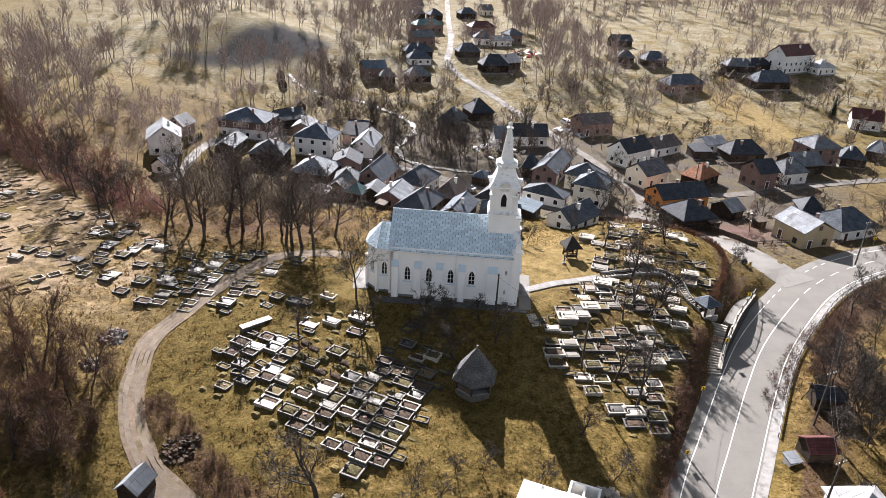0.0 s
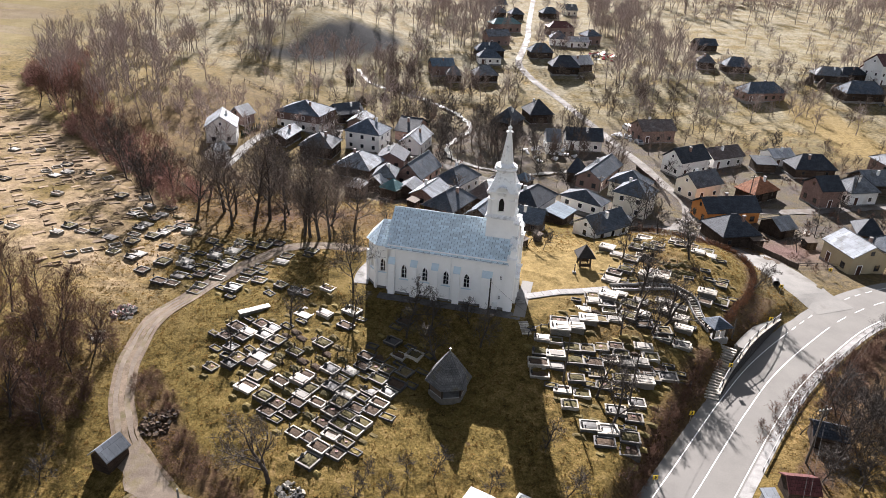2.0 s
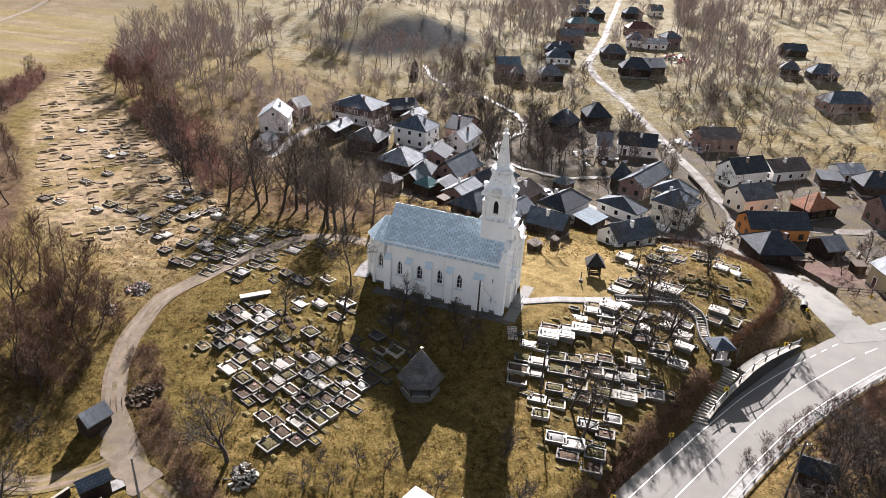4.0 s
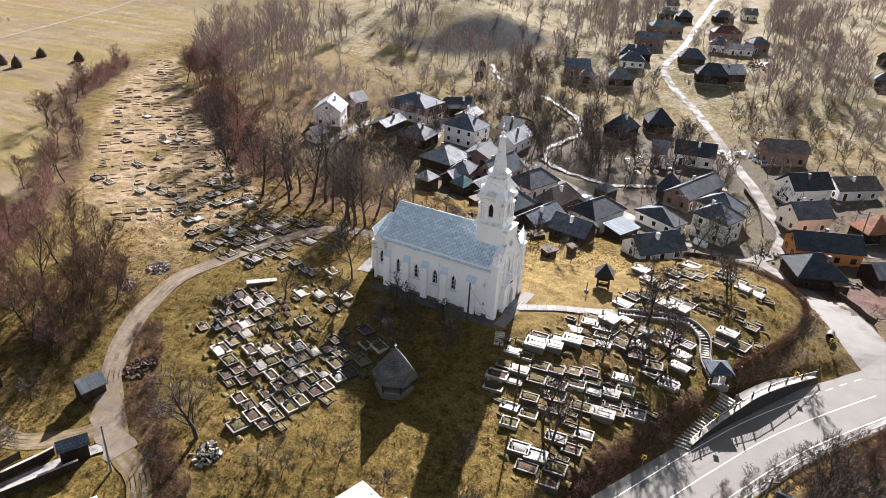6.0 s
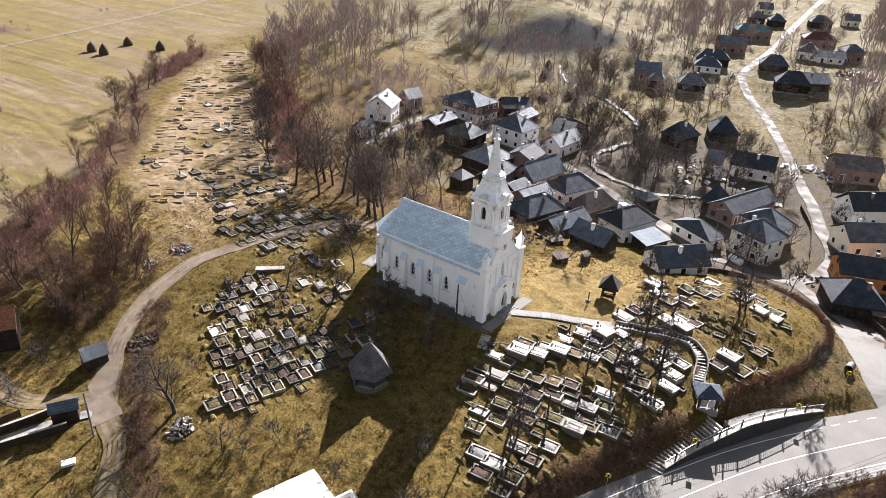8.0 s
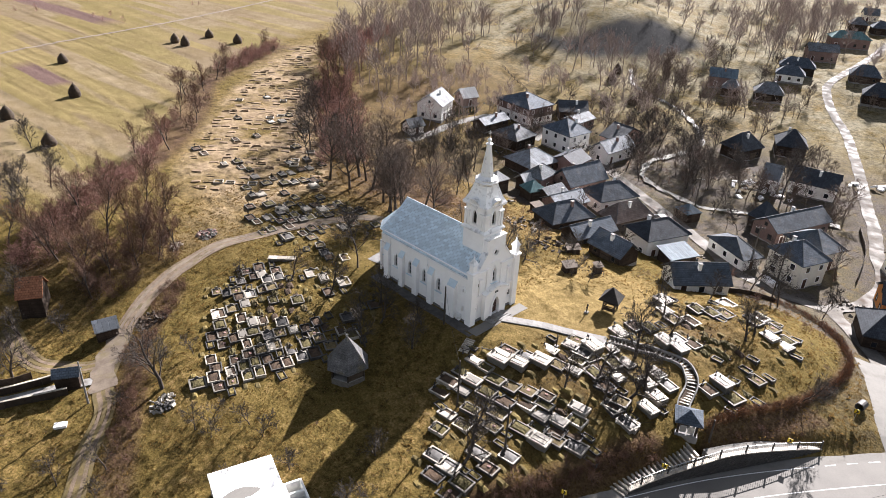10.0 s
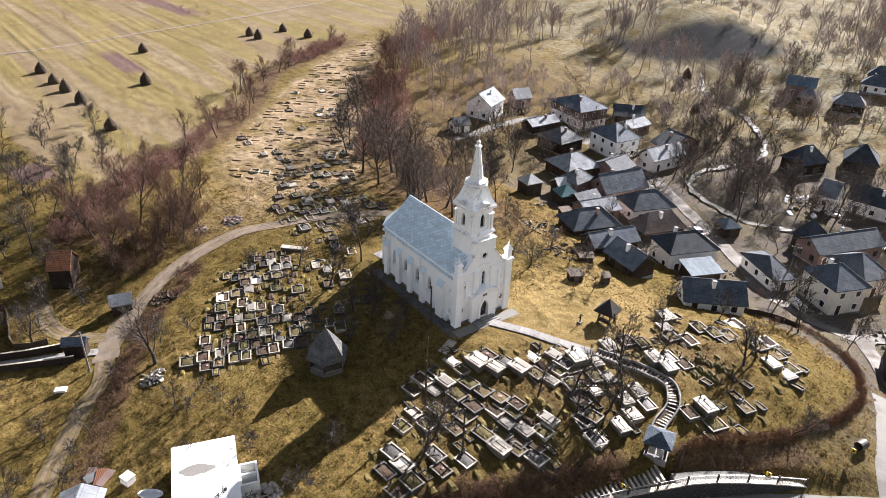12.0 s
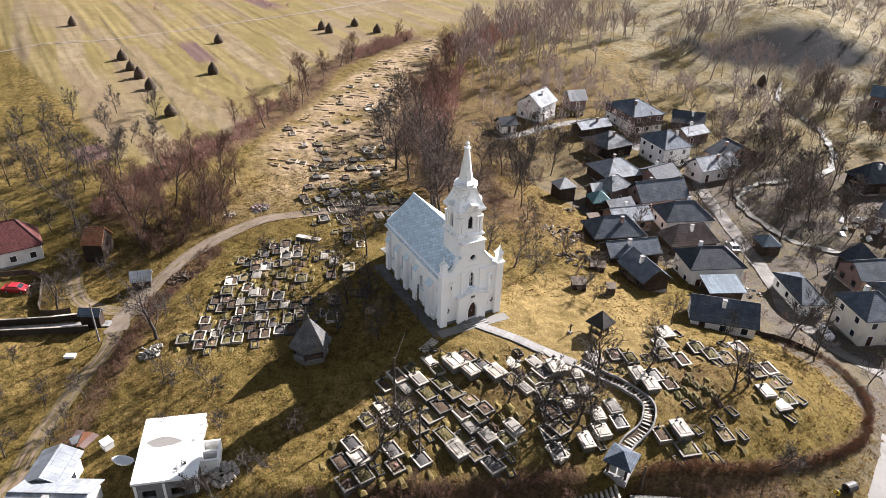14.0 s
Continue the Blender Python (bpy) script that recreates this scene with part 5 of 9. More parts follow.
        c = part("chimney", Shape().box(cx - 0.28, cx + 0.28, cy - 0.28, cy + 0.28, zc - 0.5, zc + 1.1), "brick" if rng.random() < 0.5 else "render_white", r, "rendered chimney")
        uv_faces(c.data)
        part("chimney_cap", Shape().box(cx - 0.36, cx + 0.36, cy - 0.36, cy + 0.36, zc + 1.1, zc + 1.2), "concrete", r)
    return ob



house(27.2, 136.6, 45, 10.6, 7.3, 2.6, 2.6, "gable", "white", "slate")
house(18.9, 147.7, 64, 6.9, 5.0, 2.6, .8, "shed", "wood", "blue")
house(12.3, 151.7, 66, 11.1, 8.1, 4.6, 2.6, "hip", "white", "dark")
house(11.6, 134.8, -11, 8.3, 6.1, 2.6, 2.4, "gable", "wood", "slate")
house(3.0, 140.0, 72, 10.7, 6.0, 2.6, 2, "gable", "wood", "slate")
house(-5.7, 144.1, 69, 11.2, 8.0, 2.8, 3, "hip", "wood", "slate")
house(-12.1, 154.6, 74, 9.4, 7.0, 2.8, 2, "gable", "brick", "light")
house(-7.4, 166.8, 67, 11.2, 8.2, 3.4, 3, "hip", "white", "slate")
house(1.3, 158.8, 71, 11.0, 6.4, 3.0, 3.2, "hip", "wood", "brown")
house(-18.1, 170.0, 76, 13.0, 8.0, 3.0, 3.6, "gable", "brick", "slate")
house(-34.3, 172.1, 80, 11.1, 10.6, 3.0, 3, "hip", "wood", "light")
house(-24.7, 162.1, 93, 7.1, 6.0, 4.2, 2.4, "hip", "brick", "grey")
house(-17.4, 156.8, 82, 6.8, 6.0, 2.5, 1.8, "gable", "wood", "grey")
house(-27.2, 180.0, 91, 8.8, 8.2, 3.0, 2.0, "gable", "red", "dark")
house(-37.8, 193.3, 80, 9.2, 11.5, 5.6, 3.2, "hip", "white", "slate")
house(-60.5, 203.8, 81, 11.3, 15.2, 5.6, 3, "hip", "orangewhite", "slate")
house(-49.0, 183.3, 89, 9.6, 10.0, 3.4, 3, "hip", "wood", "grey")
house(-27.9, 208.8, -8, 7.3, 13.4, 3.2, 3, "gable", "brick", "dark")
house(-24.0, 196.0, 83, 12.6, 7.0, 3.6, 2.6, "gable", "white", "light")
house(-52.0, 218.2, 42, 9.7, 9.0, 3.2, 2.6, "gable", "wood", "dark")
house(-45.3, 212.1, 87, 9.3, 6.7, 3.0, 1.6, "gable", "red", "light")
house(9.2, 174.5, 63, 4.3, 4.5, 2.4, 1.6, "pyramid", "wood", "blue")
house(24.8, 162.7, 62, 5.3, 11.4, 3.0, 2.2, "hip", "white", "slate")
house(36.6, 164.0, 66, 7.9, 9.0, 5.6, 3, "hip", "cream", "slate")
house(36.5, 174.9, 67, 7.0, 10.2, 4.4, 3, "hip", "cream", "slate")
house(29.0, 184.4, 68, 17.5, 7.5, 3.4, 2.4, "gable", "red", "slate")
house(22.8, 184.3, -12, 4.0, 6.5, 3.0, 3.2, "hip", "wood", "dark")
house(24.9, 213.8, 8, 11.5, 8.0, 3.6, 3, "gable", "white", "dark")
house(15.6, 209.4, 9, 4.6, 8.0, 3.6, 3, "gable", "white", "light")
house(0.7, 226.8, 71, 9.7, 8.0, 3.4, 4, "hip", "wood", "dark")
house(9.6, 241.4, 22, 8.9, 10.0, 3.4, 4, "hip", "wood", "dark")
house(53.7, 199.8, 39, 11.9, 8.0, 4.6, 3.2, "gable", "white", "dark")
house(65.0, 209.8, 36, 12.9, 8.0, 3.2, 2.4, "gable", "white", "brown")
house(54.5, 181.6, 38, 10.1, 8.0, 4.0, 2.8, "gable", "cream", "grey")
house(69.3, 182.2, 39, 10.2, 6.5, 2.8, 3.4, "pyramid", "wood", "rust")
house(58.4, 166.0, 20, 14.4, 8.4, 3.4, 2.6, "gable", "orange", "dark")
house(56.2, 150.3, 22, 9.6, 9.4, 3.2, 3.3, "hip", "wood", "dark")
house(68.6, 158.6, 31, 5.3, 7.0, 2.6, 2, "gable", "wood", "light")
house(78.4, 140.7, -70, 9.4, 9.0, 4.2, 2.4, "gable", "beige", "light")
house(84.9, 152.6, -9, 5.7, 8.0, 4.6, 2.6, "hip", "wood", "dark")
house(90.3, 147.3, 23, 11.8, 9.8, 3.0, 3.4, "hip", "white", "slate")
house(84.6, 181.2, 22, 6.9, 8.0, 4.8, 2.8, "gable", "brick", "dark")
house(93.5, 184.7, 22, 9.1, 8.0, 3.6, 3.2, "hip", "white", "grey")
house(110.0, 203.5, 14, 9.9, 10.0, 5.6, 3, "hip", "brick", "grey")
house(101.2, 193.5, 16, 10.3, 9.0, 3.2, 2.8, "gable", "wood", "grey")
house(88.2, 204.0, 13, 12.4, 8.0, 2.8, 3.4, "hip", "wood", "dark")
house(76.3, 205.8, 10, 6.3, 6.0, 2.8, .8, "shed", "wood", "dark")
house(81.8, 213.0, 25, 8.1, 7.0, 3.0, 1.8, "gable", "white", "pale")
house(47.7, 231.0, 23, 12.5, 9.0, 4.2, 2.6, "gable", "brick", "brown")
house(132.9, 210.9, -37, 5.6, 9.0, 3.0, 3, "hip", "wood", "light")
house(148.9, 248.6, -20, 10.4, 9.0, 4.0, 3, "gable", "white", "maroon")
house(120.2, 202.6, -9, 8.0, 8.0, 2.8, 3, "hip", "wood", "slate")
house(-33.0, 291.2, 24, 10.1, 8.0, 4.0, 2.6, "gable", "red", "blue")
house(-26.5, 284.2, 15, 6.7, 6.0, 3.0, 3, "hip", "wood", "grey")
house(-14.4, 287.9, 23, 10.2, 8.0, 3.0, 3.4, "hip", "wood", "grey")
house(-15.3, 311.0, 17, 10.6, 8.0, 3.0, 3, "hip", "white", "slate")
house(-16.4, 321.1, 18, 13.2, 8.0, 3.4, 3, "hip", "wood", "slate")
house(-16.0, 347.5, 30, 12.2, 8.0, 4.4, 2.6, "gable", "red", "grey")
house(-15.2, 382.0, 30, 16.6, 9.0, 4.4, 2.6, "hip", "red", "teal")
house(13.6, 384.3, 21, 14.4, 9.0, 4.4, 2.6, "hip", "red", "maroon")
house(6.2, 327.5, 18, 10.9, 8.0, 3.0, 3.4, "hip", "wood", "slate")
house(13.7, 358.1, 6, 9.0, 9.0, 3.6, 3, "hip", "white", "slate")
house(29.1, 367.2, 34, 9.0, 8.0, 4.4, 2.6, "hip", "red", "slate")
house(17.3, 306.3, 16, 12.3, 9.0, 3.4, 4, "hip", "wood", "dark")
house(23.0, 311.6, 36, 11.3, 9.0, 3.4, 3, "gable", "wood", "pale")
house(22.7, 356.7, 19, 11.1, 7.0, 3.0, 2, "gable", "white", "pale")
house(83.8, 365.2, 19, 11.0, 8.0, 3.2, 2.6, "gable", "wood", "slate")
house(90.1, 322.6, 13, 11.4, 8.0, 3.0, 3.4, "hip", "wood", "slate")
house(78.7, 327.7, -2, 7.9, 8.0, 3.0, 3, "hip", "wood", "grey")
house(93.5, 288.4, 24, 17.9, 9.0, 3.4, 3.4, "hip", "brick", "slate")
house(126.8, 318.1, 6, 13.2, 8.0, 3.0, 3, "hip", "wood", "grey")
house(151.5, 322.6, 29, 20.2, 10.0, 8.0, 4, "gable", "white", "maroon")
house(145.3, 322.9, 17, 7.4, 8.0, 5.0, 3, "gable", "white", "maroon")
house(132.5, 296.5, 14, 17.0, 9.0, 3.4, 4, "hip", "wood", "slate")
house(165.7, 322.1, 23, 11.8, 8.0, 3.4, 3, "pyramid", "white", "pale")
house(135.4, 320.1, 23, 13.0, 7.0, 3.4, 2.6, "hip", "wood", "dark")
house(-22.6, 424.1, 24, 8.2, 8.0, 3.4, 3, "hip", "wood", "grey")
house(-12.4, 422.9, 24, 8.3, 8.0, 3.4, 3, "hip", "wood", "slate")
house(6.4, 435.5, 24, 11.0, 8.0, 3.4, 3, "hip", "wood", "slate")
house(18.3, 454.0, 25, 8.0, 8.0, 3.4, 3, "gable", "cream", "grey")
house(-24.9, 454.4, 26, 7.7, 8.0, 3.4, 3, "gable", "cream", "grey")
house(-76.0, 178.6, 111, 10.0, 8.9, 4.8, 3.2, "gable", "white", "light")
house(-77.7, 195.2, 74, 6.2, 6.0, 3.0, 2.6, "gable", "maroonwall", "pale")
house(-70.5, 163.7, 79, 5.5, 5.0, 2.6, 2, "gable", "white", "dark")
house(-61.1, 187.6, 85, 11.1, 6.0, 2.6, 1.6, "gable", "wood", "light")
house(-29.2, 150.7, 79, 4.6, 4.5, 3.4, 1.8, "pyramid", "wood", "pale")
house(-21.2, 154.6, 69, 4.8, 5.0, 3.0, 2, "pyramid", "wood", "teal")
house(-25.6, 159.0, 72, 5.7, 5.0, 3.0, 1.8, "gable", "wood", "pale")
house(-55.2, 37.2, 93, 14.0, 8.0, 3.4, 4.4, "hip", "white", "maroon")
house(-47.5, 53.1, 59, 4.0, 5.0, 3.8, 2.6, "gable", "wood", "rust")
house(-32.8, 58.0, 75, 3.6, 3.1, 1.9, 1.4, "gable", "wood", "light")
house(-24.6, 48.9, 58, 3.6, 2.0, 2.7, 1.0, "gable", "wood", "slate")
house(14.3, 39.9, 59, 9.0, 7.4, 3.3, 1.7, "gable", "white", "light")
house(8.6, 40.6, -31, 5.4, 5.0, 3.3, 1.2, "gable", "white", "light")
house(54.2, 79.2, -8, 4.4, 3.6, 2.3, 1.1, "gable", "wood", "dark")
house(47.7, 68.4, 5, 3.8, 3.4, 1.9, 1.1, "gable", "wood", "maroon")
house(44.4, 67.2, 15, 1.9, 1.8, 1.3, .3, "shed", "white", "light")
house(47.6, 57.4, 5, 6.6, 6.4, 3.2, 2.2, "pyramid", "white", "pale")



# ---- the graveyard ----
def kerb_ring(w, l, t, z0, z1, bevel=0.04):
    """A rectangular kerb with an open middle, its upper edges rounded off."""
    s = Shape()
    a, b = w / 2, l / 2
    s.box(-a, a, -b, -b + t, z0, z1, bevel).box(-a, a, b - t, b, z0, z1, bevel)
    s.box(-a, -a + t, -b + t, b - t, z0, z1, bevel).box(a - t, a, -b + t, b - t, z0, z1, bevel)
    return s


def heap(w, l, z, top, rng, n=7):
    """A slightly uneven filling or mound."""
    s = Shape()
    for j in range(n):
        for i in range(n):
            u, v = i / (n - 1) * 2 - 1, j / (n - 1) * 2 - 1
            k = (1 - u**4) * (1 - v**4)
            s.v.append((u * w / 2, v * l / 2, z + top * k * rng.uniform(0.75, 1.15)))
    s.f = [(j * n + i, j * n + i + 1, (j + 1) * n + i + 1, (j + 1) * n + i) for j in range(n - 1) for i in range(n - 1)]
    return s


def headstone(kind, z, l, rng):
    s = Shape()
    y = l / 2 - 0.18
    if kind == "cross":
        s.box(-0.04, 0.04, y - 0.04, y + 0.04, z, z + 0.85, 0.015).box(-0.22, 0.22, y - 0.035, y + 0.035, z + 0.52, z + 0.6, 0.015).box(-0.2, 0.2, y - 0.12, y + 0.12, z - 0.1, z + 0.1, 0.03)
    elif kind == "slab":
        s.sheet([(-0.28, z), (0.28, z), (0.28, z + 0.26), (0.16, z + 0.36), (0, z + 0.4), (-0.16, z + 0.36), (-0.28, z + 0.26)], [], 0.12, pose(0, y - 0.06, 0)).box(-0.4, 0.4, y - 0.15, y + 0.17, z - 0.1, z + 0.07, 0.03)
    else:
        s.sheet([(-0.3, z), (0.3, z), (0.22, z + 0.26), (0, z + 0.46), (-0.22, z + 0.26)], [], 0.13, pose(0, y - 0.06, 0)).box(-0.42, 0.42, y - 0.16, y + 0.16, z - 0.1, z + 0.06, 0.03)
    return s


def lantern(z, l, rng):
    s = Shape()
    x, y = rng.uniform(-0.35, 0.35), l / 2 - rng.uniform(0.45, 0.7)
    return s.lathe([(0.07, z), (0.09, z + 0.04), (0.08, z + 0.2), (0.1, z + 0.22), (0.02, z + 0.32)], 6, pose(x, y, 0))


WORDS = {"f": "concrete-kerbed grave filled with dry soil", "F": "wide pale-kerbed family grave with soil inside", "s": "grave covered with a pale stone slab", "S": "raised stone tomb with an overhanging lid", "d": "dark stone-kerbed grave with bare earth", "g": "kerbed grave overgrown with yellow grass", "m": "low grassy grave mound"}


def grave_pattern(kind, k):
    rng = random.Random(ord(kind) * 10 + k)
    ob = thing("grave", WORDS[kind] + (" and a cross" if k % 2 == 0 else ""), "grave", pose(0, -500, 0), "graves")
    w, l = rng.uniform(1.45, 2.0), rng.uniform(2.0, 2.4)
    h = rng.uniform(0.3, 0.52)
    stone = {"f": ("terrazzo", "terrazzo_grey", "terrazzo")[k % 3], "F": "terrazzo", "s": ("terrazzo", "terrazzo_grey", "terrazzo")[k % 3], "S": "terrazzo", "d": ("terrazzo_dark", "terrazzo_grey")[k % 2], "g": "terrazzo_grey"}.get(kind, "moss")
    if kind == "m":
        part("mound", heap(w * 0.8, l * 0.95, -0.25, rng.uniform(0.55, 0.8), rng), ("moss", "straw", "soil")[k % 3], ob, turn_out=False)
        part("cross", headstone("cross", 0.05, l, rng), "timber_dark", ob, "plain dark wooden cross")
        return ob
    t = rng.uniform(0.10, 0.17) if kind != "F" else 0.22
    if kind == "F":
        w, l = w * 1.15, l * 1.1
    # sides take a darker stone than the caps: shade put into the colour
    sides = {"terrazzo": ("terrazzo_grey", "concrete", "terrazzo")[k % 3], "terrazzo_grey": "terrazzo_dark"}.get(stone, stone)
    if kind in "fFdg":
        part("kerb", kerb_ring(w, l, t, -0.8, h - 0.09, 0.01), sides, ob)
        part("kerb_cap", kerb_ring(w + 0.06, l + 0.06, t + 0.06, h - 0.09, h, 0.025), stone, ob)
        part("filling", heap(w - 2 * t + 0.02, l - 2 * t + 0.02, h - 0.2, 0.14 if kind != "g" else 0.32, rng), "moss" if kind == "g" else ("soil", "straw", "soil", "terrazzo_dark", "soil", "moss")[k % 6], ob, turn_out=False)
        if kind == "F":
            part("cover_slab", Shape().box(-w / 2 + t + 0.05, 0.1, -l / 2 + t + 0.1, l / 2 - 0.5, h - 0.2, h - 0.04, 0.03), "terrazzo", ob)
        part("headstone", headstone(("cross", "slab", "cross", "peak")[k % 4], h, l, rng), ("marble", "terrazzo_grey", "timber_dark", "terrazzo_dark")[k % 4], ob)
        if k % 2:
            part("lantern", lantern(h - 0.1, l, rng), "marble", ob, "small grave lantern")
        if kind == "f" and k in (1, 4):
            wx, wy = rng.uniform(-0.3, 0.3), rng.uniform(-0.2, 0.4)
            part("wreath", Shape().lathe([(0.08, 0.0), (0.2, 0.03), (0.23, 0.09), (0.15, 0.14), (0.08, 0.1)], 9, pose(wx, wy, h - 0.1)), "flowers", ob, "faded red and white flowers")
    else:
        tall = h if kind == "s" else rng.uniform(0.8, 1.05)
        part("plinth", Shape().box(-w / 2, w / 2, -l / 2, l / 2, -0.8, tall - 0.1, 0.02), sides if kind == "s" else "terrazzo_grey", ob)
        if kind == "S":
            part("lid", Shape().box(-w / 2 - 0.12, w / 2 + 0.12, -l / 2 - 0.12, l / 2 + 0.12, tall - 0.1, tall + 0.06, 0.05), "terrazzo", ob, "pale overhanging lid")
            for u in (-1, 1):
                part("cover_slab", Shape().box(min(u * 0.06, u * (w / 2 - 0.15)), max(u * 0.06, u * (w / 2 - 0.15)), -l / 2 + 0.2, l / 2 - 0.5, tall + 0.06, tall + 0.13, 0.03), "terrazzo", ob)
        else:
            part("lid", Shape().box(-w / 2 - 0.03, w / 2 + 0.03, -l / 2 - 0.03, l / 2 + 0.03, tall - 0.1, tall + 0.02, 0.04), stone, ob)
            part("cover_slab", Shape().box(-w / 2 + 0.2, w / 2 - 0.2, -l / 2 + 0.2, l / 2 - 0.5, tall + 0.02, tall + 0.1, 0.04), ("terrazzo", "terrazzo_grey")[k % 2], ob)
        part("headstone", headstone(("cross", "slab", "peak")[k % 3], tall + 0.03, l, rng), ("marble", "terrazzo", "terrazzo_grey")[k % 3], ob)
        if k % 2 == 0:
            part("vase", lantern(tall + 0.08, l, rng), "marble", ob, "dark stone vase")
    return ob


PATTERNS = {k: [grave_pattern(k, i) for i in range(6 if k in "fsd" else 4)] for k in "fFsSdgm"}
FRESH = {id(p) for group in PATTERNS.values() for p in group}
GRAVE_SPOTS = []


def graves(turn, kinds, *places):
    """One grave for each letter, along rows that run at that angle."""
    for kind, (x, y) in zip(kinds, places):
        pattern = RNG.choice(PATTERNS[kind])
        s = RNG.uniform(0.92, 1.12) * (1.13 if turn in (72, 94) and kind != "m" else 1.0)  # wider plots on the east side
        across = RNG.choice((1, 1, -1)) if kind == "m" else 1
        z = min(gz(x, y), gz(x + 0.7, y), gz(x, y - 0.7)) + 0.05
        m = pose(x, y, z, 0, 0, turn + RNG.uniform(-2.5, 2.5) + (180 if across < 0 else 0)) @ Matrix.Diagonal((s * RNG.uniform(0.85, 1.08), s, RNG.uniform(0.75, 1.15), 1))
        if id(pattern) in FRESH:
            FRESH.discard(id(pattern))
            pattern.matrix_basis = m
        else:
            keep = pattern.scale.copy()
            pattern.scale = (1, 1, 1)
            copy_thing(pattern, m)
            pattern.scale = keep
        GRAVE_SPOTS.append((x, y))



graves(66, "gffffdffdd", (-8.8, 60), (-6, 61.6), (-5.4, 63.3), (-4.9, 65.4), (-4.2, 66.9), (-3.7, 69.2), (-3.1, 70.7), (-2.4, 72.7), (-1.8, 74.5), (-1.2, 77))
graves(66, "fFdgdddf", (-8.2, 62.1), (-7.5, 64.4), (-7, 66.2), (-6.4, 67.6), (-5.7, 69.2), (-4.9, 72.7), (-4.3, 74.9), (-3.6, 76.8))
graves(66, "fdffdFm", (-11.9, 63.9), (-9.8, 63.4), (-9.2, 66.2), (-8.5, 68), (-8, 69.7), (-7.6, 71.7), (-6.1, 73))
graves(66, "mfmdfsd", (-11.1, 66.9), (-10.8, 69.2), (-10.4, 71.1), (-10, 72.4), (-9.4, 73.9), (-8.4, 75.7), (-7.1, 77))
graves(66, "fdsgmfm", (-13.8, 67.1), (-13.4, 68.7), (-13.3, 70), (-12.7, 71.4), (-11.6, 73.2), (-11.1, 75.6), (-10.1, 77.8))
graves(66, "dfmsfmmm", (-16.6, 67), (-16, 68.5), (-15.2, 70.5), (-14.4, 72.6), (-14, 74.2), (-13.2, 75.8), (-12.4, 78.5), (-11.6, 80.2))
graves(66, "gfmmmmg", (-18, 69.1), (-17, 72.3), (-16.3, 73.4), (-15.8, 74.9), (-15.3, 76.5), (-13.1, 77.5), (-13.9, 80.6))
graves(66, "Fdsmmgmm", (-21.1, 70.8), (-20.6, 73), (-19.9, 74.8), (-18.9, 76), (-19, 77.3), (-17.2, 78.3), (-15.5, 79.1), (-15.1, 81.3))
graves(66, "dfdFfdmm", (-25.4, 75), (-24.8, 76.3), (-22.4, 75.4), (-21.9, 77.1), (-21.3, 79.2), (-20.5, 80.3), (-18.5, 79.6), (-17.2, 81.2))
graves(66, "ddsffmm", (-26.8, 78.5), (-26.1, 80.6), (-25.5, 81.8), (-22.9, 81.2), (-22.4, 83.1), (-19.6, 81.6), (-18.6, 82.6))
graves(66, "fdf", (-28.7, 80.9), (-27.9, 82.9), (-24.5, 84))
graves(66, "FsgdddfFdf", (-18.9, 87.5), (-15.8, 87.4), (-33, 92.4), (-25.5, 94.4), (-22.5, 93), (-20.7, 92.6), (-17.2, 93.2), (-11.9, 88.5), (-11.9, 85.2), (-28, 74.6))
graves(66, "ddfddff", (-7.1, 79), (-5.1, 79.3), (-2.7, 80.2), (-4.2, 82.6), (-3.4, 87.6), (-0.6, 80.5), (-5.4, 77.2))
graves(94, "ffgs", (16.8, 81), (16.5, 82.9), (16.6, 85.5), (16.7, 87.9))
graves(94, "ssf", (18.8, 82.9), (18.8, 85), (18.6, 88))
graves(94, "ggSf", (21.5, 84.8), (21, 87.2), (19.2, 90.4), (19, 92.3))
graves(94, "SdS", (21.4, 91.5), (21.3, 93.8), (23.4, 94.4))
graves(94, "fFfg", (21, 76.2), (20, 78.8), (22.6, 78.9), (21.8, 81.2))
graves(94, "fddd", (25.6, 81.2), (24.7, 83.5), (24.2, 85.3), (23.3, 87.9))
graves(94, "ff", (26.3, 87), (25.1, 89))
graves(94, "gfsdf", (28.2, 83.5), (29.6, 85.5), (28.8, 87), (28.2, 88.7), (27.5, 90))
graves(94, "Sddsmm", (31.1, 83.6), (32.5, 85.3), (31.6, 86.5), (30.9, 88.1), (30.2, 89.5), (29.4, 91.1))
graves(94, "fdfs", (34.8, 86.4), (33.6, 87.8), (32.6, 89.8), (31.7, 91.7))
graves(94, "fgdFf", (28.3, 70.1), (28.5, 72), (25.4, 70.5), (25.8, 72.7), (23.6, 72.8))
graves(94, "fff", (27, 76.7), (29.3, 75.9), (29.9, 79.2))
graves(94, "ssfm", (22.7, 97.6), (24.4, 100.4), (24.1, 102.1), (24.6, 97.7))
graves(94, "sffSfm", (27.4, 96.5), (26.8, 98.6), (26.4, 100.3), (26.7, 102.6), (29.6, 98.1), (29.3, 99.8))
graves(94, "ddfdf", (25.3, 95.8), (32.2, 97.1), (34.6, 95.1), (35.1, 96.4), (37.6, 94.1))
graves(72, "Ssmfgdds", (26.8, 102.3), (28.7, 104.4), (29.1, 102), (27.4, 100.5), (29.7, 98.2), (31.7, 97.6), (30.4, 102.2), (32, 103.2))
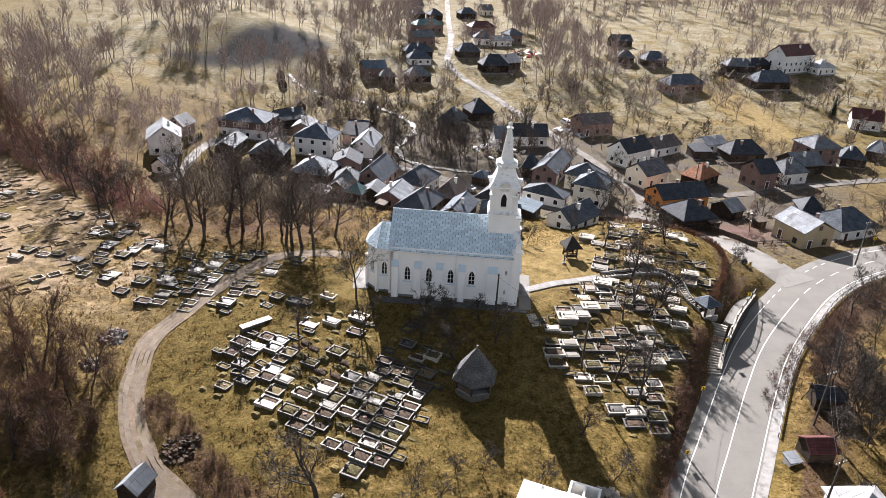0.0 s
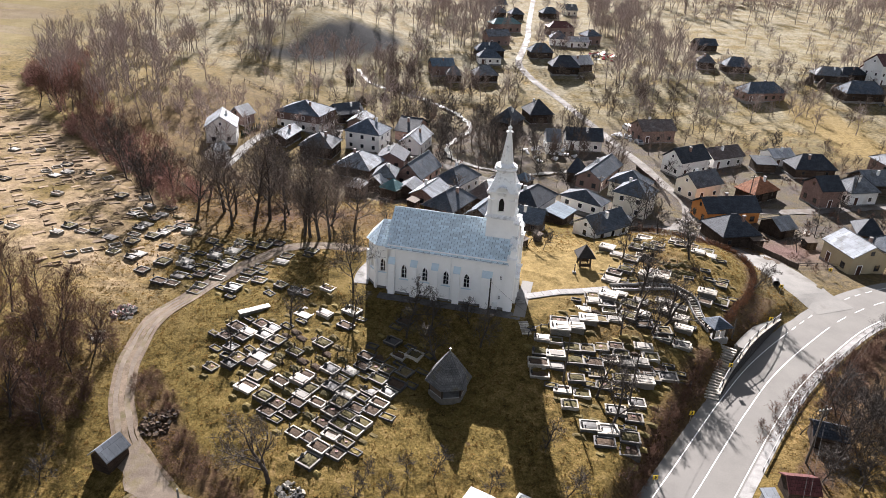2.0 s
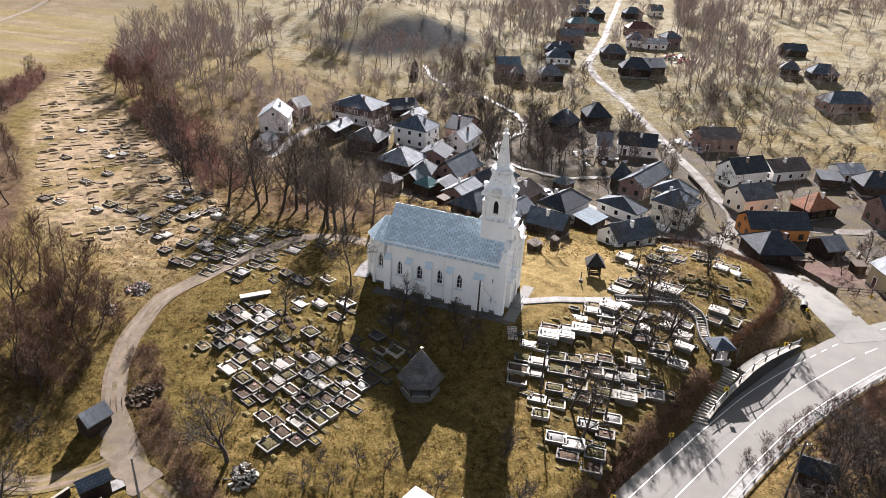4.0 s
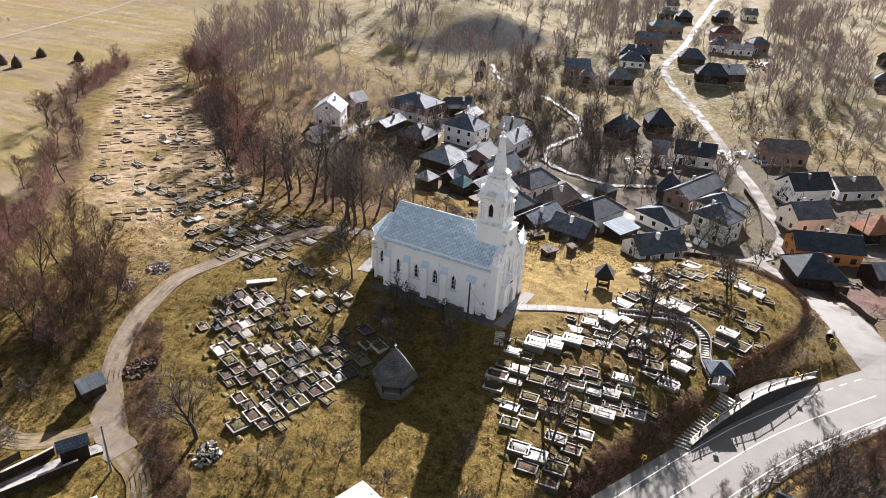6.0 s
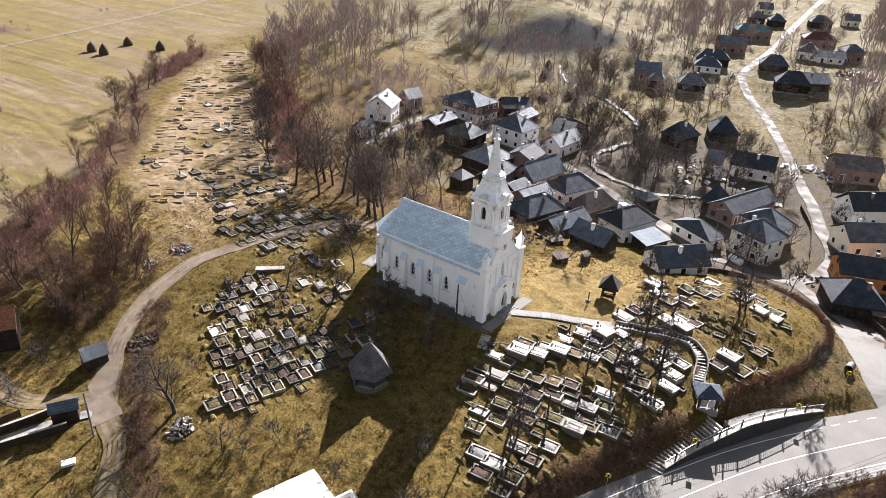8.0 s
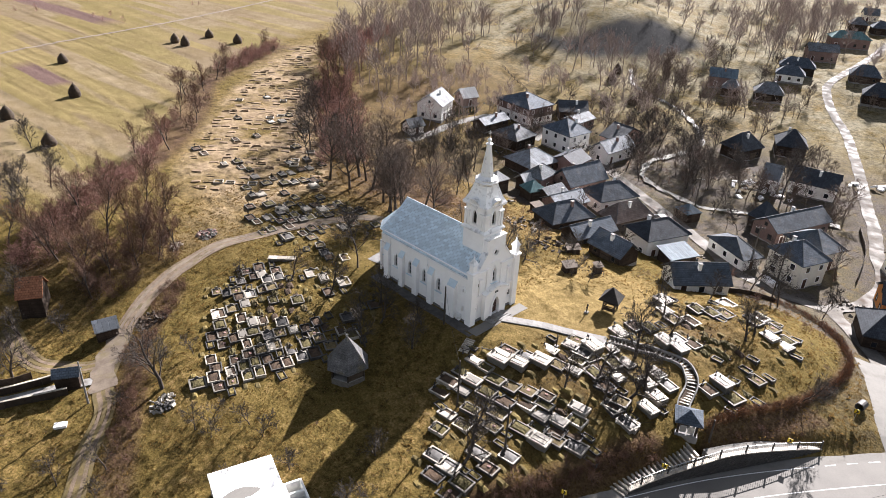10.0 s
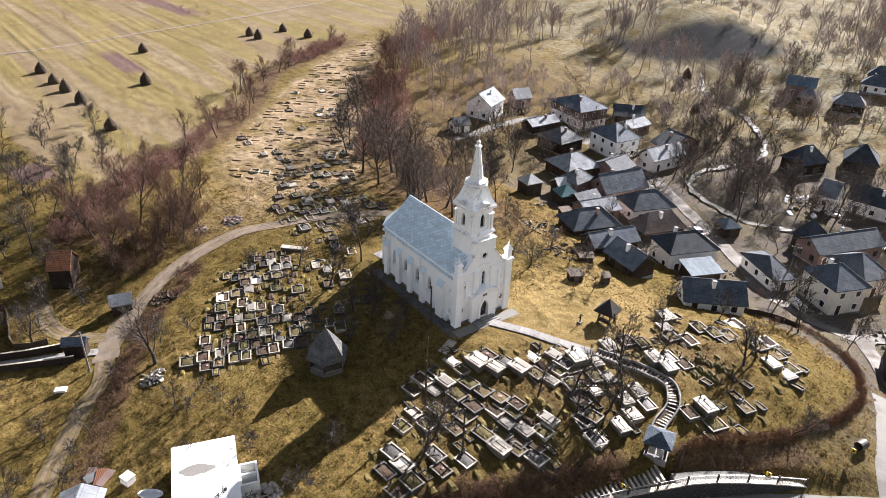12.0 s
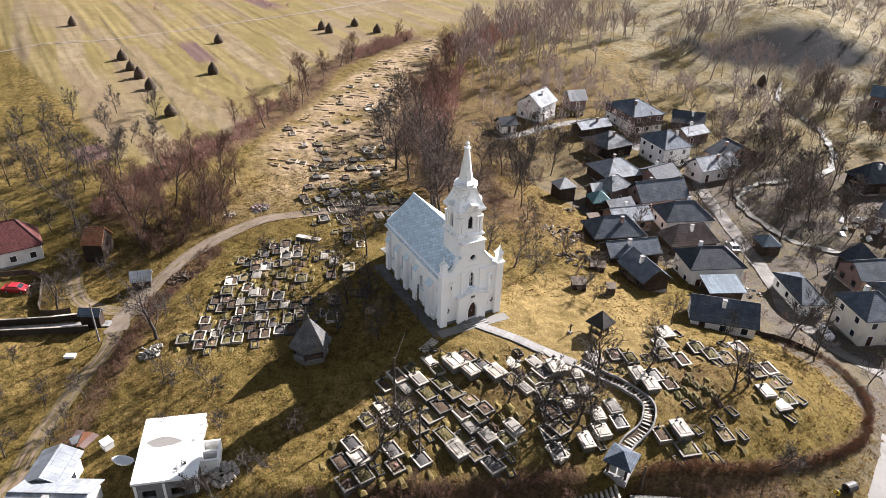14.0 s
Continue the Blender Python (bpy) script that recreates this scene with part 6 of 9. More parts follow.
graves(72, "sssfsSfdm", (32.2, 100.1), (35.9, 104.5), (35.9, 101.9), (38.3, 103.4), (38.1, 100.6), (38.3, 97.9), (37.6, 94), (34.8, 94.8), (35.8, 96.6))
graves(72, "sfgmSS", (27.5, 108.7), (28.3, 111.9), (30.2, 113), (31.5, 110.3), (33.6, 111.1), (36, 111))
graves(72, "fdfmmfSs", (36.8, 113.7), (31.6, 118), (34.7, 112.9), (34.4, 115.3), (34.2, 117.8), (33.9, 119.4), (27.6, 122.8), (29.3, 120))
graves(72, "ggFf", (33, 123.6), (35.2, 123.9), (35.2, 130.5), (36.9, 125.2))
graves(72, "fdfsgsm", (41.1, 129.1), (41.3, 126.1), (43.5, 127.3), (44.2, 124.3), (46.2, 126.1), (46.4, 124.6), (46.8, 122.7))
graves(72, "fSfgm", (46.5, 113.6), (43.4, 108.9), (42.6, 106.5), (45.6, 107.9), (46.2, 110.4))
graves(72, "mmmmmmm", (39, 114.5), (40.3, 114.8), (40.3, 117.1), (41.3, 114.5), (41.2, 117.4), (39, 116.6), (37.8, 116.3))
graves(72, "mmm", (36.4, 114.9), (38.9, 113.4), (42.6, 116.8))
graves(78, "ffffsfgf", (-33, 92.7), (-32.6, 95.9), (-32.7, 98.1), (-31.6, 100.4), (-28.8, 102.6), (-28.6, 105), (-24.9, 107.6), (-29.8, 95.8))
graves(78, "fffdFfff", (-38.9, 93.2), (-39, 91.7), (-43.9, 93.3), (-46.3, 93.4), (-44.2, 96.2), (-40.5, 96.4), (-38.9, 97.9), (-37.7, 99.8))
graves(78, "ffdsffgd", (-37.3, 96.2), (-37.7, 101.5), (-35.7, 104.4), (-39.1, 105.7), (-38.9, 107.9), (-39.7, 110.3), (-34.4, 108.8), (-32.3, 110.2))
graves(78, "dsddsdfd", (-40.9, 100.2), (-45.4, 100.3), (-44.1, 98.9), (-46.5, 103), (-41.4, 103.4), (-42.3, 106.4), (-49, 106.2), (-51.9, 105.7))
graves(78, "gsdffdf", (-49.3, 99.9), (-54.9, 101.8), (-55.3, 99.9), (-51.3, 96.6), (-59.4, 101.1), (-58.6, 105.7), (-59.9, 108.4))
graves(78, "gffsdsds", (-56.5, 109), (-55.4, 110.8), (-55.4, 113.3), (-51.5, 113.2), (-53.8, 114.8), (-60.5, 113.6), (-60.5, 116.5), (-60.1, 118.6))
graves(78, "ddffdmmm", (-60.4, 111.2), (-45.1, 109.9), (-60.4, 122.5), (-64.1, 121), (-65, 116.5), (-53.5, 116.5), (-51.1, 115.2), (-56.9, 118.9))
graves(78, "ssgfgfd", (-63, 105.7), (-72.1, 103.7), (-66.7, 106.7), (-68.7, 106), (-72, 107.1), (-81.4, 104.1), (-85.3, 104.3))
graves(78, "fffsssffd", (-85.1, 115), (-84.4, 120.8), (-100.4, 125.5), (-111.9, 143), (-92.1, 130.5), (-91.2, 133.5), (-95, 138.5), (-86.6, 134.7), (-71.8, 123.6))



def clear_patterns():
    for group in PATTERNS.values():
        for p in group:
            if id(p) in FRESH:
                for o in (*p.children_recursive, p):
                    bpy.data.objects.remove(o)


clear_patterns()


def old_mounds():
    """Rows of sunken graves, and some plain kerbs, on the west slope."""
    rng = random.Random(5)
    turf, kerbs = Shape(), Shape()
    made = 0
    for row in range(52):
        v = row * 2.7
        for col in range(-16, 17):
            u = col * 2.6 + rng.uniform(-0.5, 0.5)
            # rows lie across the slope that runs north-west
            x = -60 - v * 0.74 + u * 0.67 + rng.uniform(-0.3, 0.3)
            y = 100 + v * 0.67 + u * 0.74 + rng.uniform(-0.3, 0.3)
            left = float(np.interp(y, (79, 87, 97, 110, 132, 163, 187, 200), (-58, -67, -79, -93, -115, -144, -161, -165)))
            right = float(np.interp(y, (105, 120, 126, 147, 166, 192, 215), (-44, -53, -66, -94, -120, -152, -170)))
            patchy = noise.noise(Vector((x * 0.07, y * 0.07, 3.0)))
            if not left < x < right or near(TRACK, x, y) < 5 or rng.random() < 0.42 - 0.7 * patchy + 0.2 * (row < 8):
                continue
            if any(abs(x - a) < 1.7 and abs(y - b) < 1.7 for a, b in GRAVE_SPOTS):
                continue
            m = pose(x, y, gz(x, y), 0, 0, -42 + rng.uniform(-6, 6))
            pick, w, l = rng.random(), rng.uniform(0.95, 1.3), rng.uniform(1.9, 2.3)
            if pick < (0.06 if row < 30 else 0.03):
                k = kerb_ring(rng.uniform(1.3, 1.9), 2.0, 0.16, -0.3, rng.uniform(0.3, 0.5), 0.02)
                kerbs.add(k.v, k.f, m)
            elif pick < 0.45:
                k = kerb_ring(w, l, 0.2, -0.3, rng.uniform(0.08, 0.22), 0.06)
                turf.add(k.v, k.f, m)
            else:
                turf.box(-w / 2, w / 2, -l / 2, l / 2, -0.3, rng.uniform(0.06, 0.24), 0.12, m)
    tagged(part("grave_mounds", turf, "straw_mound", turn_out=False), "rows of sunken grave mounds under dry grass", "graves", kind="stuff")
    tagged(part("grave_kerbs", kerbs, "terrazzo", turn_out=False), "scattered plain concrete grave kerbs on the slope", "graves", kind="stuff")


MAT["straw_mound"] = surface("mound_turf", (0.076, 0.052, 0.031), (0.232, 0.163, 0.101), 0.9, 0.95, 0.8, spread=0.3, island=True, coords="World")
old_mounds()


def mossy_gaps():
    """Sunken, overgrown plots squeezed in between the kept graves."""
    rng = random.Random(9)
    turf, kerbs = Shape(), Shape()
    for x, y in list(GRAVE_SPOTS):
        turn = 66 if x < 2 and y < 98 else 78 if x < 0 else 84
        for _ in range(6):
            a, d = rng.uniform(0, 6.28), rng.uniform(1.9, 2.5)
            px, py = x + d * math.cos(a), y + d * math.sin(a)
            if px < -45 or any(math.hypot(px - b, py - c) < 1.55 for b, c in GRAVE_SPOTS) or near(CHURCH_AXIS, px, py) < 8 or near(TRACK, px, py) < 2 or near(PATHS, px, py) < 2.2:
                continue
            m = pose(px, py, gz(px, py), 0, 0, turn + rng.uniform(-8, 8))
            w, l = rng.uniform(0.8, 1.15), rng.uniform(1.6, 2.0)
            if rng.random() < 0.35:
                k = kerb_ring(w, l, 0.14, -0.4, rng.uniform(0.15, 0.35), 0.03)
                kerbs.add(k.v, k.f, m)
            h = heap(w - 0.05, l - 0.05, -0.12, rng.uniform(0.25, 0.45), rng, 5)
            turf.add(h.v, h.f, m)
            GRAVE_SPOTS.append((px, py))
    tagged(part("grave_mounds", turf, "moss_mound", turn_out=False), "mossy sunken grave mounds between the kerbed graves", "graves", kind="stuff")
    tagged(part("grave_kerbs", kerbs, "terrazzo_dark", turn_out=False), "old dark kerbs of forgotten graves", "graves", kind="stuff")


PATHS = [(13.6, 97.9), (27.2, 105.6), (33.6, 108.1), (38.5, 108.3), (40.8, 105.1), (42.8, 99.3)]
MAT["moss_mound"] = surface("mossy_mound", (0.045, 0.035, 0.011), (0.188, 0.140, 0.044), 1.2, 0.95, 0.9, spread=0.3, island=True, coords="World")
mossy_gaps()



# ---- trees, shrubs and hedges ----
def tip(s, a, b, r):
    """A twig: a slim tapering blade."""
    d = (b - a).normalized()
    n = d.orthogonal().normalized()
    n.rotate(Matrix.Rotation(a.x * 37 + b.z * 91, 3, d))
    k = len(s.v)
    s.v += [tuple(a + n * r * 1.25), tuple(a - n * r * 1.25), tuple(b)]
    s.f.append((k, k + 1, k + 2))


def grow(seed, height, spread, counts, lift=0.55, lean=0.1, bole=0.28, girth=0.02, fine=0.016, low=False, bend=0.15):
    """A bare tree: trunk and limbs in one shape, the finer crown in another."""
    rng = random.Random(seed)
    wood, crown = Shape(), Shape()
    thin = (0.08, fine * 1.8, fine * 1.3, fine * 1.05, fine * 0.9)

    def branch(p, d, length, r, level):
        if level == len(counts):
            tip(crown, p, p + (d + Vector((rng.gauss(0, 0.15), rng.gauss(0, 0.15), 0.1))).normalized() * length, r)
            return
        parts = ((3, 2, 1, 1) if low else (4, 3, 1, 1))[level]
        pts, rad = [p], [r]
        for k in range(parts):
            d = (d + Vector((rng.gauss(0, bend), rng.gauss(0, bend), rng.gauss(0.06, 0.1)))).normalized()
            p = p + d * length / parts
            pts.append(p)
            rad.append(r * (1 - 0.75 * (k + 1) / parts))
        sides = ((4, 3, 3, 3) if low else (7, 5, 3, 3))[level]
        target = wood if level < 2 else crown
        if low and level == 1:
            for a, b, ra, rb in zip(pts, pts[1:], rad, rad[1:]):
                w = (b - a).orthogonal().normalized()
                w.rotate(Matrix.Rotation(rng.uniform(0, 3.14), 3, (b - a).normalized()))
                target.add([a + w * ra * 1.2, a - w * ra * 1.2, b - w * rb * 1.2, b + w * rb * 1.2], [(0, 1, 2, 3)])
            pairs = ()
        elif level > (1 if low else 2):
            tip(target, pts[0], pts[-1] + (pts[-1] - pts[0]) * 0.1, r * 1.2)
            pairs = ()
        else:
            pairs = zip(zip(pts, pts[1:]), zip(rad, rad[1:]))
        for (a, b), (ra, rb) in pairs:
            target.tube(a, b, ra, rb, sides, False)
        n = counts[level]
        start = bole if level == 0 else 0.25
        for i in range(n):
            t = start + (1 - start) * (i + rng.random()) / n
            f = min(t, 0.999) * parts
            k = int(f)
            q = pts[k].lerp(pts[k + 1], f - k)
            axis = (pts[k + 1] - pts[k]).normalized()
            side = axis.orthogonal().normalized()
            side.rotate(Matrix.Rotation(rng.uniform(0, 6.2832) if level else i * 2.4 + rng.uniform(-0.5, 0.5), 3, axis))
            tilt = rng.uniform(0.7, 1.2) * spread * (1.35 - 0.6 * t if level == 0 else 1.1)
            nd = (axis + side * tilt + Vector((0, 0, lift * 0.3))).normalized()
            shrink = (0.60 - 0.30 * t) if level == 0 else rng.uniform(0.36, 0.58)
            branch(q, nd, length * shrink * rng.uniform(0.8, 1.15), max(rad[k] * 0.5, thin[min(level + 1, 4)]), level + 1)

    branch(Vector((0, 0, -0.4)), Vector((rng.gauss(0, lean), rng.gauss(0, lean), 1)).normalized(), height, height * girth, 0)
    return wood, crown


def tree_pattern(name, label, seed, height, spread, counts, crown_material="twig_near", **kw):
    ob = thing(name, label, "tree", pose(0, -500, 0), "bare trees")
    wood, crown = grow(seed, height, spread, counts, **kw)
    part("trunk", wood, "bark", ob, smooth=True, turn_out=False)
    part("crown", crown, crown_material, ob, "fine bare twigs" if crown_material != "leaf_brown" else "withered brown leaves", turn_out=False)
    return ob


TALL = [tree_pattern("tree", "tall bare deciduous tree with upright limbs", 20 + k, 11 + 0.8 * k, 1.15, (14, 8, 6, 4), "twig_brown", lift=0.75, lean=0.05, bole=0.25, girth=0.027, bend=0.09) for k in range(4)]
BROAD = [tree_pattern("tree", "spreading bare fruit tree with crooked limbs", 40 + k, 5.6 + 0.5 * k, 1.0, (10, 7, 6, 4), lift=0.35, lean=0.2, bole=0.2, girth=0.034, fine=0.016) for k in range(4)]
MIDDLE = [tree_pattern("tree", "bare rounded tree with many fine twigs", 60 + k, 8 + k, 0.9, (11, 8, 7, 4), "twig_near", lift=0.6, girth=0.018, fine=0.022) for k in range(4)]
SMALL = [tree_pattern("fruit_tree", "small bare orchard tree with thin twigs", 80 + k, 3.8 + 0.4 * k, 1.0, (8, 7, 6, 3), lift=0.4, lean=0.15, bole=0.22, girth=0.022, fine=0.019) for k in range(4)]
RED = [tree_pattern("tree", "young bare tree with dark reddish twigs", 100 + k, 7 + k, 0.8, (11, 8, 6, 4), "bramble", lift=0.7, fine=0.018) for k in range(3)]
SHRUB = [tree_pattern("shrub", "leafless reddish-brown shrub on rough grass", 120 + k, 2.4 + 0.3 * k, 1.0, (14, 8, 6), "bramble", lift=0.5, bole=0.03, girth=0.012, fine=0.012) for k in range(3)]
ALL_PATTERNS = TALL + BROAD + MIDDLE + SMALL + RED + SHRUB
UNUSED = {id(p) for p in ALL_PATTERNS}
TAKEN = []


def plant(patterns, x, y, size=1.0, rng=RNG):
    p = rng.choice(patterns)
    s = size * rng.uniform(0.85, 1.15)
    m = pose(x, y, gz(x, y), rng.uniform(-3, 3), rng.uniform(-3, 3), rng.uniform(0, 360)) @ Matrix.Diagonal((s, s, s * rng.uniform(0.9, 1.1), 1))
    TAKEN.append((x, y))
    if id(p) in UNUSED:
        UNUSED.discard(id(p))
        p.matrix_basis = m
        return p
    keep = p.scale.copy()
    p.scale = (1, 1, 1)
    c = copy_thing(p, m)
    p.scale = keep
    return c


HOUSE_SPOTS = [(o.matrix_basis.translation.x, o.matrix_basis.translation.y) for o in scene.objects if o.get("category") in ("house", "barn")]
LINES = ((ROAD, 6.5), (LANE, 3.6), (VILLAGE, 2.8), (EAST, 2.8), (TRACK, 2.4), (SPUR, 2.2), (SOUTHWAY, 2.0), (YARDWAY, 2.0), (RIVER, 2.0), (CHURCH_AXIS, 9))


def free(x, y, room=1.5, house_room=7.0):
    if any(near(line, x, y) < d for line, d in LINES):
        return False
    if any(math.hypot(x - a, y - b) < house_room for a, b in HOUSE_SPOTS):
        return False
    if any(math.hypot(x - a, y - b) < 1.4 for a, b in GRAVE_SPOTS):
        return False
    return not any(math.hypot(x - a, y - b) < room for a, b in TAKEN)


def scatter(patterns, n, x0, x1, y0, y1, seed, size=1.0, room=1.5, inside=None, house_room=7.0):
    rng = random.Random(seed)
    for _ in range(n * 8):
        if n <= 0:
            break
        x, y = rng.uniform(x0, x1), rng.uniform(y0, y1)
        if (inside is None or inside(x, y)) and free(x, y, room, house_room):
            plant(patterns, x, y, size, rng)
            n -= 1


# single trees that stand out
for x, y in ((-50.1, 125.5), (-47.5, 125.2), (-42, 122), (-39.1, 122.7), (-28.9, 114.7), (-27.5, 114), (-25.6, 113.7), (-23.5, 113.6), (-20.6, 119.2), (-45, 118), (-34, 118), (-31, 121), (-53, 119), (-56, 130), (-37, 128), (-26, 122)):
    plant(TALL, x, y, 0.95)
for x, y in ((-77.3, 134.2), (-63.1, 121.2), (-12.8, 92.3), (-68, 125), (-46, 132), (-52.4, 146.4), (-53.6, 160), (34, 146.2)):
    plant(MIDDLE, x, y, 1.0)
for x, y, s in ((2.6, 80.3, 1.1), (8.2, 84.2, 0.95), (-10.8, 84.6, 0.85), (29.8, 118.4, 0.8), (32.1, 105.3, 1.3), (33.4, 112.7, 0.95), (36.4, 100.5, 1.0), (-12.3, 56.6, 1.35), (42.1, 120.3, 1.0), (42.4, 122.9, 0.9), (18.2, 68, 0.8), (-2.5, 84, 0.75), (26.6, 74.3, 1.0), (24.6, 78.8, 0.9), (28.4, 93, 1.0), (33.2, 95.4, 1.15), (30.4, 97, 0.95), (35.4, 98.3, 1.0), (2, 113, 0.8), (4, 116, 0.9), (-5, 112, 0.9), (-33.6, 44.3, 0.9), (-48, 52, 1.1), (-43, 49, 1.0), (-3, 88, 0.8), (0.5, 85, 0.8), (6, 88.5, 0.6), (-20, 84, 0.6), (-27, 78, 0.6)):
    plant(BROAD, x, y, s)
# belts, gardens and banks; the nearest as single trees
MEADOW_EDGE = MEADOW_SIDE


def wood_edge(y):
    return float(np.interp(y, (115, 126, 147.5, 166, 192, 230, 330), (-50, -64, -92, -118, -148, -172, -185)))


scatter(MIDDLE, 9, -66, -20, 126, 158, 2, 0.9, 4)
scatter(RED, 22, -135, -62, 122, 200, 3, 1.0, 2.4, lambda x, y: 0 < x - wood_edge(y) < 14)
scatter(SHRUB, 40, -166, -46, 52, 180, 6, 1.15, 1.1, lambda x, y: near(MEADOW_EDGE, x, y) < 4.0)
scatter(RED, 22, -166, -46, 52, 180, 7, 0.9, 2.0, lambda x, y: near(MEADOW_EDGE, x, y) < 5)
scatter(RED, 13, -64, -46, 60, 84, 8, 1.1, 2.2)
scatter(MIDDLE, 8, -90, -56, 40, 72, 28, 0.9, 4)
scatter(RED, 8, -58, -43, 60, 78, 29, 0.8, 2.0)
scatter(SHRUB, 18, -52, -42, 60, 78, 9, 1.1, 1.1)
scatter(SMALL, 34, -125, -56, 30, 80, 10, 1.3, 3.0, lambda x, y: near(MEADOW_EDGE, x, y) > 5 and y < 62 + 0.0 * x + max(0, -70 - x) * 0.35)
scatter(SMALL, 18, -40, 2, 30, 56, 11, 0.9, 2.4)
scatter(SMALL, 14, -18, 26, 50, 66, 12, 0.8, 2.6)
scatter(MIDDLE, 13, -40, 24, 184, 232, 13, 0.95, 2.6, lambda x, y: near(RIVER, x, y) < 12)
scatter(SMALL, 40, -60, 100, 140, 230, 15, 1.2, 3.0, None, 6.0)
scatter(SMALL, 16, -20, 34, 118, 136, 16, 0.9, 2.5)
scatter(MIDDLE, 12, 50, 92, 66, 116, 17, 0.7, 4.0)
scatter(SMALL, 18, 54, 98, 70, 120, 18, 1.0, 2.4)
scatter(MIDDLE, 9, 51, 64, 68, 88, 71, 0.75, 2.4, None, 3.0)
scatter(SMALL, 16, 46, 68, 58, 96, 72, 1.1, 1.8, None, 2.8)
scatter(SHRUB, 30, 26, 80, 55, 120, 19, 0.8, 1.1, lambda x, y: 6.5 < near(ROAD, x, y) < 8.6)


def clear_unused():
    for p in ALL_PATTERNS:
        if id(p) in UNUSED:
            for o in (*p.children_recursive, p):
                bpy.data.objects.remove(o)


clear_unused()


def bulk(name, label, spots, patterns, material, category="woods"):
    """Many trees too far away to count, as one mesh of the same low forms."""
    verts, faces, k = [], [], 0
    shapes = []
    for wood, crown in patterns:
        v = np.array(wood.v + crown.v)
        f = [tuple(i for i in q) for q in wood.f] + [tuple(i + len(wood.v) for i in q) for q in crown.f]
        shapes.append((v, f))
    rng = random.Random(len(spots))
    for x, y, s in spots:
        v, f = shapes[rng.randrange(len(shapes))]
        a = rng.uniform(0, 6.28)
        c, d = math.cos(a) * s, math.sin(a) * s
        z = gz(x, y)
        w = np.stack([v[:, 0] * c - v[:, 1] * d + x, v[:, 0] * d + v[:, 1] * c + y, v[:, 2] * s + z], -1)
        verts.append(w)
        faces += [tuple(i + k for i in q) for q in f]
        k += len(w)
    me = bpy.data.meshes.new(name)
    me.from_pydata(np.concatenate(verts).tolist(), [], faces)
    me.materials.append(MAT[material])
    me.update()
    return tagged(new(name, me), label, category, kind="stuff")


LOW = [grow(200 + k, 8.2, 1.0, (11, 7, 5), lift=0.6, girth=0.02, fine=0.036, low=True) for k in range(5)]
LOW_TALL = [grow(240 + k, 11.5, 0.75, (11, 7, 5), lift=0.9, girth=0.017, fine=0.036, bole=0.35, low=True, bend=0.07) for k in range(4)]
LOW_SHRUB = [grow(220 + k, 2.2, 1.1, (10, 6, 4), lift=0.45, bole=0.02, girth=0.012, fine=0.014, low=True) for k in range(3)]


def spread_spots(n, seed, x0, x1, y0, y1, size, inside=None, clump=0.1):
    rng = random.Random(seed)
    out = []
    for _ in range(n * 6):
        if len(out) >= n:
            break
        x, y = rng.uniform(x0, x1), rng.uniform(y0, y1)
        if inside is not None and not inside(x, y):
            continue
        if noise.noise(Vector((x * 0.018, y * 0.018, seed))) < rng.uniform(-0.5, 0.5) * (1 - clump) - 0.05:
            continue
        if near(LANE, x, y) < 6 or near(VILLAGE, x, y) < 3 or near(EAST, x, y) < 3 or near(RIVER, x, y) < 2 or any(abs(x - a) < 6 and abs(y - b) < 7 for a, b in HOUSE_SPOTS):
            continue
        if bump2((x + 75) * 0.58 + (y - 305) * 0.81, (y - 305) * 0.58 - (x + 75) * 0.81, 0, 0, 30, 16) > 0.3 and rng.random() < 0.9:
            continue
        out.append((x, y, size * rng.uniform(0.6, 1.2)))
    return out


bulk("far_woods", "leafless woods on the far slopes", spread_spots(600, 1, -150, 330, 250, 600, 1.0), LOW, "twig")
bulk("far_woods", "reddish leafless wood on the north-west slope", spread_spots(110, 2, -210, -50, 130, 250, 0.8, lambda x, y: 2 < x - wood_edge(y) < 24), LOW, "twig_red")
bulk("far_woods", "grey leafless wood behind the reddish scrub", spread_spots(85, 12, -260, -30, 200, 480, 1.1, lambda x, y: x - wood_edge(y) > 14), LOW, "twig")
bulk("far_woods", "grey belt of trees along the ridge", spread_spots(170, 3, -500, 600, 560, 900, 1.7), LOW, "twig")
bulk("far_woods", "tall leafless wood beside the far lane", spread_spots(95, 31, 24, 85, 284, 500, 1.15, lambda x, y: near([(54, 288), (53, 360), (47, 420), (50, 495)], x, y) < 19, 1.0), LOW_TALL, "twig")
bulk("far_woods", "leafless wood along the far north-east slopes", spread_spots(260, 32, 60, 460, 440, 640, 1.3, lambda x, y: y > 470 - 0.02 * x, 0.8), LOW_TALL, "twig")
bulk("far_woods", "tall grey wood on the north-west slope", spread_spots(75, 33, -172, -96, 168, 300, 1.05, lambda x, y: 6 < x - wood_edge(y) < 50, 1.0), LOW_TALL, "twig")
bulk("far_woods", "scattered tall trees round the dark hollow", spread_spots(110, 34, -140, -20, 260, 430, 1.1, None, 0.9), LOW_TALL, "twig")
HEDGEROWS = [[(118, 295), (122, 270), (124, 239), (122, 222)], [(87, 278), (96, 259), (99, 235), (100, 222)], [(55, 302), (69, 274), (79, 247)], [(104, 376), (128, 387), (154, 364), (200, 372)], [(142, 268), (140, 243)], [(39, 314), (46, 290), (52, 264)]]
